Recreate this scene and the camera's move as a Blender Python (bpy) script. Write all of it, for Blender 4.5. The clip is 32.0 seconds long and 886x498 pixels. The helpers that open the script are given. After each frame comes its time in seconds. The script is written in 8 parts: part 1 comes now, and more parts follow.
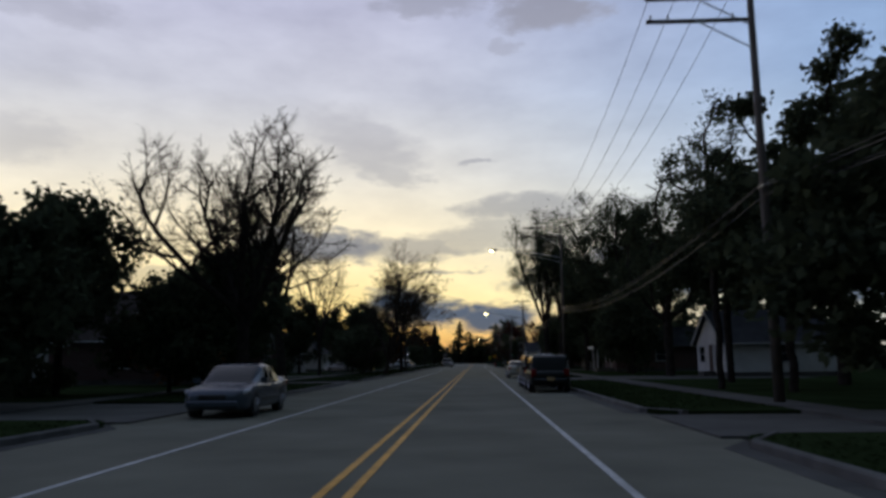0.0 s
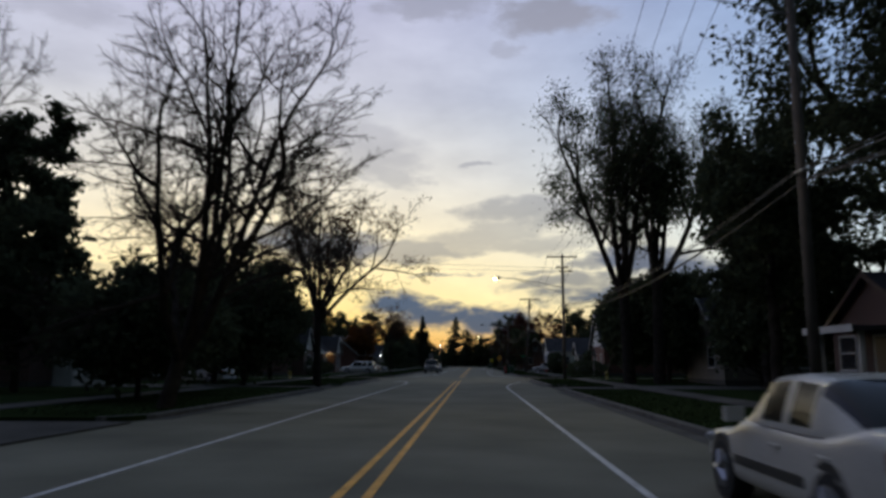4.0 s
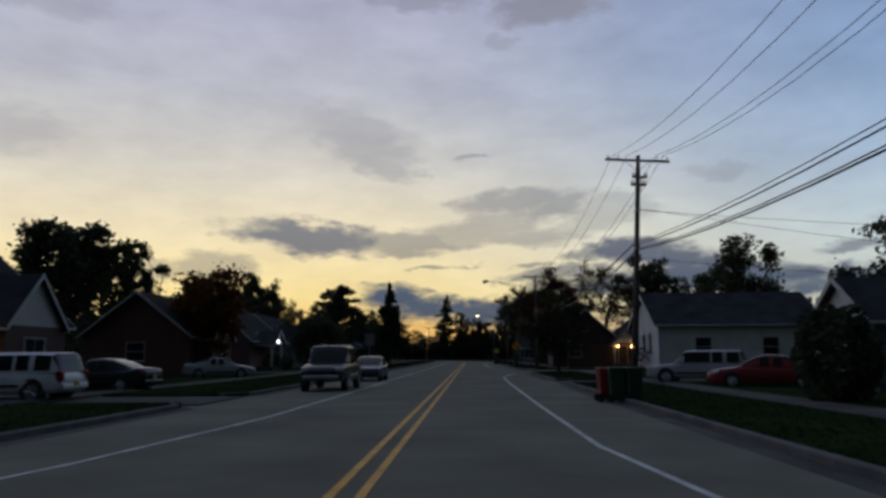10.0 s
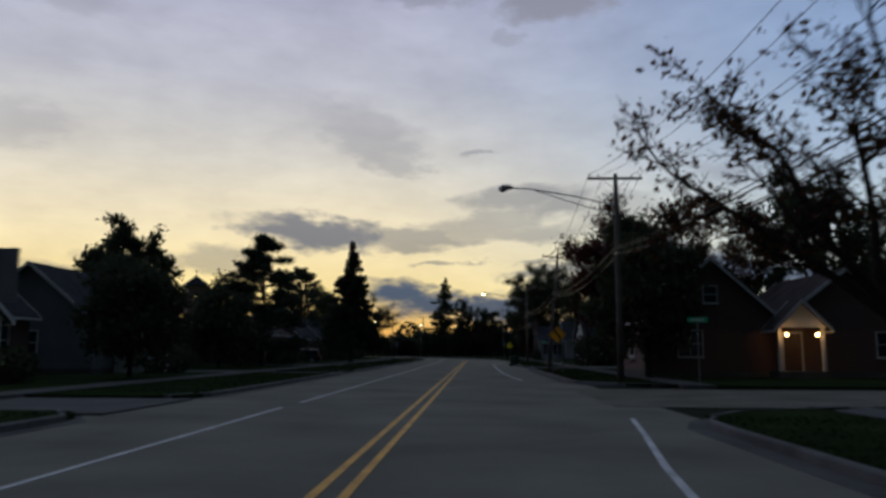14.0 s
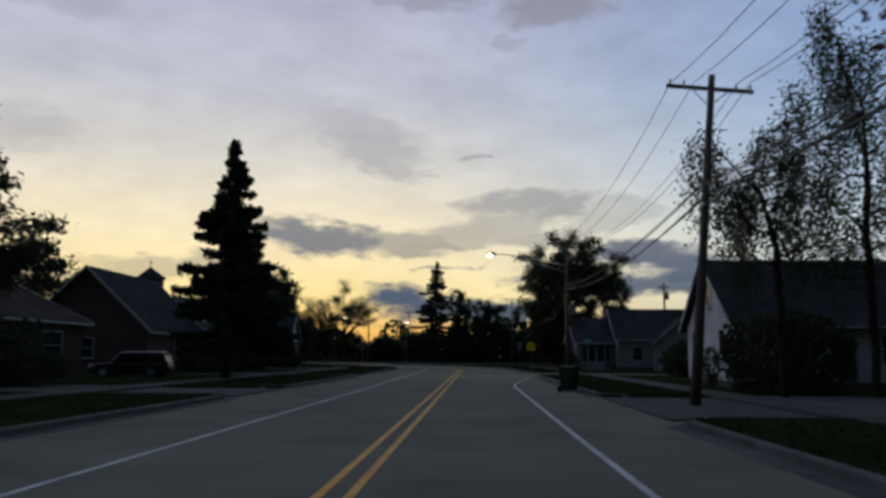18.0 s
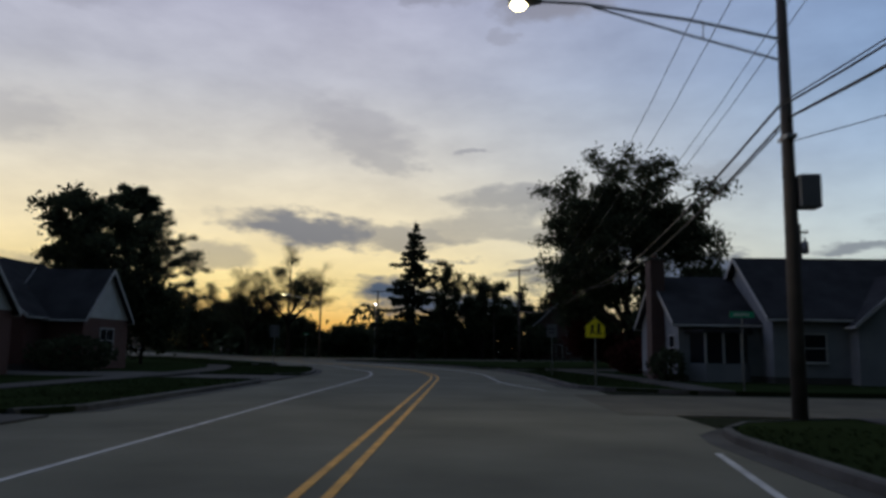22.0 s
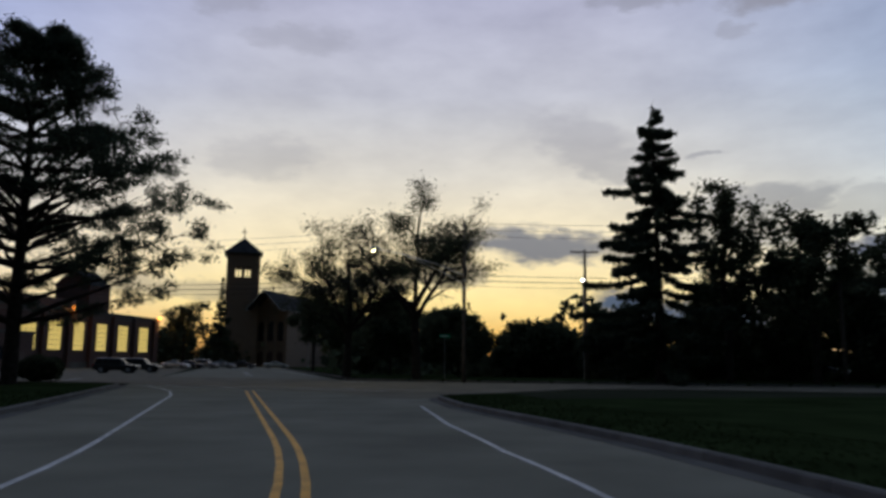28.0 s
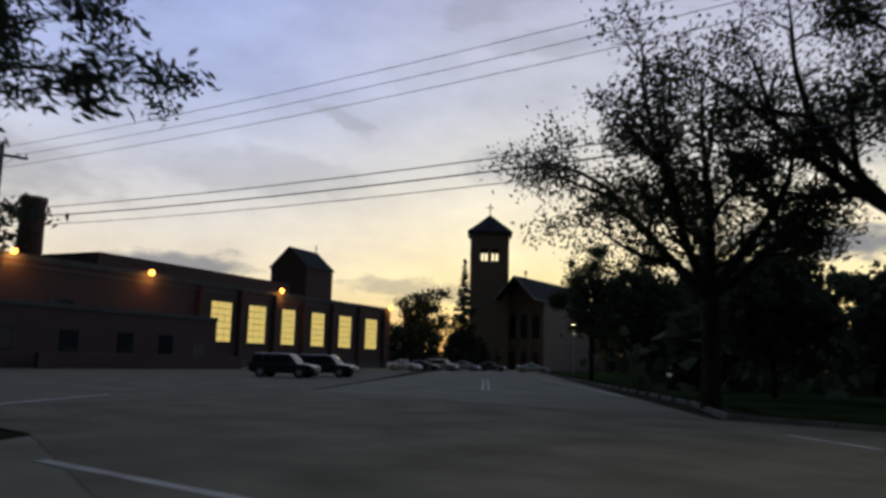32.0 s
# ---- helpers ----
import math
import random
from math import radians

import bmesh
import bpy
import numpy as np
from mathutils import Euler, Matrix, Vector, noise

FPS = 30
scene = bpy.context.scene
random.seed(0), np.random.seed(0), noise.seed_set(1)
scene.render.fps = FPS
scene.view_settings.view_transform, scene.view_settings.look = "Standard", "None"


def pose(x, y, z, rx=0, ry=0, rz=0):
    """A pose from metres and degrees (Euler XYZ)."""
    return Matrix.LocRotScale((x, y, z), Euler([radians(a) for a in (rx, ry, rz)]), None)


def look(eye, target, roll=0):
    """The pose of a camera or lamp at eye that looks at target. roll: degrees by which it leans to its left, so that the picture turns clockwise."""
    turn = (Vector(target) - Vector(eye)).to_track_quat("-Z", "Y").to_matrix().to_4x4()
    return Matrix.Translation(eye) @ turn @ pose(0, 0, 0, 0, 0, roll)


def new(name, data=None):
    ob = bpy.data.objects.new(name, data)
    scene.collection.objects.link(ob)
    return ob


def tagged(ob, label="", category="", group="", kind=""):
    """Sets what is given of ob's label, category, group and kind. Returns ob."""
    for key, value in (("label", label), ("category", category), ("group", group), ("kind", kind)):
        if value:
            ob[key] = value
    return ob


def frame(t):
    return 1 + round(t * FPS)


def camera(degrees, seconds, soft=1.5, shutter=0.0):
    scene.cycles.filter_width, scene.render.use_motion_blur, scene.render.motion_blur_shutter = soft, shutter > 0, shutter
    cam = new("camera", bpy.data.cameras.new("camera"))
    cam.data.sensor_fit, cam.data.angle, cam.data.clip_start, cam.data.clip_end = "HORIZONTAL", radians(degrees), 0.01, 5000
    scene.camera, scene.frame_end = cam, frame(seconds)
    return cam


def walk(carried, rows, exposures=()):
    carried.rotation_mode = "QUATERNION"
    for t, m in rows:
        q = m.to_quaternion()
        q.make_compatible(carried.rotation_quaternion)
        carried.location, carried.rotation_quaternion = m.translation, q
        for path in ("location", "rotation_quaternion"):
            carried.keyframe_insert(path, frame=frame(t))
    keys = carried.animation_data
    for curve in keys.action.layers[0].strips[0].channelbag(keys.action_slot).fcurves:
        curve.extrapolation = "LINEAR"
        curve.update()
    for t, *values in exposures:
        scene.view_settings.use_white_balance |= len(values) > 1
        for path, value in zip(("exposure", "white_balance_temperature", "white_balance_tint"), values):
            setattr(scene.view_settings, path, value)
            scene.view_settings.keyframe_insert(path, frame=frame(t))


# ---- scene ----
from mathutils import Quaternion

# ---------------------------------------------------------------- camera
cam = camera(60.71, 32.0, soft=3.1, shutter=0.35)
PATH = [
    (0, (0.257, 0.000, 1.500), (0.173, 1.977, 1.792), -0.62),
    (0.5, (0.240, 6.429, 1.500), (0.149, 8.406, 1.791), -0.79),
    (1, (0.224, 13.239, 1.500), (0.130, 15.215, 1.793), -0.84),
    (1.5, (0.206, 20.159, 1.500), (0.110, 22.136, 1.790), -0.44),
    (2, (0.169, 28.376, 1.500), (0.075, 30.352, 1.791), -0.17),
    (2.5, (0.125, 35.643, 1.500), (0.028, 37.620, 1.786), -0.10),
    (3, (0.053, 43.922, 1.500), (-0.047, 45.898, 1.790), -0.17),
    (3.5, (0.014, 51.034, 1.500), (-0.072, 53.009, 1.801), -0.08),
    (5.5, (-0.000, 80.047, 1.500), (-0.084, 82.025, 1.783), 0.38),
    (6, (-0.011, 87.517, 1.500), (-0.088, 89.495, 1.785), 0.23),
    (6.5, (0.025, 94.060, 1.500), (-0.058, 96.037, 1.788), 0.23),
    (7, (0.063, 101.459, 1.500), (-0.026, 103.436, 1.784), 0.24),
    (7.5, (0.035, 107.666, 1.500), (-0.059, 109.643, 1.785), 0.36),
    (8, (-0.005, 113.700, 1.500), (-0.088, 115.677, 1.790), -0.85),
    (8.5, (-0.036, 119.400, 1.500), (-0.120, 121.376, 1.795), -0.39),
    (9, (-0.063, 125.087, 1.500), (-0.147, 127.067, 1.770), -0.86),
    (9.5, (-0.040, 130.772, 1.500), (-0.122, 132.751, 1.777), -0.54),
    (10, (0.001, 137.066, 1.500), (-0.071, 139.045, 1.779), -0.35),
    (10.5, (0.026, 142.760, 1.500), (-0.041, 144.739, 1.778), -0.08),
    (11, (0.097, 149.147, 1.500), (0.032, 151.126, 1.782), 0.05),
    (11.5, (0.147, 155.001, 1.500), (0.081, 156.979, 1.787), 0.15),
    (12, (0.209, 160.857, 1.500), (0.136, 162.835, 1.791), 0.33),
    (12.5, (0.234, 166.099, 1.500), (0.157, 168.076, 1.791), 0.41),
    (13, (0.186, 172.265, 1.500), (0.108, 174.242, 1.794), 0.35),
    (13.5, (0.149, 177.726, 1.500), (0.070, 179.704, 1.782), 0.20),
    (14, (0.158, 183.679, 1.500), (0.073, 185.659, 1.768), 0.19),
    (14.5, (0.202, 189.291, 1.500), (0.118, 191.272, 1.763), 0.67),
    (16.5, (0.210, 212.132, 1.500), (0.122, 214.112, 1.773), 0.36),
    (17, (0.097, 218.706, 1.500), (0.012, 220.687, 1.762), 0.53),
    (17.5, (0.120, 223.645, 1.500), (0.034, 225.625, 1.772), 0.15),
    (18, (0.138, 229.752, 1.500), (0.053, 231.731, 1.780), 0.30),
    (18.5, (0.130, 235.521, 1.500), (0.048, 237.499, 1.784), 0.05),
    (19, (0.123, 240.868, 1.500), (0.042, 242.846, 1.785), 0.51),
    (19.5, (0.110, 245.742, 1.500), (0.031, 247.720, 1.782), 0.65),
    (20, (0.131, 250.951, 1.500), (0.058, 252.930, 1.785), 0.78),
    (20.5, (0.128, 256.039, 1.500), (0.057, 258.018, 1.776), 0.75),
    (21, (0.143, 262.041, 1.500), (0.075, 264.022, 1.766), 0.67),
    (21.5, (0.194, 267.249, 1.500), (0.132, 269.231, 1.763), 0.56),
    (22, (0.177, 272.649, 1.500), (0.113, 274.630, 1.764), 0.86),
    (22.5, (0.169, 277.576, 1.500), (0.108, 279.558, 1.761), 0.84),
    (23, (0.117, 282.649, 1.500), (0.055, 284.631, 1.760), 0.37),
    (23.5, (0.062, 287.303, 1.500), (0.005, 289.285, 1.764), 0.27),
    (24, (0.052, 293.192, 1.500), (-0.004, 295.174, 1.757), 0.84),
    (24.5, (0.067, 297.930, 1.500), (0.007, 299.912, 1.758), 0.86),
    (26.5, (-1.055, 318.408, 1.500), (-1.346, 320.365, 1.791), 0.15),
    (27, (-2.046, 323.790, 1.500), (-2.454, 325.726, 1.793), 0.21),
    (27.5, (-3.144, 328.354, 1.500), (-3.661, 330.263, 1.796), 0.31),
    (28, (-4.708, 333.152, 1.500), (-5.364, 335.018, 1.796), 0.46),
    (28.5, (-6.516, 337.514, 1.500), (-7.298, 339.332, 1.786), 0.64),
    (29, (-9.031, 342.230, 1.500), (-9.956, 343.980, 1.781), 0.54),
    (29.5, (-11.347, 346.155, 1.500), (-12.385, 347.842, 1.773), 0.79),
    (30, (-14.444, 350.839, 1.500), (-15.568, 352.471, 1.771), 1.35),
    (30.5, (-17.056, 354.792, 1.500), (-18.221, 356.395, 1.772), 1.47),
    (31, (-20.242, 359.329, 1.500), (-21.438, 360.908, 1.782), 1.49),
    (31.5, (-22.890, 362.932, 1.500), (-24.103, 364.496, 1.784), 1.62),
    (32, (-25.602, 366.628, 1.500), (-26.830, 368.179, 1.791), 1.55),
]
EXPOSURES = [(0, 0.2), (3, 0.2), (6, 0.25), (8, -0.1), (9, -0.2), (10, -0.1), (12, -0.14), (13, -0.22), (14, -0.06), (17, 0.05), (21, -0.1), (24, 0.0), (29, 0.05), (31, 0.22), (32, 0.18)]
walk(cam, [(t, look(eye, target, roll)) for t, eye, target, roll in PATH], EXPOSURES)

# ---------------------------------------------------------------- node helpers
def nodes_of(tree):
    tree.nodes.clear()
    return tree.nodes, tree.links


def math_node(tree, op, a, b=None, c=None, clamp=False):
    n = tree.nodes.new("ShaderNodeMath")
    n.operation, n.use_clamp = op, clamp
    for i, v in enumerate((a, b, c)):
        if v is None:
            continue
        if isinstance(v, (int, float)):
            n.inputs[i].default_value = v
        else:
            tree.links.new(v, n.inputs[i])
    return n.outputs[0]


def ramp_node(tree, fac, stops, mode="LINEAR"):
    n = tree.nodes.new("ShaderNodeValToRGB")
    n.color_ramp.interpolation = mode
    el = n.color_ramp.elements
    while len(el) < len(stops):
        el.new(0.5)
    for e, (p, c) in zip(el, stops):
        e.position, e.color = p, (*c, 1)
    tree.links.new(fac, n.inputs[0])
    return n.outputs[0]


def mix_node(tree, fac, a, b, mode="MIX"):
    n = tree.nodes.new("ShaderNodeMix")
    n.data_type, n.blend_type = "RGBA", mode
    for sock, v in ((n.inputs[0], fac), (n.inputs[6], a), (n.inputs[7], b)):
        if isinstance(v, (int, float)):
            sock.default_value = v
        elif isinstance(v, tuple):
            sock.default_value = (*v, 1)
        else:
            tree.links.new(v, sock)
    return n.outputs[2]


# ---------------------------------------------------------------- sky after sunset
world = bpy.data.worlds.new("dusk_sky")
scene.world = world
world.use_nodes = True
wt = world.node_tree
wn, wl = nodes_of(wt)
coord = wn.new("ShaderNodeTexCoord")
sep = wn.new("ShaderNodeSeparateXYZ")
wl.new(coord.outputs["Generated"], sep.inputs[0])
azimuth = math_node(wt, "MULTIPLY", math_node(wt, "ARCTAN2", sep.outputs[0], sep.outputs[1]), 57.29578)
elevation = math_node(wt, "MULTIPLY", math_node(wt, "ARCSINE", sep.outputs[2]), 57.29578)
# warp, so that cloud edges are ragged
sky_at = wn.new("ShaderNodeCombineXYZ")
wl.new(math_node(wt, "MULTIPLY", azimuth, 0.055), sky_at.inputs[0])
wl.new(math_node(wt, "MULTIPLY", elevation, 0.13), sky_at.inputs[1])
sky_noise = wn.new("ShaderNodeTexNoise")
sky_noise.inputs["Scale"].default_value, sky_noise.inputs["Detail"].default_value = 2.2, 6
sky_noise.inputs["Roughness"].default_value = 0.58
wl.new(sky_at.outputs[0], sky_noise.inputs["Vector"])
fine_noise = wn.new("ShaderNodeTexNoise")
fine_noise.inputs["Scale"].default_value, fine_noise.inputs["Detail"].default_value = 9.0, 5
wl.new(sky_at.outputs[0], fine_noise.inputs["Vector"])
wob = math_node(wt, "SUBTRACT", sky_noise.outputs[0], 0.5)
wob2 = math_node(wt, "SUBTRACT", fine_noise.outputs[0], 0.5)
wob_sum = math_node(wt, "ADD", math_node(wt, "MULTIPLY", wob, 1.6), math_node(wt, "MULTIPLY", wob2, 1.5))
up = math_node(wt, "DIVIDE", elevation, 90.0)
SUNSET = -26.0


def srgb(r, g, b):
    """A linear colour from the usual eight-bit one."""
    return tuple((c / 255 / 12.92) if c < 10.3 else ((c / 255 + 0.055) / 1.055) ** 2.4 for c in (r, g, b))


warm_sky = ramp_node(wt, up, [(0.0, srgb(196, 128, 70)), (0.02, srgb(236, 184, 98)), (0.048, srgb(254, 226, 156)), (0.095, srgb(251, 230, 190)),
                              (0.155, srgb(226, 214, 204)), (0.22, srgb(203, 196, 208)), (0.31, srgb(186, 180, 206)), (0.55, srgb(154, 155, 178)), (1.0, srgb(138, 142, 166))])
cool_sky = ramp_node(wt, up, [(0.0, srgb(150, 148, 140)), (0.05, srgb(200, 206, 200)), (0.10, srgb(192, 205, 214)), (0.155, srgb(166, 183, 210)),
                              (0.22, srgb(148, 168, 205)), (0.31, srgb(138, 157, 198)), (0.55, srgb(122, 136, 168)), (1.0, srgb(138, 142, 166))])
east_sky = ramp_node(wt, up, [(0.0, srgb(30, 36, 38)), (0.1, srgb(38, 45, 50)), (0.3, srgb(52, 61, 70)), (0.6, srgb(84, 96, 112)), (1.0, srgb(118, 134, 160))])
signed = math_node(wt, "SUBTRACT", azimuth, SUNSET)


def smooth(value, lo, hi):
    n = wn.new("ShaderNodeMapRange")
    n.interpolation_type = "SMOOTHSTEP"
    for i, v in ((1, lo), (2, hi), (3, 0.0), (4, 1.0)):
        n.inputs[i].default_value = v
    wl.new(value, n.inputs[0])
    return n.outputs[0]


left_sky = ramp_node(wt, up, [(0.0, srgb(190, 150, 110)), (0.05, srgb(226, 206, 176)), (0.095, srgb(222, 210, 198)), (0.155, srgb(200, 196, 208)),
                              (0.22, srgb(178, 181, 218)), (0.31, srgb(160, 166, 214)), (0.55, srgb(136, 143, 186)), (1.0, srgb(122, 130, 168))])
sky_colour = mix_node(wt, smooth(math_node(wt, "MULTIPLY", signed, -1.0), 4.0, 34.0), warm_sky, left_sky)
sky_colour = mix_node(wt, smooth(signed, 14.0, 60.0), sky_colour, cool_sky)
sky_colour = mix_node(wt, smooth(math_node(wt, "ABSOLUTE", signed), 62.0, 118.0), sky_colour, east_sky)
# thin high cloud over everything
veil = ramp_node(wt, sky_noise.outputs[0], [(0.30, (0.82, 0.82, 0.84)), (0.70, (1.10, 1.10, 1.09))])
sky_colour = mix_node(wt, 0.8, sky_colour, veil, "MULTIPLY")
low_tint = ramp_node(wt, up, [(0.02, (1.09, 1.1, 1.07)), (0.1, (1.025, 1.07, 1.07)), (0.2, (0.905, 1.0, 1.0))])
sky_colour = mix_node(wt, 1.0, sky_colour, low_tint, "MULTIPLY")
# single clouds: azimuth, elevation, half width, half height, slope, density
CLOUDS = [
    (-12.3, 8.6, 6.6, 1.0, -0.11, 0.9), (-5.2, 8.1, 4.6, 0.8, 0.08, 0.62), (-0.5, 9.2, 5.4, 1.0, 0.14, 0.5),
    (4.4, 11.1, 4.8, 1.1, 0.05, 0.6), (3.8, 8.7, 4.6, 0.8, 0.0, 0.5), (-8.0, 16.2, 5.0, 2.0, -0.25, 0.42), (-5.6, 14.2, 3.4, 1.0, -0.1, 0.45),
    (10.4, 10.2, 4.0, 1.2, 0.2, 0.36), (12.4, 7.3, 3.4, 1.0, 0.0, 1.0), (15.6, 6.9, 3.6, 1.1, -0.12, 1.0), (19.0, 5.6, 6.0, 1.2, -0.08, 1.0),
    (25.0, 4.8, 6.0, 1.0, -0.04, 0.95), (26.8, 7.1, 2.4, 0.5, 0.0, 0.7), (8.8, 7.0, 1.5, 0.6, 0.0, 0.7), (7.6, 5.7, 4.8, 0.5, 0.0, 0.7), (13.0, 5.0, 6.5, 1.0, 0.0, 0.95),
    (-19.5, 6.6, 2.6, 0.9, 0.0, 0.5), (-24.0, 6.2, 4.0, 0.8, 0.0, 0.42), (-33.0, 15.0, 3.4, 1.6, 0.0, 0.3),
    (2.3, 23.3, 1.2, 0.7, 0.0, 0.4), (6.0, 25.4, 4.0, 1.1, 0.0, 0.85), (-3.6, 26.4, 4.6, 0.9, 0.0, 0.6),
    (18.5, 13.2, 2.4, 0.7, 0.0, 0.3), (1.6, 14.7, 0.9, 0.25, 0.0, 0.55), (-2.2, 6.4, 2.2, 0.2, 0.0, 0.6), (4.4, 6.5, 2.0, 0.22, 0.0, 0.6),
    (-46.3, 17.4, 2.2, 0.7, -0.45, 0.5), (-36.0, 25.9, 2.6, 1.0, 0.0, 0.4), (-52.0, 13.4, 7.0, 1.4, 0.0, 0.3), (-30.0, 23.6, 3.6, 0.9, 0.0, 0.35),
    (-5.8, 4.1, 3.0, 1.0, 0.0, 1.0), (-2.0, 3.4, 3.8, 0.9, 0.0, 1.0), (2.0, 3.2, 4.2, 1.0, 0.0, 1.0), (-36.0, 5.0, 9.0, 0.8, 0.0, 0.45),
    (-58.0, 6.4, 5.0, 1.0, 0.0, 0.75), (42.0, 9.0, 10.0, 2.2, 0.05, 0.6), (34.0, 4.6, 8.0, 1.4, 0.0, 0.85), (-75.0, 12.0, 12.0, 2.5, 0.0, 0.45),
]
# winds pull the clouds about: places are shifted at two scales before each cloud is drawn
drift = []
for scale, seed_at in ((1.3, 3.0), (5.0, 11.0)):
    vec = wn.new("ShaderNodeVectorMath")
    vec.operation = "ADD"
    wl.new(sky_at.outputs[0], vec.inputs[0])
    vec.inputs[1].default_value = (seed_at, seed_at, seed_at)
    nz = wn.new("ShaderNodeTexNoise")
    nz.inputs["Scale"].default_value, nz.inputs["Detail"].default_value, nz.inputs["Roughness"].default_value = scale, 7, 0.62
    wl.new(vec.outputs[0], nz.inputs["Vector"])
    sp = wn.new("ShaderNodeSeparateColor")
    wl.new(nz.outputs["Color"], sp.inputs[0])
    drift.append((math_node(wt, "SUBTRACT", sp.outputs[0], 0.5), math_node(wt, "SUBTRACT", sp.outputs[1], 0.5)))
az_w = math_node(wt, "ADD", azimuth, math_node(wt, "ADD", math_node(wt, "MULTIPLY", drift[0][0], 10.0), math_node(wt, "MULTIPLY", drift[1][0], 5.0)))
el_w = math_node(wt, "ADD", elevation, math_node(wt, "ADD", math_node(wt, "MULTIPLY", drift[0][1], 3.0), math_node(wt, "MULTIPLY", drift[1][1], 2.2)))
low_mass = None
for az, el, ra, re, slope, dens in CLOUDS:
    u = math_node(wt, "SUBTRACT", az_w, az)
    v = math_node(wt, "SUBTRACT", math_node(wt, "SUBTRACT", el_w, el), math_node(wt, "MULTIPLY", u, slope))
    uu = math_node(wt, "POWER", math_node(wt, "ABSOLUTE", math_node(wt, "DIVIDE", u, ra)), 2.0)
    vv = math_node(wt, "POWER", math_node(wt, "ABSOLUTE", math_node(wt, "DIVIDE", v, re)), 2.0)
    inside = math_node(wt, "SUBTRACT", 1.0, math_node(wt, "ADD", uu, vv))
    inside = math_node(wt, "MULTIPLY_ADD", wob_sum, 1.3, inside)
    soft = wn.new("ShaderNodeMapRange")
    soft.interpolation_type = "SMOOTHSTEP"
    for i, val in ((1, -0.8), (2, 0.75), (3, 0.0), (4, dens)):
        soft.inputs[i].default_value = val
    wl.new(inside, soft.inputs[0])
    low_mass = soft.outputs[0] if low_mass is None else math_node(wt, "MAXIMUM", low_mass, soft.outputs[0])
cloud_colour = ramp_node(wt, up, [(0.0, srgb(96, 96, 100)), (0.05, srgb(84, 97, 116)), (0.085, srgb(108, 114, 128)), (0.12, srgb(122, 126, 136)),
                                  (0.2, srgb(156, 156, 168)), (0.3, srgb(138, 140, 156))])
sky_colour = mix_node(wt, low_mass, sky_colour, cloud_colour)
glow = wn.new("ShaderNodeBackground")
glow.inputs[1].default_value = 1.0
wl.new(sky_colour, glow.inputs[0])
wout = wn.new("ShaderNodeOutputWorld")
wl.new(glow.outputs[0], wout.inputs[0])

# ---------------------------------------------------------------- materials
def surface(name, colour, rough=0.8, metal=0.0, vary=0.25, scale=1.5, fine=40.0, bump=0.3, second=None, coat=0.0, per_object=0.0, ior=1.45, spec=0.5):
    """A surface with stains at the coarse scale, grain at the fine one and a little relief."""
    m = bpy.data.materials.new(name)
    m.use_nodes = True
    t = m.node_tree
    n, l = nodes_of(t)
    out, b, tc = n.new("ShaderNodeOutputMaterial"), n.new("ShaderNodeBsdfPrincipled"), n.new("ShaderNodeTexCoord")
    l.new(b.outputs[0], out.inputs[0])
    big, small = n.new("ShaderNodeTexNoise"), n.new("ShaderNodeTexNoise")
    for tex, s, d in ((big, scale, 4), (small, fine, 3)):
        tex.inputs["Scale"].default_value, tex.inputs["Detail"].default_value = s, d
        l.new(tc.outputs["Object"], tex.inputs["Vector"])
    dark = tuple(max(0.0, c * (1 - vary)) for c in colour)
    light = second or tuple(min(1.0, c * (1 + vary)) for c in colour)
    col = ramp_node(t, big.outputs[0], [(0.3, dark), (0.7, light)])
    grain = ramp_node(t, small.outputs[0], [(0.25, (0.8, 0.8, 0.8)), (0.75, (1.18, 1.18, 1.18))])
    col = mix_node(t, min(1.0, vary * 2.5), col, grain, "MULTIPLY")
    if per_object:
        info = n.new("ShaderNodeObjectInfo")
        tone = ramp_node(t, info.outputs["Random"], [(0.0, (1 - per_object,) * 3), (1.0, (1 + per_object,) * 3)])
        col = mix_node(t, 1.0, col, tone, "MULTIPLY")
    l.new(col, b.inputs["Base Color"])
    b.inputs["Metallic"].default_value = metal
    b.inputs["IOR"].default_value = ior
    b.inputs["Specular IOR Level"].default_value = spec
    rr = ramp_node(t, small.outputs[0], [(0.2, (max(0, rough - 0.12),) * 3), (0.8, (min(1, rough + 0.12),) * 3)])
    l.new(rr, b.inputs["Roughness"])
    b.inputs["Coat Weight"].default_value = coat
    if coat:
        b.inputs["Coat Roughness"].default_value = 0.08
    if bump:
        bp = n.new("ShaderNodeBump")
        bp.inputs["Strength"].default_value, bp.inputs["Distance"].default_value = bump, 0.02
        l.new(small.outputs[0], bp.inputs["Height"])
        l.new(bp.outputs[0], b.inputs["Normal"])
    return m


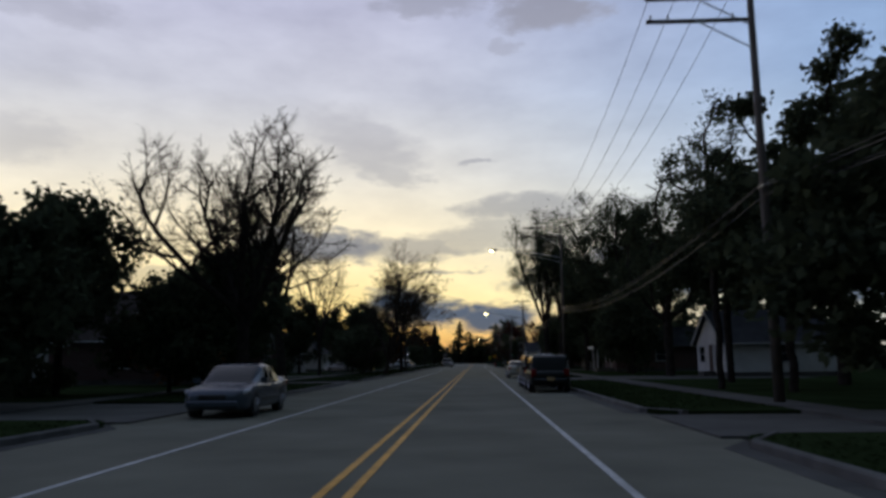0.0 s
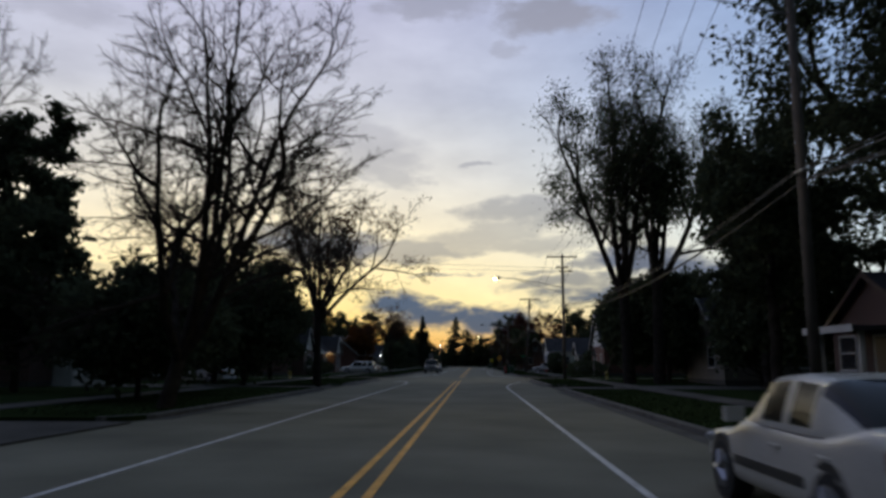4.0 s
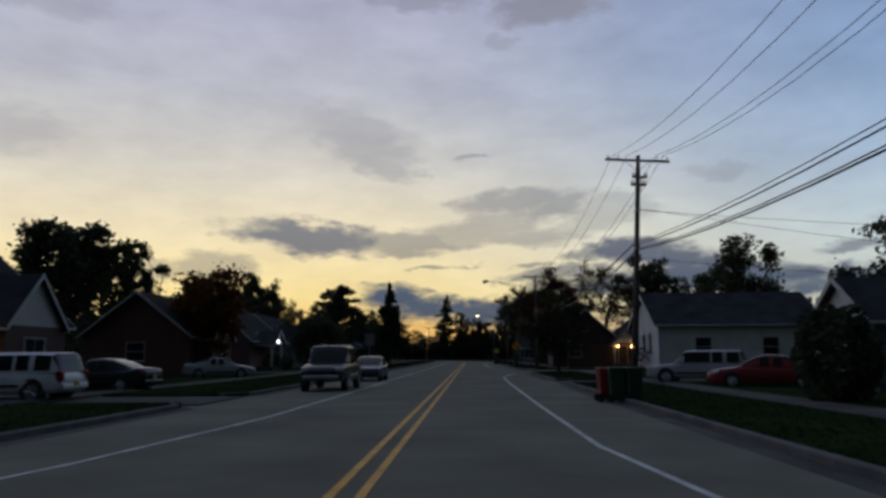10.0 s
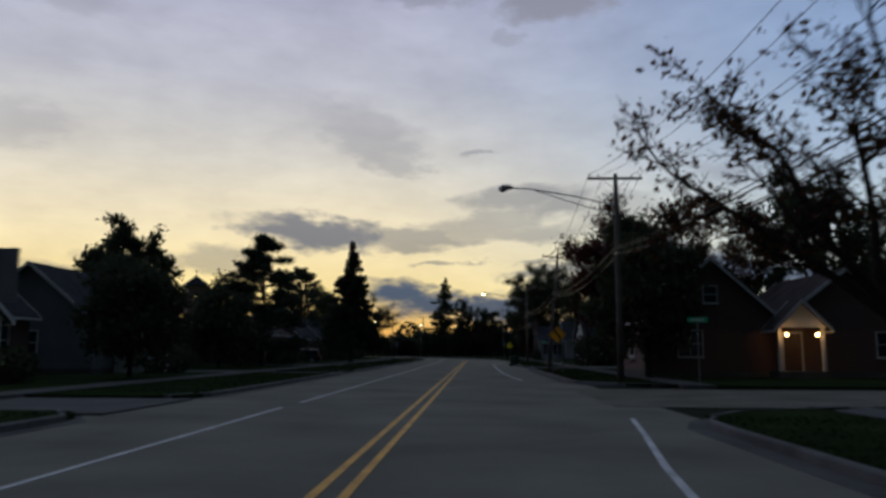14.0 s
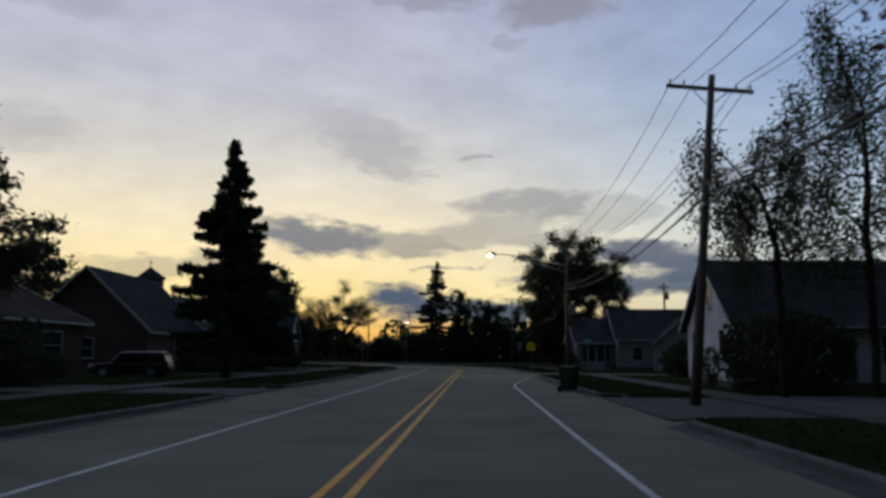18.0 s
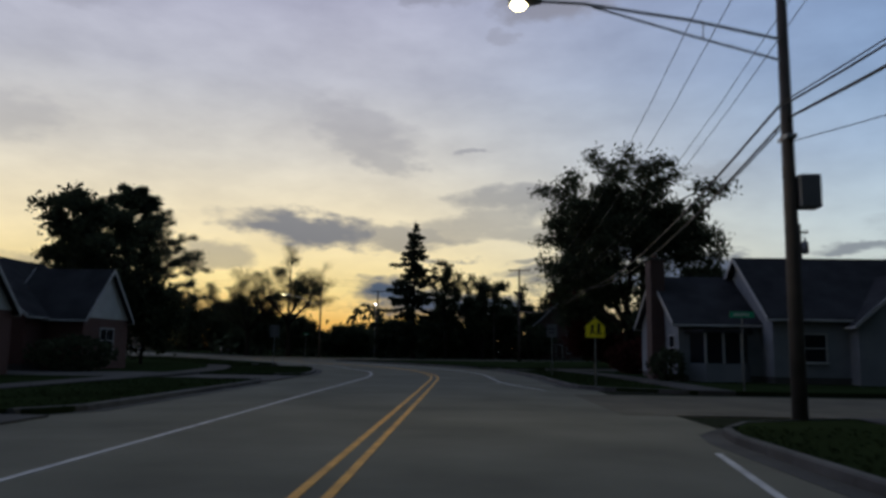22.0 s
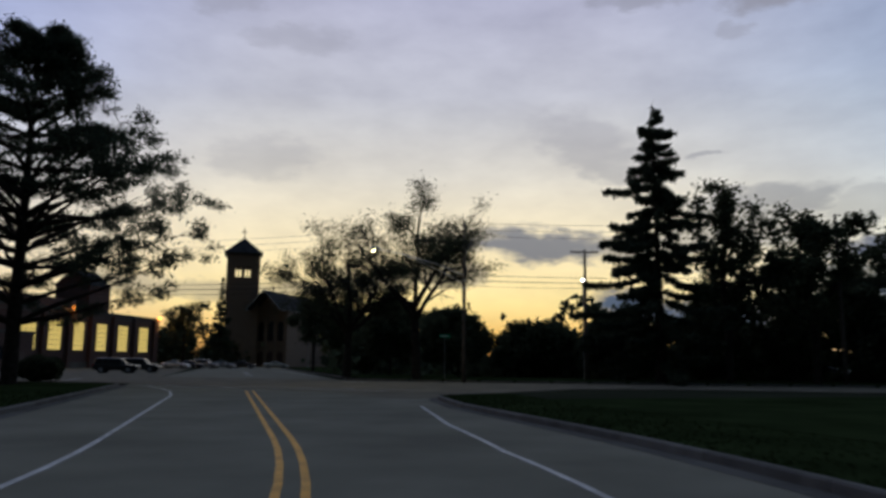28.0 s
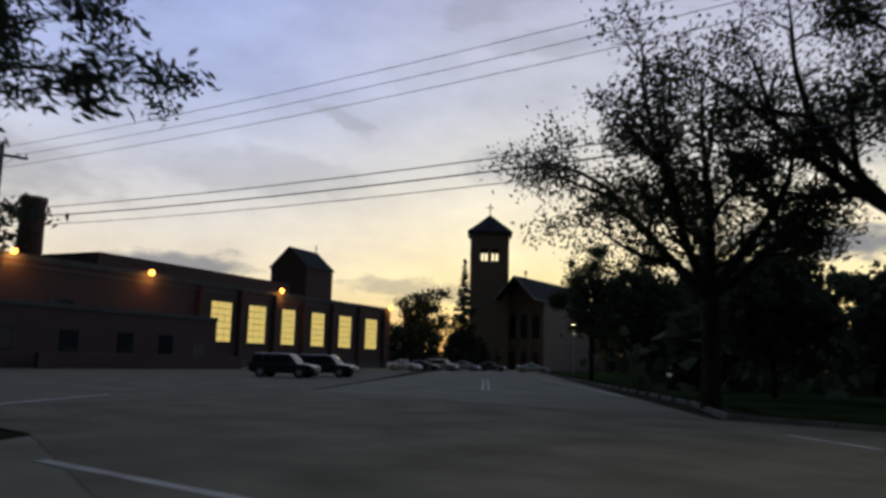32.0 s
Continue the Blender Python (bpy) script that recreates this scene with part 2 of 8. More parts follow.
def banded(name, colour, step, axis=2, rough=0.75, depth=0.012, vary=0.12, gap=0.14):
    """Boards, courses or shingle rows: a surface with grooves every step metres."""
    m = surface(name, colour, rough, vary=vary, scale=0.9, fine=25, bump=0, spec=0.05, ior=1.2)
    t = m.node_tree
    n, l = t.nodes, t.links
    b = next(x for x in n if x.type == "BSDF_PRINCIPLED")
    tc = next(x for x in n if x.type == "TEX_COORD")
    s = n.new("ShaderNodeSeparateXYZ")
    l.new(tc.outputs["Object"], s.inputs[0])
    saw = math_node(t, "FRACT", math_node(t, "DIVIDE", s.outputs[axis], step))
    groove = ramp_node(t, saw, [(0.0, (0.0,) * 3), (gap, (1.0,) * 3), (1.0, (0.75,) * 3)])
    bp = n.new("ShaderNodeBump")
    bp.inputs["Strength"].default_value, bp.inputs["Distance"].default_value = 0.8, depth
    l.new(groove, bp.inputs["Height"])
    l.new(bp.outputs[0], b.inputs["Normal"])
    return m


def brickwork(name, a, bcol, mortar):
    m = surface(name, a, 0.85, vary=0.2, scale=0.7, fine=30, bump=0)
    t = m.node_tree
    n, l = t.nodes, t.links
    b = next(x for x in n if x.type == "BSDF_PRINCIPLED")
    geo, tc = n.new("ShaderNodeNewGeometry"), n.new("ShaderNodeTexCoord")
    s, c = n.new("ShaderNodeSeparateXYZ"), n.new("ShaderNodeCombineXYZ")
    l.new(tc.outputs["Object"], s.inputs[0])
    l.new(math_node(t, "ADD", s.outputs[0], s.outputs[1]), c.inputs[0])
    l.new(s.outputs[2], c.inputs[1])
    br = n.new("ShaderNodeTexBrick")
    br.inputs["Color1"].default_value, br.inputs["Color2"].default_value, br.inputs["Mortar"].default_value = (*a, 1), (*bcol, 1), (*mortar, 1)
    br.inputs["Scale"].default_value = 1.0
    br.inputs["Mortar Size"].default_value = 0.008
    br.inputs["Brick Width"].default_value, br.inputs["Row Height"].default_value = 0.215, 0.075
    l.new(c.outputs[0], br.inputs["Vector"])
    old = b.inputs["Base Color"].links[0].from_socket
    l.new(mix_node(t, 0.75, old, br.outputs[0]), b.inputs["Base Color"])
    bp = n.new("ShaderNodeBump")
    bp.inputs["Strength"].default_value, bp.inputs["Distance"].default_value = 0.6, 0.01
    l.new(math_node(t, "SUBTRACT", 1.0, br.outputs[1]), bp.inputs["Height"])
    l.new(bp.outputs[0], b.inputs["Normal"])
    return m


def glowing(name, colour, strength):
    m = bpy.data.materials.new(name)
    m.use_nodes = True
    n, l = nodes_of(m.node_tree)
    e, o = n.new("ShaderNodeEmission"), n.new("ShaderNodeOutputMaterial")
    e.inputs[0].default_value, e.inputs[1].default_value = (*colour, 1), strength
    l.new(e.outputs[0], o.inputs[0])
    return m


def foliage(name, a, bcol):
    """Leaves that let a little light through; the tone changes from clump to clump."""
    m = bpy.data.materials.new(name)
    m.use_nodes = True
    t = m.node_tree
    n, l = nodes_of(t)
    o, d, tr, mx = (n.new(k) for k in ("ShaderNodeOutputMaterial", "ShaderNodeBsdfDiffuse", "ShaderNodeBsdfTranslucent", "ShaderNodeMixShader"))
    geo, tc, ns = n.new("ShaderNodeNewGeometry"), n.new("ShaderNodeTexCoord"), n.new("ShaderNodeTexNoise")
    ns.inputs["Scale"].default_value = 0.6
    l.new(tc.outputs["Object"], ns.inputs["Vector"])
    f = math_node(t, "ADD", math_node(t, "MULTIPLY", geo.outputs["Random Per Island"], 0.6), math_node(t, "MULTIPLY", ns.outputs[0], 0.4))
    c = ramp_node(t, f, [(0.15, a), (0.85, bcol)])
    l.new(c, d.inputs[0])
    l.new(c, tr.inputs[0])
    mx.inputs[0].default_value = 0.25
    l.new(d.outputs[0], mx.inputs[1])
    l.new(tr.outputs[0], mx.inputs[2])
    l.new(mx.outputs[0], o.inputs[0])
    return m


ASPHALT = surface("asphalt", (0.172, 0.168, 0.13), 0.9, vary=0.2, scale=0.35, fine=70, bump=0.35, spec=0.2, ior=1.18)
SIDE_ASPHALT = surface("old_asphalt", (0.142, 0.13, 0.098), 0.9, vary=0.25, scale=0.5, fine=60, bump=0.35, spec=0.2, ior=1.18)
CONCRETE = surface("concrete", (0.092, 0.09, 0.083), 0.9, ior=1.18, vary=0.2, scale=0.6, fine=35, bump=0.25, per_object=0.12, spec=0.2)
KERB = surface("kerb_concrete", (0.10, 0.098, 0.093), 0.85, vary=0.25, scale=1.4, fine=30, bump=0.3, per_object=0.15, spec=0.2)
GRASS = surface("mown_grass", (0.022, 0.033, 0.013), 0.95, vary=0.35, scale=0.35, fine=22, bump=0.9, spec=0.0, ior=1.0)
BLADES = foliage("grass_blades", (0.016, 0.025, 0.009), (0.03, 0.043, 0.017))
EARTH = surface("far_ground", (0.03, 0.034, 0.022), 0.95, vary=0.3, scale=0.05, fine=4, bump=0.3, spec=0.0, ior=1.0)
YELLOW_PAINT = surface("yellow_road_paint", (0.66, 0.33, 0.045), 0.7, vary=0.22, scale=2.0, fine=30, bump=0.1)
WHITE_PAINT = surface("worn_white_road_paint", (0.47, 0.47, 0.45), 0.7, vary=0.3, scale=1.6, fine=25, bump=0.1)
FAINT_PAINT = surface("faded_white_road_paint", (0.32, 0.32, 0.305), 0.75, vary=0.35, scale=1.2, fine=20, bump=0.1)
TAR = surface("tar_seam", (0.03, 0.03, 0.032), 0.5, vary=0.2, bump=0.1)
BARK = surface("bark", (0.04, 0.034, 0.029), 0.95, spec=0.0, ior=1.0, vary=0.35, scale=3.0, fine=18, bump=1.0)
POLE_WOOD = surface("weathered_pole_wood", (0.095, 0.08, 0.068), 0.9, vary=0.25, scale=1.2, fine=25, bump=0.5)
LEAF_GREEN = foliage("green_leaves", (0.045, 0.054, 0.034), (0.09, 0.1, 0.055))
LEAF_DARK = foliage("dark_leaves", (0.042, 0.052, 0.034), (0.085, 0.1, 0.056))
LEAF_BROWN = foliage("brown_autumn_leaves", (0.05, 0.028, 0.018), (0.10, 0.055, 0.03))
LEAF_RED = foliage("dark_red_leaves", (0.045, 0.014, 0.014), (0.085, 0.03, 0.024))
LEAF_ORANGE = foliage("orange_autumn_leaves", (0.09, 0.035, 0.012), (0.16, 0.07, 0.02))
NEEDLES = foliage("conifer_needles", (0.036, 0.048, 0.036), (0.075, 0.092, 0.06))
STEEL = surface("galvanised_steel", (0.32, 0.33, 0.34), 0.45, metal=0.8, vary=0.15, fine=30, bump=0.1)
CABLE = surface("black_cable", (0.015, 0.015, 0.016), 0.6, vary=0.1, bump=0)
RUBBER = surface("tyre_rubber", (0.018, 0.018, 0.018), 0.85, vary=0.2, bump=0.2)
RIM = surface("alloy_rim", (0.3, 0.3, 0.31), 0.35, metal=0.8, vary=0.1, bump=0)
BLACK_TRIM = surface("black_plastic_trim", (0.02, 0.02, 0.02), 0.55, vary=0.2, bump=0.05)
CHROME = surface("chrome", (0.6, 0.6, 0.62), 0.15, metal=1.0, vary=0.05, bump=0)
CAR_GLASS = surface("tinted_car_glass", (0.008, 0.009, 0.01), 0.04, vary=0.05, bump=0, ior=1.36)
WINDOW_GLASS = surface("dark_window_glass", (0.016, 0.019, 0.024), 0.06, vary=0.1, bump=0, ior=1.42)
RED_LENS = surface("red_lens", (0.2, 0.01, 0.01), 0.2, vary=0.1, bump=0)
CLEAR_LENS = surface("headlamp_lens", (0.45, 0.46, 0.48), 0.12, vary=0.1, bump=0)
# the orange of returned headlight beams is put into the plate's base colour
PLATE = surface("number_plate", (0.78, 0.5, 0.2), 0.5, vary=0.1, bump=0)
PLATE_INK = surface("plate_ink", (0.06, 0.06, 0.12), 0.5, vary=0.1, bump=0)
WHITE_TRIM = surface("white_painted_trim", (0.42, 0.42, 0.41), 0.6, vary=0.1, fine=20, bump=0.1)
SIDING_WHITE = banded("white_board_siding", (0.58, 0.58, 0.56), 0.14)
SIDING_GREY = banded("grey_board_siding", (0.15, 0.155, 0.16), 0.14)
SIDING_BEIGE = banded("beige_board_siding", (0.22, 0.2, 0.17), 0.14)
SIDING_BLUE = banded("pale_blue_grey_siding", (0.25, 0.265, 0.28), 0.14)
ROOF_DARK = banded("dark_shingle_roof", (0.045, 0.046, 0.05), 0.14, 1, rough=0.9, vary=0.25)
ROOF_BROWN = banded("brown_shingle_roof", (0.06, 0.05, 0.045), 0.14, 1, rough=0.9, vary=0.25)
BRICK_RED = brickwork("red_brick", (0.125, 0.047, 0.035), (0.095, 0.036, 0.03), (0.15, 0.13, 0.115))
BRICK_DARK = brickwork("dark_brick", (0.095, 0.05, 0.042), (0.075, 0.04, 0.035), (0.14, 0.125, 0.115))
BRICK_TAN = brickwork("tan_brick", (0.2, 0.135, 0.095), (0.155, 0.105, 0.075), (0.2, 0.175, 0.15))
BRICK_SCHOOL = brickwork("school_brick", (0.075, 0.036, 0.03), (0.058, 0.028, 0.025), (0.09, 0.075, 0.068))
DOOR_PAINT = surface("dark_painted_door", (0.06, 0.035, 0.03), 0.5, vary=0.2, bump=0.1)
SIGN_YELLOW = surface("sign_yellow_sheeting", (0.95, 0.8, 0.02), 0.45, vary=0.04, bump=0)
SIGN_ORANGE = surface("sign_orange_sheeting", (1.0, 0.42, 0.02), 0.45, vary=0.04, bump=0)
SIGN_GREEN = surface("sign_green_sheeting", (0.02, 0.42, 0.2), 0.45, vary=0.05, bump=0)
SIGN_WHITE = surface("sign_white_sheeting", (0.8, 0.8, 0.8), 0.45, vary=0.05, bump=0)
SIGN_RED = surface("sign_red_sheeting", (0.5, 0.02, 0.02), 0.45, vary=0.05, bump=0)
SIGN_GREY = surface("weathered_grey_sign", (0.16, 0.16, 0.165), 0.5, vary=0.1, bump=0)
SIGN_BACK = surface("bare_aluminium_sign", (0.22, 0.22, 0.23), 0.5, metal=0.5, vary=0.1, bump=0)
SIGN_BLACK = surface("sign_black", (0.01, 0.01, 0.01), 0.5, vary=0.1, bump=0)
BIN_GREEN = surface("green_bin_plastic", (0.012, 0.052, 0.026), 0.5, vary=0.15, bump=0.05)
BIN_RED = surface("red_bin_plastic", (0.26, 0.018, 0.022), 0.45, vary=0.12, bump=0.05)
HYDRANT_PAINT = surface("hydrant_paint", (0.35, 0.27, 0.05), 0.5, vary=0.2, bump=0.1)
LAMP_WARM = glowing("warm_lamp_glow", (1.0, 0.55, 0.2), 26.0)
LAMP_SODIUM = glowing("sodium_lamp_glow", (1.0, 0.3, 0.04), 9.0)
LAMP_STREET = glowing("street_lamp_glow", (1.0, 0.86, 0.42), 14.0)
LAMP_WHITE = glowing("white_lamp_glow", (0.95, 0.97, 1.0), 14.0)
LIT_WINDOW = glowing("lit_window", (0.95, 0.72, 0.22), 0.62)
# ---------------------------------------------------------------- mesh helpers
def part(name, bm, mat, parent=None, label="", smooth=False):
    """Links a bmesh as one mesh object under a thing or a part."""
    me = bpy.data.meshes.new(name)
    bm.to_mesh(me)
    bm.free()
    return link(name, me, mat, parent, label, smooth)


def link(name, me, mat, parent=None, label="", smooth=False):
    if mat is not None and not me.materials:
        me.materials.append(mat)
    if smooth:
        me.polygons.foreach_set("use_smooth", [True] * len(me.polygons))
    ob = new(name, me)
    if parent is not None:
        ob.parent = parent
    if label:
        ob["label"] = label
    return ob


def thing(name, m, label, category, group="", kind=""):
    e = new(name)
    e.matrix_world = m
    return tagged(e, label, category, group, kind)


def add_box(bm, x0, x1, y0, y1, z0, z1, m=None):
    vs = [bm.verts.new(v) for v in ((x0, y0, z0), (x1, y0, z0), (x1, y1, z0), (x0, y1, z0), (x0, y0, z1), (x1, y0, z1), (x1, y1, z1), (x0, y1, z1))]
    for f in ((3, 2, 1, 0), (4, 5, 6, 7), (0, 1, 5, 4), (1, 2, 6, 5), (2, 3, 7, 6), (3, 0, 4, 7)):
        bm.faces.new([vs[i] for i in f])
    if m is not None:
        bmesh.ops.transform(bm, matrix=m, verts=vs)
    return vs


def box(x0, x1, y0, y1, z0, z1, bevel=0.0, m=None):
    bm = bmesh.new()
    add_box(bm, x0, x1, y0, y1, z0, z1, m)
    if bevel:
        bmesh.ops.bevel(bm, geom=bm.edges[:], offset=bevel, segments=1, affect="EDGES")
    return bm


def add_tube(bm, pts, radii, sides=8, cap=True):
    """A tapered tube along the points."""
    rings = []
    for i, p in enumerate(pts):
        p = Vector(p)
        a = Vector(pts[max(i - 1, 0)])
        b = Vector(pts[min(i + 1, len(pts) - 1)])
        d = (b - a).normalized()
        ref = Vector((0, 0, 1)) if abs(d.z) < 0.9 else Vector((1, 0, 0))
        u = d.cross(ref).normalized()
        v = d.cross(u)
        r = radii[i] if isinstance(radii, (list, tuple)) else radii
        rings.append([bm.verts.new(p + (u * math.cos(2 * math.pi * k / sides) + v * math.sin(2 * math.pi * k / sides)) * r) for k in range(sides)])
    for r0, r1 in zip(rings, rings[1:]):
        for k in range(sides):
            bm.faces.new((r0[k], r0[(k + 1) % sides], r1[(k + 1) % sides], r1[k]))
    if cap:
        bm.faces.new(rings[0][::-1])
        bm.faces.new(rings[-1])
    return rings


def tube(pts, radii, sides=8):
    bm = bmesh.new()
    add_tube(bm, pts, radii, sides)
    return bm


def prism(outline, z0, z1, bevel=0.0):
    """An upright slab over a plan outline given anticlockwise."""
    bm = bmesh.new()
    lo = [bm.verts.new((x, y, z0)) for x, y in outline]
    hi = [bm.verts.new((x, y, z1)) for x, y in outline]
    bm.faces.new(lo[::-1])
    top = bm.faces.new(hi)
    n = len(outline)
    for i in range(n):
        bm.faces.new((lo[i], lo[(i + 1) % n], hi[(i + 1) % n], hi[i]))
    if bevel:
        bmesh.ops.bevel(bm, geom=list(top.edges), offset=bevel, segments=2, affect="EDGES")
    return bm


def slab_y(outline, y0, y1):
    """A slab over an outline in x and z, from y0 to y1."""
    bm = bmesh.new()
    a = [bm.verts.new((x, y0, z)) for x, z in outline]
    b = [bm.verts.new((x, y1, z)) for x, z in outline]
    bm.faces.new(a)
    bm.faces.new(b[::-1])
    n = len(outline)
    for i in range(n):
        bm.faces.new((a[(i + 1) % n], a[i], b[i], b[(i + 1) % n]))
    bmesh.ops.recalc_face_normals(bm, faces=bm.faces[:])
    return bm


def mesh_np(name, verts, faces):
    me = bpy.data.meshes.new(name)
    me.from_pydata(verts, [], faces)
    me.update()
    return me


# ---------------------------------------------------------------- plan of the road
CX, S0, RAD, TH = -1.5, 311.0, 62.0, radians(35.0)
S1 = S0 + RAD * TH


def on_road(s, d):
    """The place at s metres along the road and d metres to the right of its centre line."""
    if s <= S0:
        return (CX + d, s)
    a = min((s - S0) / RAD, TH)
    x, y = CX - RAD * (1 - math.cos(a)), S0 + RAD * math.sin(a)
    if s > S1:
        x, y = x - (s - S1) * math.sin(TH), y + (s - S1) * math.cos(TH)
    return (x + d * math.cos(a), y + d * math.sin(a))


def steps(a, b, most=3.0):
    """Stations from a to b; close together in the bend only."""
    out = [a]
    for s in (S0, S1):
        if a < s < b:
            out.append(s)
    lo, hi = max(a, S0), min(b, S1)
    if hi > lo:
        n = int((hi - lo) / most)
        out += [lo + (hi - lo) * i / (n + 1) for i in range(1, n + 1)]
    out.append(b)
    return sorted(set(out))


def lerp_table(table, s):
    for (a, u), (b, v) in zip(table, table[1:]):
        if a <= s <= b:
            k = (s - a) / (b - a)
            return u + (v - u) * k
    return table[0][1] if s < table[0][0] else table[-1][1]


def ribbon(table, width, z0, z1, name):
    """A flat band along the road: table of (s, d), width across."""
    ss = sorted({s for a, b in zip(table, table[1:]) for s in steps(a[0], b[0], 2.0)})
    bm = bmesh.new()
    rows = []
    for s in ss:
        d = lerp_table(table, s)
        (xa, ya), (xb, yb) = on_road(s, d - width / 2), on_road(s, d + width / 2)
        rows.append([bm.verts.new(v) for v in ((xa, ya, z0), (xa, ya, z1), (xb, yb, z1), (xb, yb, z0))])
    for r, q in zip(rows, rows[1:]):
        for i in range(3):
            bm.faces.new((r[i], r[i + 1], q[i + 1], q[i]))
    for r in (rows[0], rows[-1]):
        bm.faces.new(r)
    bmesh.ops.recalc_face_normals(bm, faces=bm.faces[:])
    return bm


# kerb lines: distance of the kerb face from the centre line along the road
KERB_R = [(-60, 6.3), (300, 6.2), (312, 5.8), (326, 6.2), (358, 6.4), (366, 7.4)]
KERB_L = [(-60, -7.1), (300, -6.9), (384, -7.0)]

# ---------------------------------------------------------------- trees
def wood_mesh(segs, name, min_r=0.011):
    verts, faces = [], []
    for p, e, ra, rb, level in segs:
        sides = 7 if level == 0 else 5 if level == 1 else 3
        d = (e - p).normalized()
        ref = Vector((0, 0, 1)) if abs(d.z) < 0.9 else Vector((1, 0, 0))
        u = d.cross(ref).normalized()
        v = d.cross(u)
        base = len(verts)
        for q, r in ((p, max(ra, min_r)), (e, max(rb, min_r))):
            for k in range(sides):
                a = 2 * math.pi * k / sides
                verts.append(q + (u * math.cos(a) + v * math.sin(a)) * r)
        for k in range(sides):
            faces.append((base + k, base + (k + 1) % sides, base + sides + (k + 1) % sides, base + sides + k))
    return mesh_np(name, verts, faces)


def leaf_mesh(name, centres, size, rng, flat=0.0, stretch=1.6):
    """Many small bent leaf clumps, one four-cornered kite each, round the given places."""
    c = np.asarray(centres, float)
    n = len(c)
    a = rng.normal(size=(n, 3))
    a[:, 2] *= 1 - flat
    a /= np.linalg.norm(a, axis=1)[:, None]
    b = rng.normal(size=(n, 3))
    b -= (b * a).sum(1)[:, None] * a
    b /= np.linalg.norm(b, axis=1)[:, None]
    s = size * rng.uniform(0.55, 1.35, n)[:, None]
    nrm = np.cross(a, b)
    v = np.empty((n, 4, 3))
    v[:, 0] = c - a * s * stretch * 0.5
    v[:, 1] = c + b * s * 0.45 + nrm * s * 0.15
    v[:, 2] = c + a * s * stretch * 0.5
    v[:, 3] = c - b * s * 0.45 + nrm * s * 0.15
    f = np.arange(n * 4).reshape(n, 4)
    me = bpy.data.meshes.new(name)
    me.vertices.add(n * 4)
    me.vertices.foreach_set("co", v.ravel())
    me.loops.add(n * 4)
    me.loops.foreach_set("vertex_index", f.ravel())
    me.polygons.add(n)
    me.polygons.foreach_set("loop_start", np.arange(0, n * 4, 4))
    me.update(calc_edges=True)
    me.validate()
    return me


def grow_wood(nr, targets, trunk_top, step, lean=(0.0, 0.0), pull=0.25, out=0.01, kill=1.6, reach=9.0, rounds=90, wander=0.12):
    """Limbs that grow towards the targets: places of the nodes and the parent of each."""
    pts, par = [np.zeros(3)], [-1]
    n0 = max(2, int(trunk_top / step))
    for i in range(1, n0 + 1):
        k = i / n0
        pts.append(np.array([lean[0] * k + nr.normal() * 0.03, lean[1] * k + nr.normal() * 0.03, trunk_top * k]))
        par.append(len(pts) - 2)
    live = targets.copy()
    P = np.array(pts)
    dist = np.linalg.norm(live[:, None] - P[None], axis=2)
    near = dist.argmin(1)
    best = dist.min(1)
    for _ in range(rounds):
        ok = best < reach
        if not ok.any():
            break
        d = live[ok] - P[near[ok]]
        d /= np.linalg.norm(d, axis=1)[:, None] + 1e-6
        who, inv = np.unique(near[ok], return_inverse=True)
        total = np.zeros((len(who), 3))
        np.add.at(total, inv, d)
        total /= np.linalg.norm(total, axis=1)[:, None] + 1e-6
        total += nr.normal(size=total.shape) * wander
        total[:, 2] += pull
        total[:, :2] += P[who][:, :2] * out
        total /= np.linalg.norm(total, axis=1)[:, None] + 1e-6
        fresh = P[who] + total * step
        first = len(P)
        P = np.concatenate([P, fresh])
        par.extend(int(w) for w in who)
        nd = np.linalg.norm(live[:, None] - fresh[None], axis=2)
        j, m = nd.argmin(1), nd.min(1)
        closer = m < best
        near[closer], best[closer] = first + j[closer], m[closer]
        keep = best > kill * step
        live, near, best = live[keep], near[keep], best[keep]
        if not len(live):
            break
    return P, np.array(par)


def wood_from(P, par, trunk_r, tip_r, power=1.75):
    """Segments with the girth that the twigs beyond them ask for."""
    n = len(P)
    load = np.zeros(n)
    kids = np.zeros(n, int)
    for i in range(n - 1, 0, -1):
        if load[i] == 0:
            load[i] = 1.0
        load[par[i]] += load[i]
        kids[par[i]] += 1
    load[0] = max(load[0], 1.0)
    r = tip_r + (trunk_r - tip_r) * (load / load[0]) ** (1 / power)
    segs = []
    for i in range(1, n):
        a = par[i]
        ra = r[a] if kids[a] == 1 else min(r[a], r[i] * 1.25)
        lv = 0 if r[i] > 0.1 else 1 if r[i] > 0.04 else 2
        segs.append((Vector(P[a]), Vector(P[i]), ra, r[i], lv))
    return segs, np.where(kids == 0)[0], load


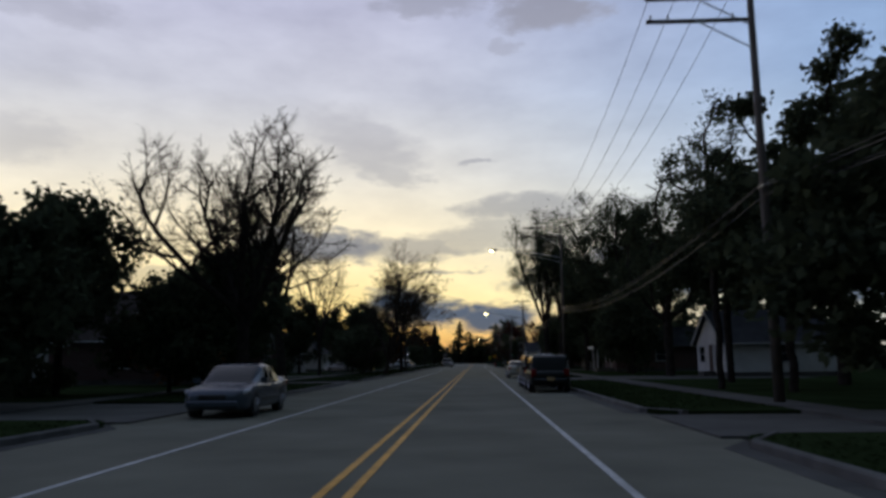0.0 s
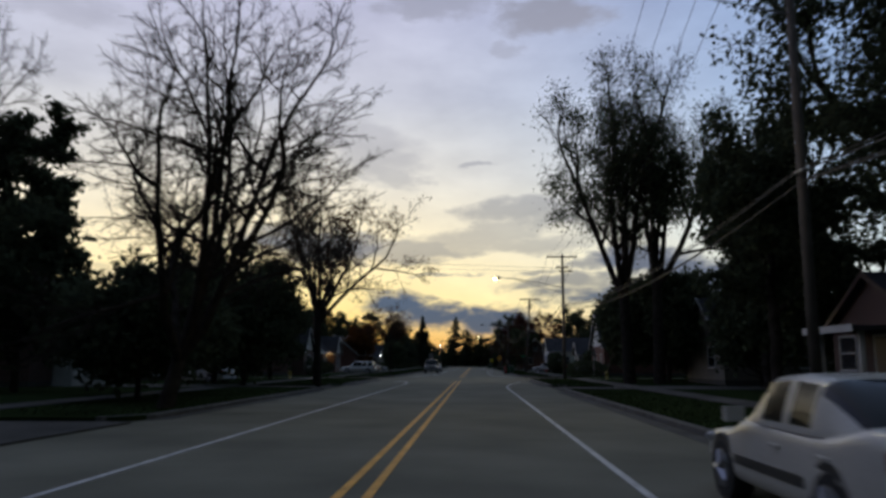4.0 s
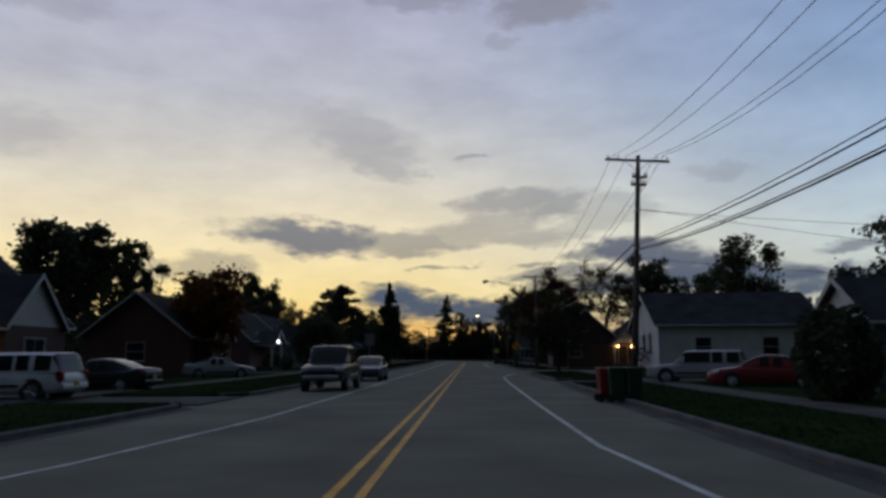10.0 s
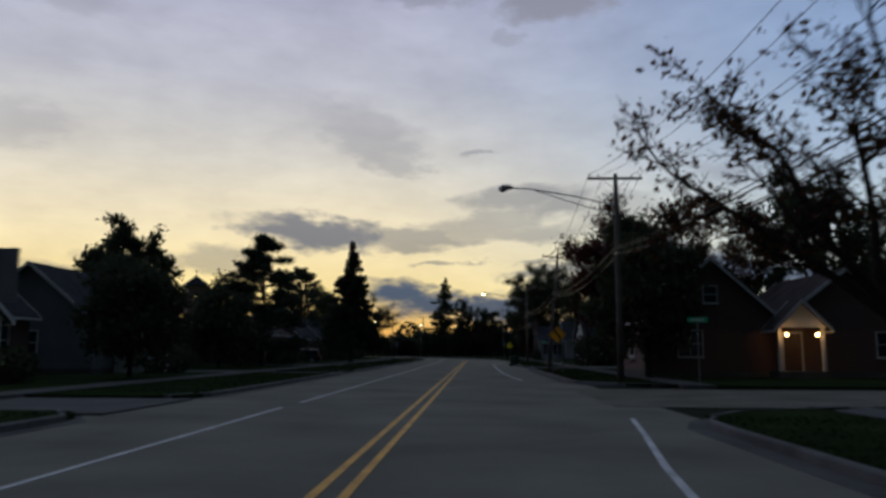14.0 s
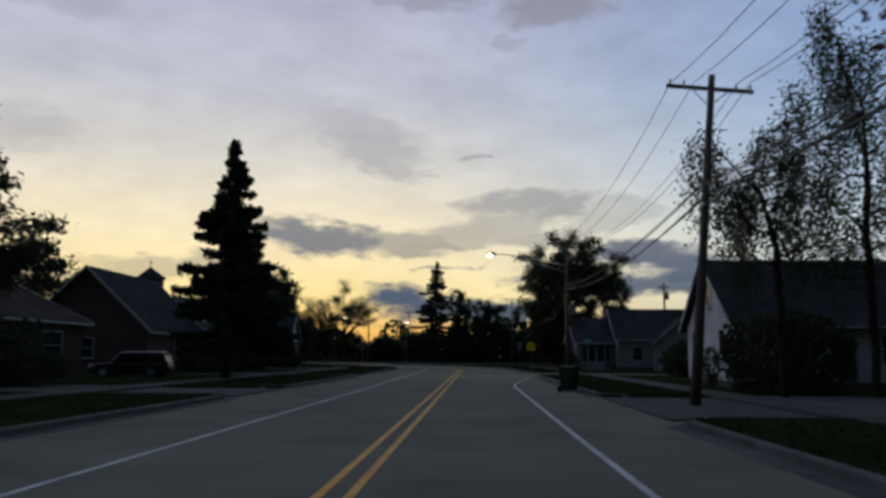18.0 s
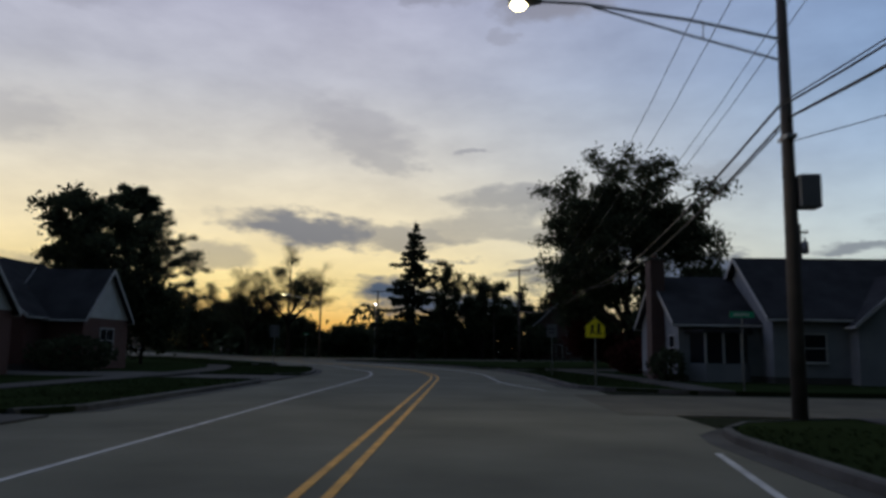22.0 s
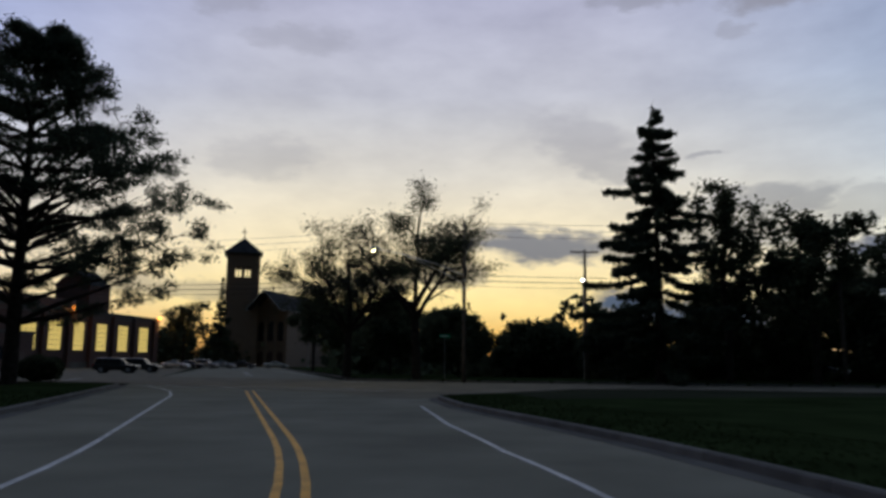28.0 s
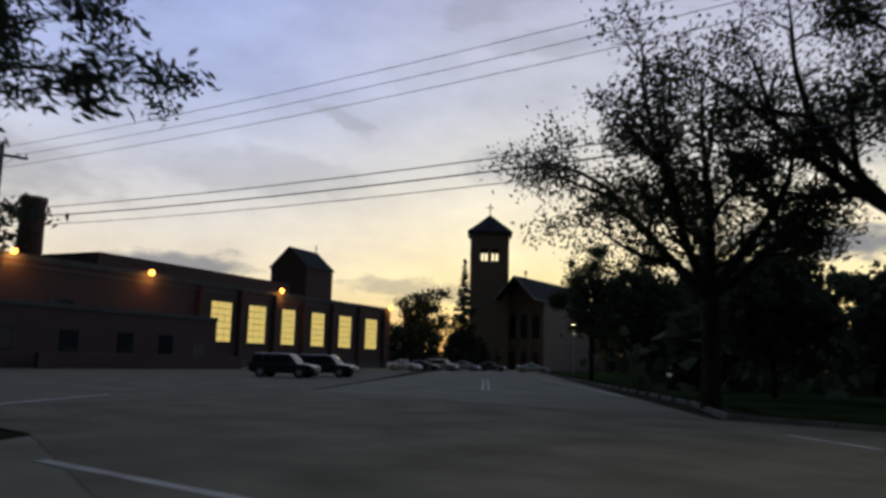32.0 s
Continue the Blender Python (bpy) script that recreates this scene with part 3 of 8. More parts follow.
def crown_targets(nr, h, R, base, n, lobes, hollow, shape):
    """Places in an uneven crown: lobes set round a rounded envelope, with room between them."""
    zc, zr = h * (1 + base) / 2, h * (1 - base) / 2
    out = []
    k = max(4, lobes)
    c = nr.normal(size=(k, 3))
    c /= np.linalg.norm(c, axis=1)[:, None]
    c *= nr.uniform(0.35, 0.78, k)[:, None]
    size = nr.uniform(0.26, 0.46, k) * (1.15 if lobes < 9 else 1.0)
    pick = nr.integers(0, k, n)
    v = nr.normal(size=(n, 3))
    v /= np.linalg.norm(v, axis=1)[:, None]
    q = c[pick] + v * (size[pick] * nr.uniform(0.2, 1.0, n) ** 0.4)[:, None]
    loose = nr.random(n) < hollow
    w = nr.normal(size=(n, 3))
    w /= np.linalg.norm(w, axis=1)[:, None]
    w *= (nr.uniform(0.15, 1.0, n) ** 0.5)[:, None]
    q[loose] = w[loose]
    turn = np.arctan2(q[:, 1], q[:, 0])
    q *= (1 + 0.14 * np.sin(turn * 3 + q[:, 2] * 2.5 + k) + 0.1 * np.sin(turn * 5 - q[:, 2] * 4 + 2 * k))[:, None]
    wide = np.ones(n)
    if shape == "vase":
        wide = 0.55 + 0.5 * np.clip((q[:, 2] + 1) / 1.6, 0, 1)
    elif shape == "low":
        wide = 1.12 - 0.35 * np.clip((q[:, 2] + 1) / 2, 0, 1)
    q[:, 0] *= R * wide
    q[:, 1] *= R * wide
    q[:, 2] = zc + q[:, 2] * zr
    return q[q[:, 2] > 0.06 * h]


def broad_tree(x, y, h, spread, label, seed, leaf=None, count=5000, size=0.24, trunk=None, base=0.22, lean=(0.0, 0.0), blob=0.3, hang=0.0, tip=0.012,
               lobes=12, hollow=0.3, shape="round", n=260, pull=0.12, step=None, twigs=0, trunk_to=None, bare=0.0, wander=0.14, turn=None, off=(0.0, 0.0), out=0.008, outer_load=3):
    """A tree grown limb by limb into an uneven crown of radius spread; leaves in clumps along the outer twigs."""
    nr = np.random.default_rng(seed)
    targets = crown_targets(nr, h, spread, base, n, lobes, hollow, shape)
    k = np.clip(targets[:, 2] / h, 0, 1)
    targets[:, 0] += off[0] * k
    targets[:, 1] += off[1] * k
    step = step or max(0.3, h / 36)
    P, par = grow_wood(nr, targets, (trunk_to or base + 0.06) * h, step, lean, pull, out, reach=max(h, 2.2 * spread), rounds=int(2.2 * max(h, spread * 1.5) / step), wander=wander)
    t = thing("tree", pose(x, y, 0.05, 0, 0, nr.uniform(0, 360) if turn is None else turn), label, "tree")
    segs, tips, load = wood_from(P, par, trunk or h * 0.019, tip)
    outer = np.where(load <= outer_load)[0]
    outer = outer[P[outer, 2] > base * h * 0.7]
    link("trunk", wood_mesh(segs, "trunk", 0.004), BARK, t, smooth=True)
    fine = []
    for _ in range(twigs):
        for i in outer:
            d = P[i] - P[par[i]]
            d = d / (np.linalg.norm(d) + 1e-6) + nr.normal(size=3) * 0.45 + np.array([0, 0, 0.25])
            e = P[i] + d * nr.uniform(0.6, 2.6) * step
            fine.append((Vector(P[i]), Vector(e), tip * 0.8, tip * 0.45, 3))
    if fine:
        tagged(link("twig_mass", wood_mesh(fine, "twig_mass", 0.004), BARK, t, smooth=True), kind="stuff")
    if leaf is not None:
        at = P[outer]
        full = np.array([noise.noise(Vector(q) * (2.6 / spread) + Vector((seed, 0, 0))) for q in at]) + nr.normal(size=len(at)) * 0.08
        at = at[full > np.quantile(full, bare)] if bare else at
        pick = nr.integers(0, len(at), count)
        c = at[pick] + nr.normal(size=(count, 3)) * blob * np.array([1, 1, 0.7])
        c[:, 2] -= np.abs(nr.normal(size=count)) * hang
        c[:, 2] = np.maximum(c[:, 2], 0.15)
        link("crown", leaf_mesh("crown", c, size, nr), leaf, t)
    return t


def forked_tree(x, y, h, spread, label, seed, leaf=None, count=0, size=0.1, trunk=0.25, clear=0.22, limbs=5, levels=4, open_=(22, 48), lift=0.18, kids=5, wild=0.16,
                turn=None, off=(0.0, 0.0), blob=0.25, hang=0.0, tip=0.007, fine=0.55, crown_from=0.25, name="tree", stretch=1.6, sides=(28, 62), flat=1.0, share=0.5):
    """A tree that forks low into main limbs, each with branches, boughs and fine twigs; leaves in clumps round the twig ends."""
    rng, nr = random.Random(seed), np.random.default_rng(seed)
    raw, tips = [], []

    def swing(d, degrees, about):
        side = d.cross(Vector((0, 0, 1)) if abs(d.z) < 0.95 else Vector((1, 0, 0))).normalized()
        side.rotate(Quaternion(d, about))
        out = d.copy()
        out.rotate(Quaternion(side, radians(degrees)))
        return out

    def branch(p, d, length, level):
        n = (6, 5, 4, 3, 2)[min(level, 4)]
        starts = []
        sway = wild * (0.5 if level == 0 else 0.8 if level == 1 else 1.0)
        for i in range(n):
            d = (d + Vector((rng.gauss(0, sway), rng.gauss(0, sway), rng.gauss(0, sway) + lift * (0.5 if level < 2 else 0.3)))).normalized()
            e = p + d * length / n
            raw.append((p, e, level, i / n, (i + 1) / n))
            starts.append((p, e, d.copy()))
            p = e
        if level >= levels:
            tips.append(p)
            return
        k = kids if level < levels - 1 else kids + 1
        spin = rng.uniform(0, 6.28)
        for j in range(k):
            f = 0.28 + 0.72 * (j + rng.random() * 0.8) / k
            a, b, dd = starts[min(n - 1, int(f * n))]
            spin += 2.4 + rng.uniform(-0.4, 0.4)
            branch(a.lerp(b, (f * n) % 1.0 if f < 1 else 1.0), swing(dd, rng.uniform(*sides), spin), length * fine * rng.uniform(0.7, 1.15) * (1.15 - 0.5 * f), level + 1)
        branch(p, swing(d, rng.uniform(4, 18), rng.uniform(0, 6.28)), length * fine * rng.uniform(0.75, 1.0), level + 1)

    foot = Vector((0, 0, 0))
    top = Vector((rng.gauss(0, 0.02), rng.gauss(0, 0.02), clear))
    spin = rng.uniform(0, 6.28)
    for k in range(limbs):
        spin += 6.283 / limbs + rng.uniform(-0.25, 0.25)
        tilt = rng.uniform(*open_) if k else rng.uniform(2, 10)
        at = top.lerp(foot, rng.uniform(0, 0.22) if k else 0.0)
        branch(at, swing(Vector((0, 0, 1)), tilt, spin), 0.5 * rng.uniform(0.8, 1.15), 0)
    pts = np.array([e for _, e, *_ in raw])
    high = pts[:, 2].max()
    mid = np.array(tips).mean(0) / np.array(tips)[:, 2].mean()
    pts[:, :2] -= mid[:2] * pts[:, 2:]
    reach = np.quantile(np.hypot(pts[:, 0], pts[:, 1]), 0.955)
    bend = np.array([off[0], off[1]])

    def fit(p):
        k = p[2] / high
        return Vector(((p[0] - mid[0] * p[2]) / reach * spread + bend[0] * k, (p[1] - mid[1] * p[2]) / reach * spread + bend[1] * k, clear * h * min(1.0, p[2] / clear) + max(0.0, p[2] - clear) / (high - clear) * h * (1 - clear)))

    girth = [trunk * 0.62, trunk * 0.3, trunk * 0.13, tip * 2.2, tip * 1.4, tip]
    girth = [max(g, tip) for g in girth[:levels + 1]] + [tip]
    segs = [(fit(foot), fit(top * 0.5), trunk * 1.15, trunk * 0.95, 0), (fit(top * 0.5), fit(top), trunk * 0.95, trunk * 0.85, 0)]
    for p, e, lv, a, b in raw:
        r0, r1 = girth[lv], girth[lv + 1]
        segs.append((fit(p), fit(e), r0 + (r1 - r0) * a, r0 + (r1 - r0) * b, 0 if lv == 0 else 1 if lv == 1 else 2))
    t = thing(name, pose(x, y, 0.05, 0, 0, rng.uniform(0, 360) if turn is None else turn), label, "tree")
    link("trunk", wood_mesh([q for q in segs if q[2] > tip * 1.8], "trunk", 0.004), BARK, t, smooth=True)
    tagged(link("twig_mass", wood_mesh([q for q in segs if q[2] <= tip * 1.8], "twig_mass", 0.004), BARK, t, smooth=True), kind="stuff")
    if leaf is not None:
        ends = np.array([fit(p) for p in tips])
        ends = ends[ends[:, 2] > crown_from * h]
        full = np.array([noise.noise(Vector(q) * (3.0 / spread) + Vector((seed, 0, 0))) for q in ends])
        ends = ends[full + nr.normal(size=len(full)) * 0.05 > np.quantile(full, 1 - share)]
        pick = nr.integers(0, len(ends), count)
        c = ends[pick] + nr.normal(size=(count, 3)) * blob * np.array([1, 1, 0.7 * flat])
        c[:, 2] -= np.abs(nr.normal(size=count)) * hang
        c[:, 2] = np.maximum(c[:, 2], 0.15)
        link("crown", leaf_mesh("crown", c, size, nr, stretch=stretch), leaf, t)
    return t


def spruce(x, y, h, width, label, seed, count=9000, open_=0.0, base=0.06, power=1.0, ragged=0.25, drop=0.32):
    """A conifer: straight trunk, whorls of drooping boughs, needles along the boughs."""
    rng, nr = random.Random(seed), np.random.default_rng(seed)
    t = thing("spruce_tree", pose(x, y, 0.05, 0, 0, rng.uniform(0, 360)), label, "conifer")
    segs = [(Vector((0, 0, h * i / 6)), Vector((0, 0, h * (i + 1) / 6)), 0.02 * h * (1 - i / 6.2), 0.02 * h * (1 - (i + 1) / 6.2), 0) for i in range(6)]
    z, boughs = base * h, []
    while z < h * 0.985:
        f = 1 - (z / h - base) / (1 - base)
        reach = width * 0.5 * f ** power * rng.uniform(1 - ragged, 1 + ragged * 0.6) + 0.12
        for k in range(rng.randint(4, 6)):
            if rng.random() < open_:
                continue
            a, r = rng.uniform(0, 2 * math.pi), reach * rng.uniform(0.65, 1.1)
            p0 = Vector((0, 0, z))
            p1 = p0 + Vector((math.cos(a) * r * 0.55, math.sin(a) * r * 0.55, -drop * r * 0.5))
            p2 = p0 + Vector((math.cos(a) * r, math.sin(a) * r, -drop * r * 0.55 + 0.1))
            segs += [(p0, p1, 0.03 + 0.004 * r, 0.02, 2), (p1, p2, 0.02, 0.01, 2)]
            boughs.append((p0, p1, p2, r))
        z += h * 0.028 * rng.uniform(0.7, 1.3)
    link("trunk", wood_mesh(segs, "trunk"), BARK, t, smooth=True)
    weights = np.array([b[3] for b in boughs])
    idx = nr.choice(len(boughs), count, p=weights / weights.sum())
    u = nr.uniform(0.12, 1.05, count)
    P0, P1, P2 = (np.array([b[i] for b in boughs])[idx] for i in range(3))
    uu = u[:, None]
    c = np.where(uu < 0.55, P0 + (P1 - P0) * uu / 0.55, P1 + (P2 - P1) * (uu - 0.55) / 0.45)
    c += nr.normal(size=(count, 3)) * np.array([0.16, 0.16, 0.13]) * (0.4 + 0.1 * h / 10)
    c[:, 2] -= np.abs(nr.normal(size=count)) * 0.14
    link("crown", leaf_mesh("crown", c, 0.1 + 0.004 * h, nr, stretch=3.0), NEEDLES, t)
    return t


def pine(x, y, h, spread, label, seed, leaf, count=12000, size=0.34, up=0.35, base=0.25, name="pine_tree", rot=None, clump=1.0, whorl=4):
    """A broad open conifer with long level limbs, tufted at the ends."""
    rng, nr = random.Random(seed), np.random.default_rng(seed)
    t = thing(name, pose(x, y, 0.05, 0, 0, rng.uniform(0, 360) if rot is None else rot), label, "tree")
    segs, tufts = [], []
    n = 8
    for i in range(n):
        segs.append((Vector((0, 0, h * i / n)), Vector((0, 0, h * (i + 1) / n)), 0.022 * h * (1 - i / n * 0.9), 0.022 * h * (1 - (i + 1) / n * 0.9), 0))
    z = base * h
    while z < 0.98 * h:
        f = min(1.0, 1.25 * (1 - (z / h - base) / (1 - base)) + 0.12)
        for _ in range(whorl):
            a, r = rng.uniform(0, 2 * math.pi), spread * f * rng.uniform(0.72, 1.04)
            p, d = Vector((0, 0, z)), Vector((math.cos(a), math.sin(a), up * rng.uniform(0.3, 1.3)))
            for s in range(4):
                e = p + d.normalized() * r / 4 + Vector((rng.uniform(-1, 1), rng.uniform(-1, 1), rng.uniform(-0.5, 0.5))) * r * 0.035
                segs.append((p, e, 0.016 * h * (1 - s / 4) * 0.45 + 0.012, 0.016 * h * (1 - (s + 1) / 4) * 0.45 + 0.01, 1))
                if s:
                    for _ in range(4):
                        b = a + rng.uniform(-1.2, 1.2)
                        q = e + Vector((math.cos(b), math.sin(b), rng.uniform(-0.1, 0.55))) * r * rng.uniform(0.12, 0.24)
                        segs.append((e, q, 0.02, 0.01, 2))
                        tufts.append(q)
                p = e
        z += h * 0.045 * rng.uniform(0.7, 1.3)
    link("trunk", wood_mesh(segs, "trunk"), BARK, t, smooth=True)
    tf = np.array(tufts)
    c = tf[nr.integers(0, len(tf), count)] + nr.normal(size=(count, 3)) * np.array([0.42, 0.42, 0.26]) * spread / 7 * clump
    link("crown", leaf_mesh("crown", c, size, nr, stretch=3.0), leaf, t)
    return t


def shrub(x, y, w, h, label, seed, leaf, count=900, size=0.16, name="shrub", depth=None):
    rng, nr = random.Random(seed), np.random.default_rng(seed)
    t = thing(name, pose(x, y, 0.1, 0, 0, rng.uniform(0, 360) if depth is None else 0), label, "shrub")
    segs = []
    for _ in range(7):
        a = rng.uniform(0, 6.28)
        segs.append((Vector((0, 0, 0)), Vector((math.cos(a) * w * 0.3, math.sin(a) * (depth or w) * 0.3, h * rng.uniform(0.5, 0.85))), 0.03, 0.012, 1))
    link("stemwork", wood_mesh(segs, "stemwork"), BARK, t)
    v = nr.normal(size=(count, 3))
    v /= np.linalg.norm(v, axis=1)[:, None]
    r = nr.uniform(0.55, 1.0, count)[:, None] ** 0.5
    lump = 1 + 0.18 * np.sin(v[:, :1] * 5 + seed) * np.cos(v[:, 1:2] * 6 + seed)
    c = v * r * lump * np.array([w * 0.5, (depth or w) * 0.5, h * 0.52]) + np.array([0, 0, h * 0.5])
    c[:, 2] = np.maximum(c[:, 2], 0.03)
    link("foliage", leaf_mesh("foliage", c, size, nr), leaf, t)
    return t


# ---------------------------------------------------------------- houses
def window_part(parent, m, w, h, glass=None, frame_mat=None, bars=1):
    """A window on a wall: m carries it so that x runs along the wall, z up, and -y looks out."""
    frame_mat = frame_mat or WHITE_TRIM
    bm = bmesh.new()
    f = 0.07
    for a in ((-w / 2 - f, -w / 2, -0.05, 0.04, -f, h + f), (w / 2, w / 2 + f, -0.05, 0.04, -f, h + f), (-w / 2, w / 2, -0.05, 0.04, h, h + f), (-w / 2, w / 2, -0.05, 0.04, -f, 0)):
        add_box(bm, *a)
    win = part("window", bm, frame_mat, parent)
    win.matrix_local = m
    part("pane", box(-w / 2, w / 2, -0.012, 0.01, 0, h), glass or WINDOW_GLASS, win)
    part("sill", box(-w / 2 - 0.12, w / 2 + 0.12, -0.12, 0.02, -f - 0.05, -f, 0.008), frame_mat, win)
    if bars:
        bm = bmesh.new()
        add_box(bm, -w / 2, w / 2, -0.03, -0.013, h / 2 - 0.025, h / 2 + 0.025)
        for k in range(1, bars):
            add_box(bm, -w / 2 + w * k / bars - 0.018, -w / 2 + w * k / bars + 0.018, -0.028, -0.013, 0, h)
        part("glazing_bar", bm, frame_mat, win)
    return win


def wall_spot(face, W, L, u, z):
    """The pose of a wall fitting: face f(ront, -y), b(ack), l(eft, -x) or r(ight); u along it."""
    if face == "f":
        return pose(u, -L / 2, z)
    if face == "b":
        return pose(u, L / 2, z, 0, 0, 180)
    if face == "l":
        return pose(-W / 2, u, z, 0, 0, -90)
    return pose(W / 2, u, z, 0, 0, 90)


def gable_roof(house, W, L, eave, ridge, mat, over=0.35, thick=0.16, trim=None, name="roof"):
    """Roof with its ridge along y over a plan W by L."""
    slope = (ridge - eave) / (W / 2)
    ex, ez = W / 2 + over, eave - slope * over
    outline = [(-ex, ez), (0, ridge), (ex, ez), (ex, ez + thick), (0, ridge + thick * 1.15), (-ex, ez + thick)]
    roof = part(name, slab_y(outline, -L / 2 - over, L / 2 + over), mat, house)
    trim = trim or WHITE_TRIM
    for sgn in (-1, 1):
        edge = [(-ex, ez - 0.02), (0, ridge - 0.02), (ex, ez - 0.02), (ex, ez + thick + 0.03), (0, ridge + thick * 1.15 + 0.03), (-ex, ez + thick + 0.03)]
        y = sgn * (L / 2 + over)
        part("bargeboard", slab_y(edge, min(y, y + sgn * 0.04), max(y, y + sgn * 0.04)), trim, roof)
        bm = box(sgn * ex - 0.05, sgn * ex + 0.05, -L / 2 - over, L / 2 + over, ez - 0.02, ez + 0.1, 0.02)
        part("gutter", bm, trim, roof)
    return roof


def house(x, y, rot, W, L, eave, ridge, wall, roof, label, windows=(), door=None, chimney=None, brick_to=0.0, gable_mat=None, trim=None, wing=None, dormers=(), porch=None, name="house", awning=None):
    """A gabled house. W across the gable, L along the ridge; the ridge runs along the house's own y."""
    h = thing(name, pose(x, y, 0.08, 0, 0, rot), label, "house")
    part("foundation", box(-W / 2 + 0.02, W / 2 - 0.02, -L / 2 + 0.02, L / 2 - 0.02, 0, 0.35), CONCRETE, h)
    lower = wall
    low_top = eave
    body = part("wall", box(-W / 2, W / 2, -L / 2, L / 2, 0.35, low_top), lower, h)
    tri = [(-W / 2, eave), (W / 2, eave), (0, ridge - 0.02)]
    for y0, y1 in ((-L / 2, -L / 2 + 0.2), (L / 2 - 0.2, L / 2)):
        part("gable", slab_y(tri, y0 - (0.02 if gable_mat else 0), y1 + (0.02 if gable_mat else 0)), gable_mat or wall, h)
    gable_roof(h, W, L, eave, ridge, roof, trim=trim)
    for face, u, z, w, hh, *kind in windows:
        window_part(h, wall_spot(face, W, L, u, z), w, hh, *kind)
    if door:
        face, u, w, hh = door
        dm = part("door", box(-w / 2, w / 2, -0.05, 0.03, 0, hh, 0.01), DOOR_PAINT, h)
        dm.matrix_local = wall_spot(face, W, L, u, 0.4)
        bm = bmesh.new()
        for a in ((-w / 2 - 0.1, -w / 2), (w / 2, w / 2 + 0.1)):
            add_box(bm, a[0], a[1], -0.07, 0.03, 0, hh + 0.1)
        add_box(bm, -w / 2, w / 2, -0.07, 0.03, hh, hh + 0.1)
        part("door_frame", bm, WHITE_TRIM, dm)
        part("door_handle", tube([(w / 2 - 0.1, -0.06, 1.0), (w / 2 - 0.1, -0.11, 1.0), (w / 2 - 0.2, -0.11, 1.0)], 0.012, 6), CHROME, dm)
        st = part("doorstep", box(-w / 2 - 0.3, w / 2 + 0.3, -0.9, 0, -0.4, -0.02, 0.02), CONCRETE, h)
        st.matrix_local = wall_spot(face, W, L, u, 0.4)
    if chimney:
        cx, cy, cw, cd, top, cz = chimney
        c = part("chimney", box(cx - cw / 2, cx + cw / 2, cy - cd / 2, cy + cd / 2, cz, top), BRICK_DARK, h)
        part("chimney_cap", box(cx - cw / 2 - 0.07, cx + cw / 2 + 0.07, cy - cd / 2 - 0.07, cy + cd / 2 + 0.07, top, top + 0.12, 0.02), CONCRETE, c)
        part("flue", tube([(cx, cy, top + 0.1), (cx, cy, top + 0.4)], 0.13, 8), BRICK_RED, c)
    if wing:
        # cross gable: side (-1 or 1), centre y, width, how far it stands out, eave, ridge, wall
        side, wy, ww, out, we, wr, wmat = wing
        wg = new("wing")
        wg.parent = h
        wg.matrix_local = pose(side * (W / 2 + out / 2 - 1.0), wy, 0, 0, 0, 90 * side)
        part("wall", box(-ww / 2, ww / 2, -out / 2 - 1.0, out / 2 + 1.0 - 0.02, 0.02, we), wmat, wg)
        part("gable", slab_y([(-ww / 2, we), (ww / 2, we), (0, wr - 0.02)], -out / 2 - 1.0, -out / 2 - 0.8), WHITE_TRIM if gable_mat is None else gable_mat, wg)
        gable_roof(wg, ww, out + 2.0, we, wr, roof, over=0.25, trim=trim)
        window_part(wg, pose(0, -out / 2 - 1.0, 1.0), min(1.6, ww * 0.4), 1.3, None, None, 2)
    for side, dy, dw, dz, dh in dormers:
        d = new("dormer")
        d.parent = h
        dx = (ridge - dz) / ((ridge - eave) / (W / 2))
        d.matrix_local = pose(side * dx, dy, dz, 0, 0, 90 * side)
        part("wall", box(-dw / 2, dw / 2, 0.0, dx * 0.9, -0.3, dh), SIDING_WHITE, d)
        part("gable", slab_y([(-dw / 2, dh), (dw / 2, dh), (0, dh + dw * 0.4)], 0, 0.15), SIDING_WHITE, d)
        cap = new("dormer_roof")
        cap.parent = d
        cap.matrix_local = pose(0, dx * 0.45, 0)
        gable_roof(cap, dw, dx * 0.9, dh, dh + dw * 0.42, roof, over=0.14, thick=0.1)
        window_part(d, pose(0, 0, 0.15), dw * 0.5, dh * 0.75)
    if porch:
        # face, u, width, depth, height, peak
        face, u, pw, pd, ph, peak, pmat = porch
        p = new("porch")
        p.parent = h
        p.matrix_local = wall_spot(face, W, L, u, 0)
        part("porch_floor", box(-pw / 2, pw / 2, -pd, 0, 0, 0.42, 0.02), CONCRETE, p)
        for sx in (-1, 1):
            part("post", box(sx * (pw / 2 - 0.15) - 0.09, sx * (pw / 2 - 0.15) + 0.09, -pd + 0.08, -pd + 0.26, 0.42, ph, 0.015), WHITE_TRIM, p)
        if peak:
            r = new("porch_roof")
            r.parent = p
            r.matrix_local = pose(0, -pd / 2, 0)
            gable_roof(r, pw, pd, ph, ph + peak, roof, over=0.25)
            part("gable", slab_y([(-pw / 2, ph), (pw / 2, ph), (0, ph + peak - 0.02)], -pd / 2, -pd / 2 + 0.12), pmat, r)
        else:
            bm = bmesh.new()
            add_box(bm, -pw / 2 - 0.3, pw / 2 + 0.3, -pd - 0.3, 0, ph, ph + 0.16)
            part("porch_roof", bm, roof, p)
            part("fascia", box(-pw / 2 - 0.31, pw / 2 + 0.31, -pd - 0.35, -pd - 0.3, ph - 0.06, ph + 0.2), WHITE_TRIM, p)
    return h


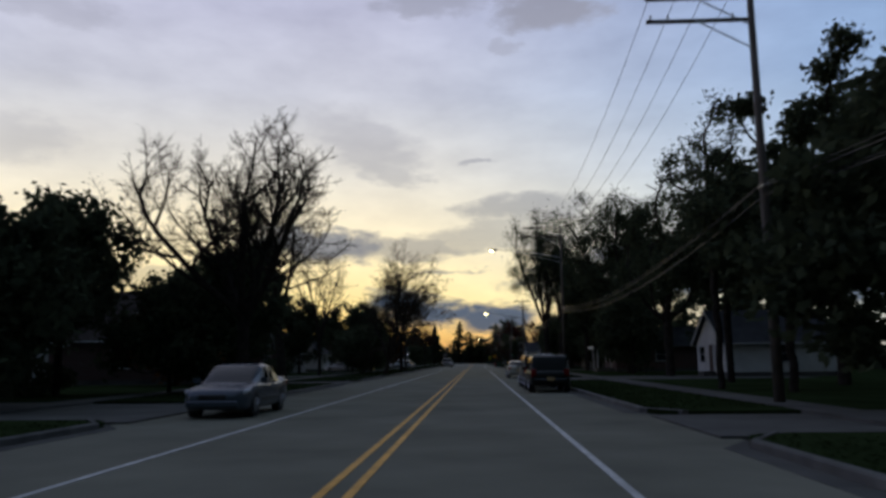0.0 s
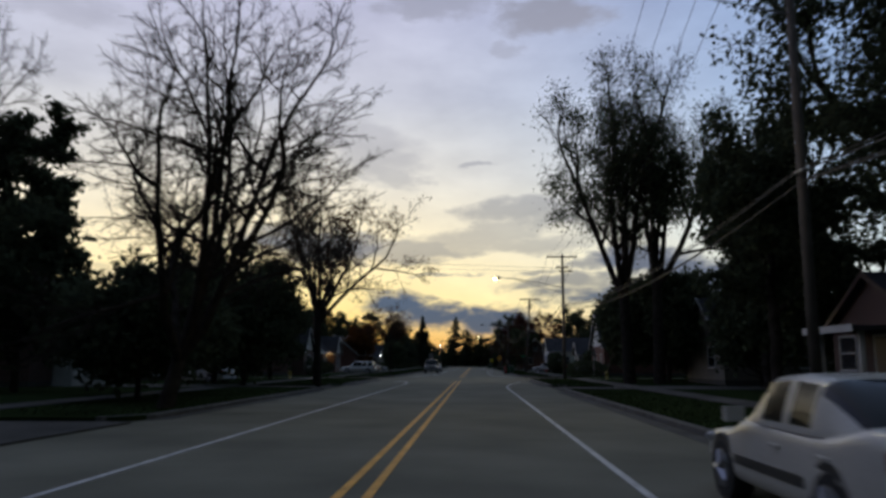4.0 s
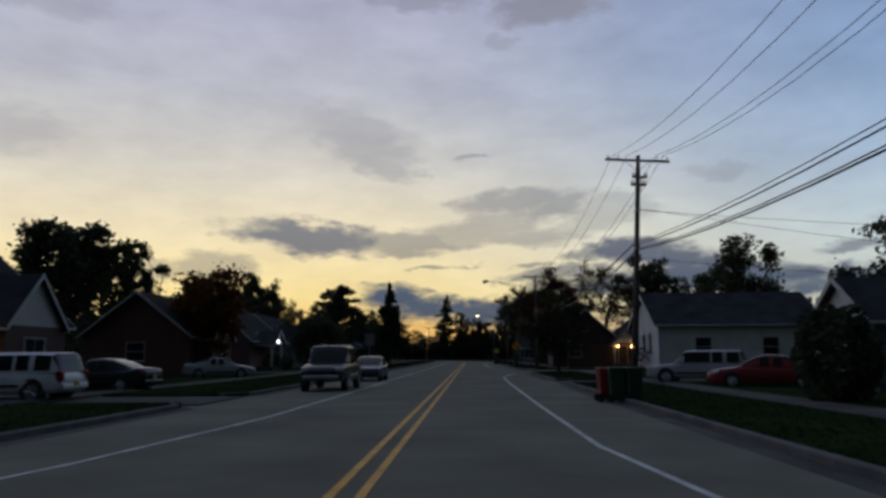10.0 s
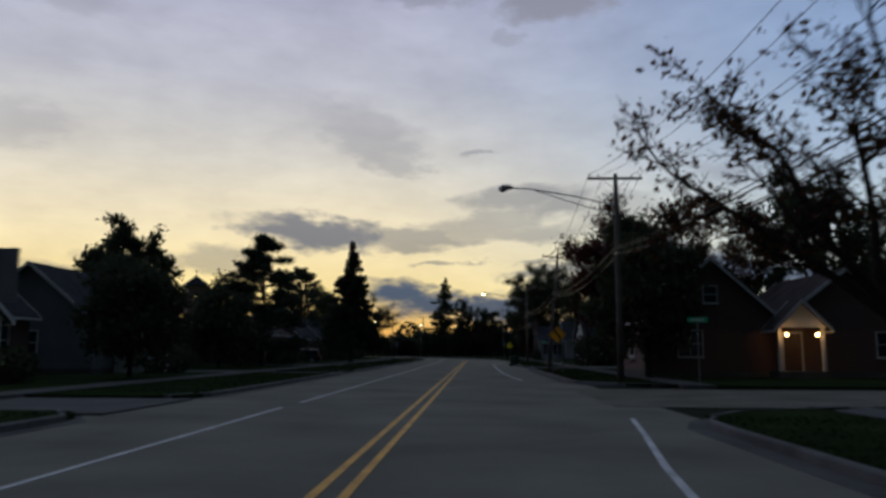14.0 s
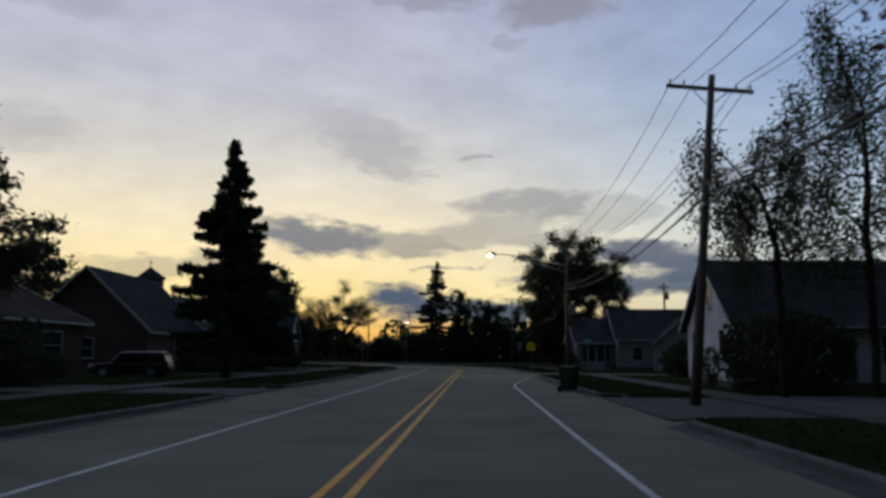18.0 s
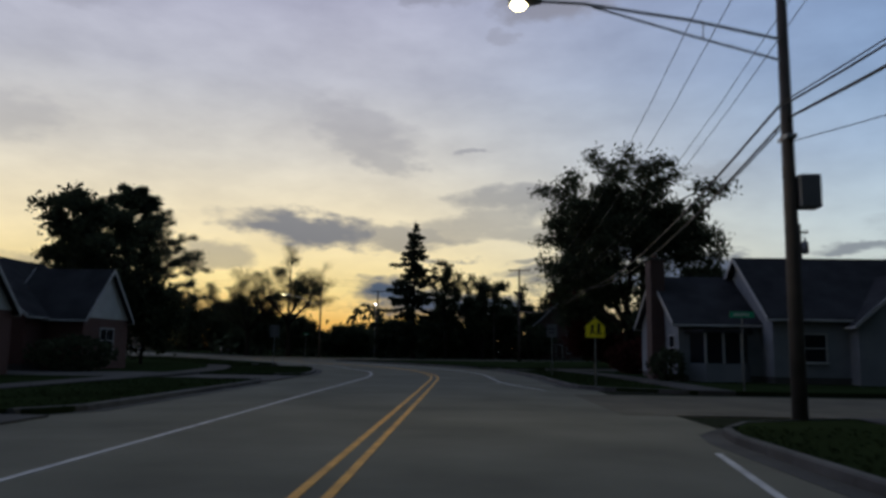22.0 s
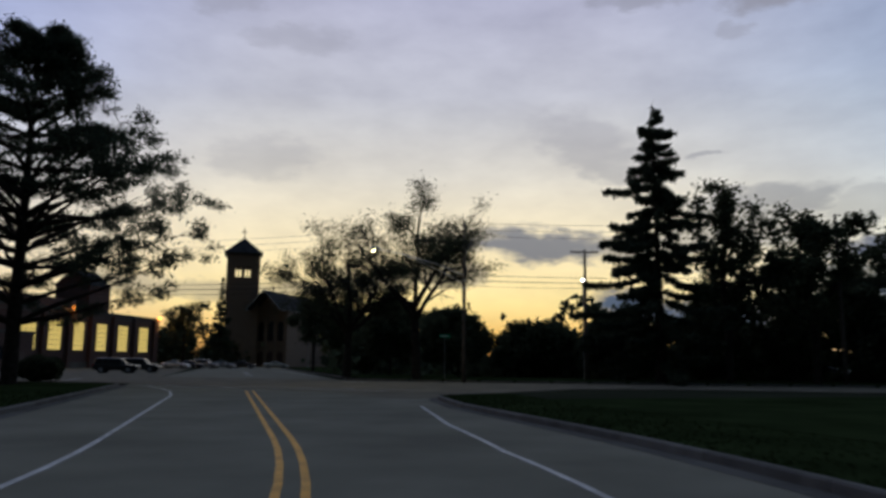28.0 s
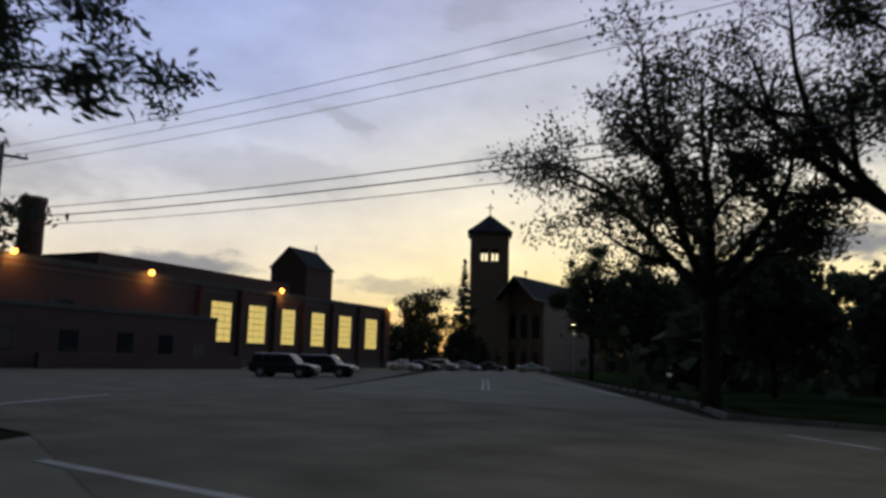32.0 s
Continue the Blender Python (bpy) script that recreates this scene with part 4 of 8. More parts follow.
def porch_light(x, y, z, rot, mat, label, watts, colour, size=0.07):
    t = thing("wall_lantern", pose(x, y, z, 0, 0, rot), label, "lamp")
    part("bracket", tube([(0, 0.14, 0.05), (0, 0.05, 0.12), (0, 0, 0.1)], 0.015, 6), BLACK_TRIM, t)
    bm = bmesh.new()
    bmesh.ops.create_icosphere(bm, subdivisions=2, radius=size)
    part("globe", bm, mat, t, smooth=True)
    part("cap", tube([(0, 0, size * 0.8), (0, 0, size * 1.5)], [size * 0.9, 0.01], 8), BLACK_TRIM, t)
    lamp = new("wall_lantern_light", bpy.data.lights.new("wall_lantern_light", "POINT"))
    lamp.data.energy, lamp.data.color, lamp.data.shadow_soft_size = watts, colour, size
    lamp.parent, lamp.location = t, (0, -0.2, 0)
    return t
# ---------------------------------------------------------------- vehicles
def car_paint(name, colour):
    return surface(name, colour, 0.28, metal=0.0, vary=0.06, scale=2, fine=60, bump=0, coat=0.3, spec=0.3)


PAINT_SILVER = car_paint("silver_paint", (0.30, 0.31, 0.32))
PAINT_BLUEGREY = car_paint("blue_grey_paint", (0.055, 0.07, 0.09))
PAINT_NAVY = car_paint("navy_paint", (0.008, 0.011, 0.03))
PAINT_BLACK = car_paint("black_paint", (0.012, 0.012, 0.013))
PAINT_WHITE = car_paint("white_paint", (0.62, 0.62, 0.62))
PAINT_RED = car_paint("red_paint", (0.18, 0.02, 0.02))
PAINT_BEIGE = car_paint("pale_beige_paint", (0.42, 0.40, 0.35))
TWO_TONE = car_paint("pewter_paint", (0.16, 0.16, 0.155))

# length, width, sill, belt, roof, hood height, deck height, windscreen foot, roof front, roof back, rear glass foot, wheelbase, wheel radius
SHAPES = {
    "sedan": (4.85, 1.84, 0.21, 0.94, 1.46, 0.85, 1.05, 1.25, 0.28, -0.72, -2.0, 2.8, 0.335),
    "coupe": (4.6, 1.78, 0.24, 0.92, 1.40, 0.76, 1.02, 0.95, 0.18, -1.0, -1.75, 2.63, 0.33),
    "suv": (4.8, 1.9, 0.32, 1.02, 1.68, 0.96, 1.02, 1.15, 0.55, -2.05, -2.3, 2.87, 0.38),
    "jeep": (4.45, 1.82, 0.34, 1.06, 1.78, 1.0, 1.06, 1.0, 0.5, -1.95, -2.12, 2.62, 0.37),
    "pickup": (5.6, 2.0, 0.42, 1.2, 1.98, 1.12, 1.2, 1.35, 0.75, -0.85, -1.55, 3.3, 0.40),
}


def curve(keys, u):
    """A smooth line through (place, value) keys, read at u."""
    if u <= keys[0][0]:
        return keys[0][1]
    for n in range(len(keys) - 1):
        (a, p), (b, q) = keys[n], keys[n + 1]
        if u <= b:
            before, after = keys[max(n - 1, 0)], keys[min(n + 2, len(keys) - 1)]
            m0 = (q - before[1]) / max(b - before[0], 1e-6)
            m1 = (after[1] - p) / max(after[0] - a, 1e-6)
            w, k = b - a, (u - a) / (b - a)
            return (2 * k ** 3 - 3 * k * k + 1) * p + (k ** 3 - 2 * k * k + k) * w * m0 + (3 * k * k - 2 * k ** 3) * q + (k ** 3 - k * k) * w * m1
    return keys[-1][1]


def loft(rows, keep=None, closed=False):
    """A skin over rows of points; keep(i, j) picks the faces."""
    bm = bmesh.new()
    vs = [[bm.verts.new(p) for p in r] for r in rows]
    for i in range(len(rows) - 1):
        m = len(rows[i])
        for q in range(m if closed else m - 1):
            if keep is None or keep(i, q):
                bm.faces.new((vs[i][q], vs[i][(q + 1) % m], vs[i + 1][(q + 1) % m], vs[i + 1][q]))
    if closed:
        bm.faces.new(vs[0])
        bm.faces.new(vs[-1][::-1])
    bmesh.ops.delete(bm, geom=[v for v in bm.verts if not v.link_faces], context="VERTS")
    bmesh.ops.recalc_face_normals(bm, faces=bm.faces[:])
    return bm


def car(x, y, rot, shape, paint, label, back_trim=None, lit=None, name="car", rack=False, tone=None):
    """A parked car whose nose points along its own +y."""
    L, Wd, sill, belt, roof, hood, deck, wf, rf, rb, rg, base, wr = SHAPES[shape]
    c = thing(name, pose(x, y, 0.004, 0, 0, rot), label, "car")
    hw = Wd / 2
    n, t = L / 2, -L / 2
    # lines of the side view and the plan, from the tail to the nose
    tall = shape in ("suv", "jeep", "pickup")
    top = [(t, deck - 0.2), (t + 0.06, deck - 0.05), (t + 0.3, deck), (rg, deck + 0.01), (rg + 0.5, belt + 0.02), (wf - 0.2, belt), (wf + 0.15, hood + 0.05), (n - 0.6, hood), (n - 0.15, hood - 0.1), (n, hood - 0.24)]
    low = [(t, sill + 0.2), (t + 0.15, sill + 0.05), (t + 0.5, sill), (n - 0.5, sill), (n - 0.12, sill + 0.03), (n, sill + 0.12)]
    half = [(t, hw * 0.84), (t + 0.12, hw * 0.92), (t + 0.5, hw * 0.985), (-0.3, hw), (n - 0.9, hw * 0.985), (n - 0.35, hw * 0.93), (n - 0.08, hw * 0.8), (n, hw * 0.68)]
    stations = [t + L * q / 40 for q in range(41)] + [t + 0.03, t + 0.08, n - 0.03, n - 0.08]
    rows = []
    for sy in sorted(stations):
        zb, zt, w = curve(low, sy), curve(top, sy), curve(half, sy)
        d = zt - zb
        side = [(0.62, 0.0), (0.90, 0.015), (0.97, 0.08), (0.992, 0.22), (1.0, 0.45), (0.99, 0.66), (0.965, 0.8), (0.955, 0.86), (0.915, 0.945), (0.80, 0.985), (0.45, 1.02)]
        ring = [(w * a, zb + d * b) for a, b in side]
        rows.append([(px, sy, pz) for px, pz in ring] + [(-px, sy, pz) for px, pz in ring[::-1]])
    part("body", loft(rows, closed=True), paint, c, smooth=True)
    # cabin: rows from the foot of the rear glass to the foot of the windscreen, each from one belt over the roof to the other
    gw, tw = hw * 0.945, hw * (0.76 if not tall else 0.82)
    zb = belt - 0.03
    rise = [(rg, 0.0), (rg + (rb - rg) * 0.5, 0.55), (rb, 0.93), (rb + 0.35, 1.0), ((rf + rb) / 2, 1.03), (rf - 0.3, 1.0), (rf, 0.93), (rf + (wf - rf) * 0.5, 0.52), (wf, 0.0)]
    if tall:
        rise = [(rg, 0.0), (rg + (rb - rg) * 0.55, 0.62), (rb, 0.96), (rb + 0.25, 1.0), ((rf + rb) / 2, 1.015), (rf - 0.3, 1.0), (rf, 0.94), (rf + (wf - rf) * 0.5, 0.52), (wf, 0.0)]
    ys = sorted({rg + (wf - rg) * q / 36 for q in range(37)} | {rb, rf})
    arch = [(1.0, 0.0), (0.985, 0.12), (0.955, 0.3), (0.925, 0.5), (0.895, 0.7), (0.865, 0.86), (0.80, 0.955), (0.66, 0.99), (0.34, 1.0)]
    cabin = []
    for sy in ys:
        k = max(0.015, curve(rise, sy))
        end = 1.0 - 0.1 * max(0.0, (sy - rf) / max(wf - rf, 0.01)) - 0.08 * max(0.0, (rb - sy) / max(rb - rg, 0.01))
        h = (roof - zb) * k
        ring = [(gw * end * (1 - (1 - tw / gw) * b ** 1.3) * (1.0 if q < 6 else (0.94, 0.78, 0.42)[q - 6]), zb + h * b) for q, (a, b) in enumerate(arch)]
        cabin.append([(px, sy, pz) for px, pz in ring] + [(-px, sy, pz) for px, pz in ring[::-1]])
    last = len(cabin[0]) - 1

    def zone(i, q):
        mid = (ys[i] + ys[i + 1]) / 2
        edge = min(q, last - 1 - q)
        if mid > rf:
            return "windscreen" if edge >= 4 or mid > wf - 0.12 * (wf - rf) else "pillar"
        if mid < rb:
            return "rear_window" if edge >= 4 and mid > rg + 0.1 * (rb - rg) else "pillar"
        if edge >= 5:
            return "roof"
        split = [(rf + rb) / 2 + 0.02] + ([rb + 0.72] if tall and shape != "pickup" else [])
        if any(abs(mid - b) < 0.07 for b in split) or edge < 1 or mid < rb + 0.08 or mid > rf - 0.02:
            return "pillar"
        return "side_window"

    for nm, mat in (("windscreen", CAR_GLASS), ("rear_window", CAR_GLASS), ("side_window", CAR_GLASS), ("roof", paint), ("pillar", paint)):
        if nm == "side_window":
            for lo_, hi_ in ((0, last // 2), (last // 2, last)):
                part(nm, loft(cabin, lambda i, q: zone(i, q) == "side_window" and lo_ <= q < hi_), mat, c, smooth=True)
        else:
            part(nm, loft(cabin, lambda i, q: zone(i, q) == nm), mat, c, smooth=True)
    for sx in (-1, 1):
        part("door_mirror", box(sx * (hw - 0.02) - 0.0, sx * (hw - 0.02) + sx * 0.19, wf - 0.42, wf - 0.30, belt - 0.02, belt + 0.13, 0.0) if sx > 0 else
             box(-(hw - 0.02) - 0.19, -(hw - 0.02), wf - 0.42, wf - 0.30, belt - 0.02, belt + 0.13), paint, c)
        part("side_moulding", box(min(sx * hw * 0.99, sx * (hw * 1.0 + 0.015)), max(sx * hw * 0.99, sx * (hw * 1.0 + 0.015)), -base / 2 + 0.45, base / 2 - 0.45, sill + 0.2, sill + 0.3, 0.004), tone or BLACK_TRIM, c)
        for k in ((wf + rg) / 2 + 0.15, (wf + rg) / 2 - 0.85):
            part("door_handle", box(min(sx * hw * 0.985, sx * (hw + 0.02)), max(sx * hw * 0.985, sx * (hw + 0.02)), k - 0.1, k + 0.08, belt - 0.2, belt - 0.165, 0.004), paint, c)
        if shape in ("sedan", "coupe"):
            # swept lamp let into the corner of the wing
            bm = bmesh.new()
            bmesh.ops.create_icosphere(bm, subdivisions=3, radius=1.0)
            bmesh.ops.transform(bm, matrix=pose(sx * hw * 0.75, n - 0.31, hood - 0.165, -14, sx * 12, sx * 42) @ Matrix.Diagonal((0.13, 0.30, 0.072, 1)), verts=bm.verts[:])
        else:
            bm = box(sx * hw * 0.74 - 0.17, sx * hw * 0.74 + 0.12, n - 0.22, n - 0.03, hood - 0.26, hood - 0.10, 0.03)
        part("headlight", bm, CLEAR_LENS, c, smooth=True)
        part("taillight", box(sx * hw * 0.78 - 0.13, sx * hw * 0.78 + 0.1, t + 0.0, t + 0.2, deck - 0.32, deck - (0.12 if shape in ("sedan", "coupe") else -0.05), 0.025), lit or RED_LENS, c)
    part("grille", box(-hw * 0.42, hw * 0.42, n - 0.06, n + 0.015, hood - 0.34, hood - 0.2, 0.02), BLACK_TRIM, c)
    part("front_bumper", box(-hw * 0.78, hw * 0.78, n - 0.12, n + 0.05, sill + 0.1, sill + 0.28, 0.04), tone or paint, c)
    part("rear_bumper", box(-hw * 0.82, hw * 0.82, t - 0.06, t + 0.14, sill + 0.12, sill + 0.32, 0.04), back_trim or paint, c)
    pl = part("number_plate", box(-0.155, 0.155, t - 0.075, t - 0.055, deck - 0.46, deck - 0.31), PLATE, c)
    bm = bmesh.new()
    for k in range(6):
        add_box(bm, -0.12 + k * 0.042, -0.095 + k * 0.042, t - 0.08, t - 0.076, deck - 0.42, deck - 0.35)
    part("plate_marks", bm, PLATE_INK, pl)
    if shape == "pickup":
        bm = bmesh.new()
        for sx in (-1, 1):
            add_box(bm, sx * hw * 0.95 - 0.06, sx * hw * 0.95 + 0.06, t + 0.05, rg + 0.1, deck - 0.02, deck + 0.06)
        add_box(bm, -hw * 0.9, hw * 0.9, t + 0.02, t + 0.1, deck - 0.05, deck + 0.05)
        part("bed_rail", bm, BLACK_TRIM, c)
    if rack:
        for sx in (-1, 1):
            part("roof_rail", tube([(sx * tw * 0.85, rf - 0.2, roof), (sx * tw * 0.85, rf - 0.25, roof + 0.06), (sx * tw * 0.85, rb + 0.25, roof + 0.06), (sx * tw * 0.85, rb + 0.2, roof)], 0.018, 6), BLACK_TRIM, c)
    for sx in (-1, 1):
        for wy in (-base / 2, base / 2):
            a = part("wheel_arch", tube([(sx * (hw - 0.24), wy, wr + 0.02), (sx * (hw - 0.006), wy, wr + 0.02)], wr * 1.12, 24), BLACK_TRIM, c)
            w = new("wheel")
            w.parent = c
            w.matrix_local = pose(sx * (hw - 0.135), wy, wr)
            bm = bmesh.new()
            add_tube(bm, [(-0.11, 0, 0), (-0.1, 0, 0), (0.1, 0, 0), (0.135, 0, 0)], [wr * 0.9, wr, wr, wr * 0.92], 20) if sx > 0 else add_tube(bm, [(0.11, 0, 0), (0.1, 0, 0), (-0.1, 0, 0), (-0.135, 0, 0)], [wr * 0.9, wr, wr, wr * 0.92], 20)
            part("tyre", bm, RUBBER, w)
            bm = bmesh.new()
            add_tube(bm, [(sx * 0.10, 0, 0), (sx * 0.142, 0, 0)], [wr * 0.66, wr * 0.62], 20)
            for k in range(5):
                a5 = 2 * math.pi * k / 5
                add_tube(bm, [(sx * 0.15, 0, 0), (sx * 0.148, math.cos(a5) * wr * 0.6, math.sin(a5) * wr * 0.6)], [0.05, 0.03], 4)
            part("rim", bm, RIM, w)
    return c


# ---------------------------------------------------------------- poles, signs, bins
def utility_pole(x, y, h, label, arm=None, lamp=None, can=None, lean=0.0, low=(), name="utility_pole", box_at=None):
    """arm: list of (z, from, to along x); lamp: reach (x, z, lit); can: height of a transformer."""
    p = thing(name, pose(x, y, 0.0, 0, lean, 0), label, "pole")
    part("shaft", tube([(0, 0, -0.3), (0, 0, h * 0.4), (0, 0, h)], [0.17, 0.145, 0.105], 12), POLE_WOOD, p, smooth=True)
    for z, a, b, *turn in arm or ():
        yaw = turn[0] if turn else 0
        ar = part("crossarm", box(a, b, 0.11, 0.21, z - 0.06, z + 0.06, 0.01), POLE_WOOD, p)
        ar.matrix_local = pose(0, 0, 0, 0, 0, yaw)
        for k in (0.04, 0.2, 0.8, 0.96):
            u = a + (b - a) * k
            part("insulator", tube([(u, 0.16, z + 0.05), (u, 0.16, z + 0.13), (u, 0.16, z + 0.16), (u, 0.16, z + 0.22)], [0.02, 0.045, 0.03, 0.04], 8), STEEL, ar)
        if b > 0.4 and a < -0.4:
            for sx in (-1, 1):
                part("brace", tube([(0, 0.12, z - 0.6), (sx * 0.62, 0.14, z - 0.04)], 0.018, 5), STEEL, ar)
        else:
            far = a if abs(a) > abs(b) else b
            part("brace", tube([(0, 0.12, z - 1.0), (far * 0.5, 0.14, z - 0.04)], 0.025, 5), STEEL, ar)
    for z in low:
        part("cable_clamp", box(-0.12, 0.12, -0.24, 0.24, z - 0.05, z + 0.05, 0.01), STEEL, p)
    if can:
        k = part("transformer", tube([(0.36, 0, can), (0.36, 0, can + 0.06), (0.36, 0, can + 0.85), (0.36, 0, can + 0.93)], [0.2, 0.24, 0.24, 0.15], 14), SIGN_BACK, p, smooth=True)
        for sy in (-0.1, 0.1):
            part("bushing", tube([(0.36, sy, can + 0.9), (0.36, sy, can + 1.2)], [0.04, 0.02], 8), STEEL, k)
    if box_at:
        part("meter_cabinet", box(0.14, 0.62, -0.2, 0.2, box_at, box_at + 0.75, 0.03), SIGN_BACK, p)
    if lamp:
        lx, lz, lit = lamp
        z0 = lz - 0.9
        part("lamp_arm", tube([(-0.1, -0.05, z0), (lx * 0.35, -0.05, z0 + 0.45), (lx * 0.75, -0.05, lz - 0.06), (lx * 0.93, -0.05, lz)], 0.035, 8), STEEL, p)
        part("arm_brace", tube([(-0.1, -0.05, z0 - 0.5), (lx * 0.35, -0.05, z0 + 0.08), (lx * 0.72, -0.05, lz - 0.13)], 0.025, 6), STEEL, p)
        part("arm_tie", tube([(lx * 0.3, -0.05, z0), (lx * 0.3, -0.05, z0 + 0.4)], 0.015, 5), STEEL, p)
        hd = part("lamp_head", tube([(lx * 0.91, -0.05, lz), (lx * 0.95, -0.05, lz + 0.03), (lx * 1.0, -0.05, lz + 0.02), (lx * 1.04, -0.05, lz - 0.02)], [0.06, 0.13, 0.15, 0.05], 10), SIGN_BACK, p, smooth=True)
        bm = bmesh.new()
        bmesh.ops.create_icosphere(bm, subdivisions=2, radius=0.17)
        bmesh.ops.transform(bm, matrix=Matrix.Translation((lx, -0.05, lz - 0.09)) @ Matrix.Diagonal((1.2, 0.9, 0.75, 1)), verts=bm.verts[:])
        part("lamp_bowl", bm, LAMP_STREET if lit else SIGN_BACK, hd, smooth=True)
        if lit:
            li = new("street_lamp_light", bpy.data.lights.new("street_lamp_light", "SPOT"))
            li.data.energy, li.data.color, li.data.shadow_soft_size = 320, (1.0, 0.84, 0.5), 0.15
            li.data.spot_size, li.data.spot_blend = radians(150), 0.6
            li.parent, li.location = p, (lx, -0.05, lz - 0.28)
    return p


def cable(points, sag, r, label, name="overhead_cable", group="overhead cables"):
    """One cable hung through the given supports."""
    pts = []
    for a, b in zip(points, points[1:]):
        a, b = Vector(a), Vector(b)
        n = 12
        deep = sag * ((b - a).length / 46) ** 1.3
        for i in range(n):
            k = i / n
            p = a.lerp(b, k)
            p.z -= deep * 4 * k * (1 - k)
            pts.append(p)
    pts.append(Vector(points[-1]))
    bm = bmesh.new()
    add_tube(bm, pts, r, 5)
    return tagged(part(name, bm, CABLE), label, "cable", group)


def post_sign(x, y, rot, label, top, plates, name="road_sign", post=STEEL, category="sign", legs=(0.0,)):
    """A sign whose face looks along its own -y. plates: (shape, half width, half height, z, material, extras)."""
    s = thing(name, pose(x, y, 0.1, 0, 0, rot), label, category)
    for u in legs:
        bm = bmesh.new()
        reach = top - abs(u)
        add_box(bm, u - 0.03, u + 0.03, 0.0, 0.012, -0.1, reach)
        add_box(bm, u - 0.03, u - 0.018, -0.02, 0.0, -0.1, reach)
        add_box(bm, u + 0.018, u + 0.03, -0.02, 0.0, -0.1, reach)
        part("post", bm, post, s)
    for shape, hw, hh, z, mat, extra in plates:
        if shape == "diamond":
            ol = [(0, z - hh), (hw, z), (0, z + hh), (-hw, z)]
        elif shape == "house":
            ol = [(-hw, z - hh), (hw, z - hh), (hw, z + hh * 0.15), (0, z + hh), (-hw, z + hh * 0.15)]
        elif shape == "octagon":
            ol = [(hw * math.cos(radians(22.5 + 45 * k)), z + hw * math.sin(radians(22.5 + 45 * k))) for k in range(8)]
        else:
            ol = [(-hw, z - hh), (hw, z - hh), (hw, z + hh), (-hw, z + hh)]
        pl = part("plate", slab_y(ol, -0.028, -0.022), mat, s)
        if shape in ("diamond", "house"):
            k = 0.94
            cz = z
            rim = bmesh.new()
            n = len(ol)
            for i in range(n):
                a, b = ol[i], ol[(i + 1) % n]
                q = [(a[0], a[1]), (b[0], b[1]), (b[0] * k, cz + (b[1] - cz) * k), (a[0] * k, cz + (a[1] - cz) * k)]
                va = [rim.verts.new((u * 0.985, -0.0315, cz + (w - cz) * 0.985)) for u, w in q]
                rim.faces.new(va)
            part("border", rim, SIGN_BLACK, pl)
        for nm, polys, m2 in extra:
            bm = bmesh.new()
            for poly in polys:
                va = [bm.verts.new((u, -0.0325, w)) for u, w in poly]
                bm.faces.new(va)
            bmesh.ops.recalc_face_normals(bm, faces=bm.faces[:])
            part(nm, bm, m2, pl)
    return s


def bars(n, w, h, z, x0=None):
    """Plain bars in place of lettering that cannot be read."""
    x0 = -w / 2 if x0 is None else x0
    step = w / n
    return [[(x0 + i * step, z - h / 2), (x0 + i * step + step * 0.62, z - h / 2), (x0 + i * step + step * 0.62, z + h / 2), (x0 + i * step, z + h / 2)] for i in range(n)]


def street_name_sign(x, y, rot, z, label, stop=False):
    plates = [("rect", 0.46, 0.115, z, SIGN_WHITE if stop else SIGN_GREEN, [("lettering", bars(6, 0.62, 0.1, z), SIGN_GREEN if stop else SIGN_WHITE)])]
    if stop:
        plates.append(("octagon", 0.40, 0.40, z - 0.95, SIGN_RED if stop == "front" else SIGN_BACK, []))
    return post_sign(x, y, rot, label, z + 0.12, plates, name="street_name_sign")


def wheelie_bin(x, y, rot, mat, label, h=1.05, w=0.62, name="wheelie_bin"):
    b = thing(name, pose(x, y, 0.004, 0, 0, rot), label, "bin")
    bm = bmesh.new()
    lo = [bm.verts.new((sx * w * 0.38, sy * w * 0.42, 0.06)) for sx, sy in ((-1, -1), (1, -1), (1, 1), (-1, 1))]
    hi = [bm.verts.new((sx * w * 0.5, sy * w * 0.55, h - 0.08)) for sx, sy in ((-1, -1), (1, -1), (1, 1), (-1, 1))]
    for i in range(4):
        bm.faces.new((lo[i], lo[(i + 1) % 4], hi[(i + 1) % 4], hi[i]))
    bm.faces.new(lo[::-1])
    bm.faces.new(hi)
    bmesh.ops.bevel(bm, geom=bm.edges[:], offset=0.03, segments=1, affect="EDGES")
    part("body", bm, mat, b)
    part("lid", box(-w * 0.53, w * 0.53, -w * 0.6, w * 0.58, h - 0.08, h, 0.03), mat, b)
    part("handle", tube([(-w * 0.4, w * 0.58, h - 0.12), (-w * 0.4, w * 0.7, h - 0.1), (w * 0.4, w * 0.7, h - 0.1), (w * 0.4, w * 0.58, h - 0.12)], 0.016, 6), BLACK_TRIM, b)
    for sx in (-1, 1):
        part("wheel", tube([(sx * w * 0.40, w * 0.46, 0.13), (sx * w * 0.48, w * 0.46, 0.13)], 0.13, 14), RUBBER, b)
    return b


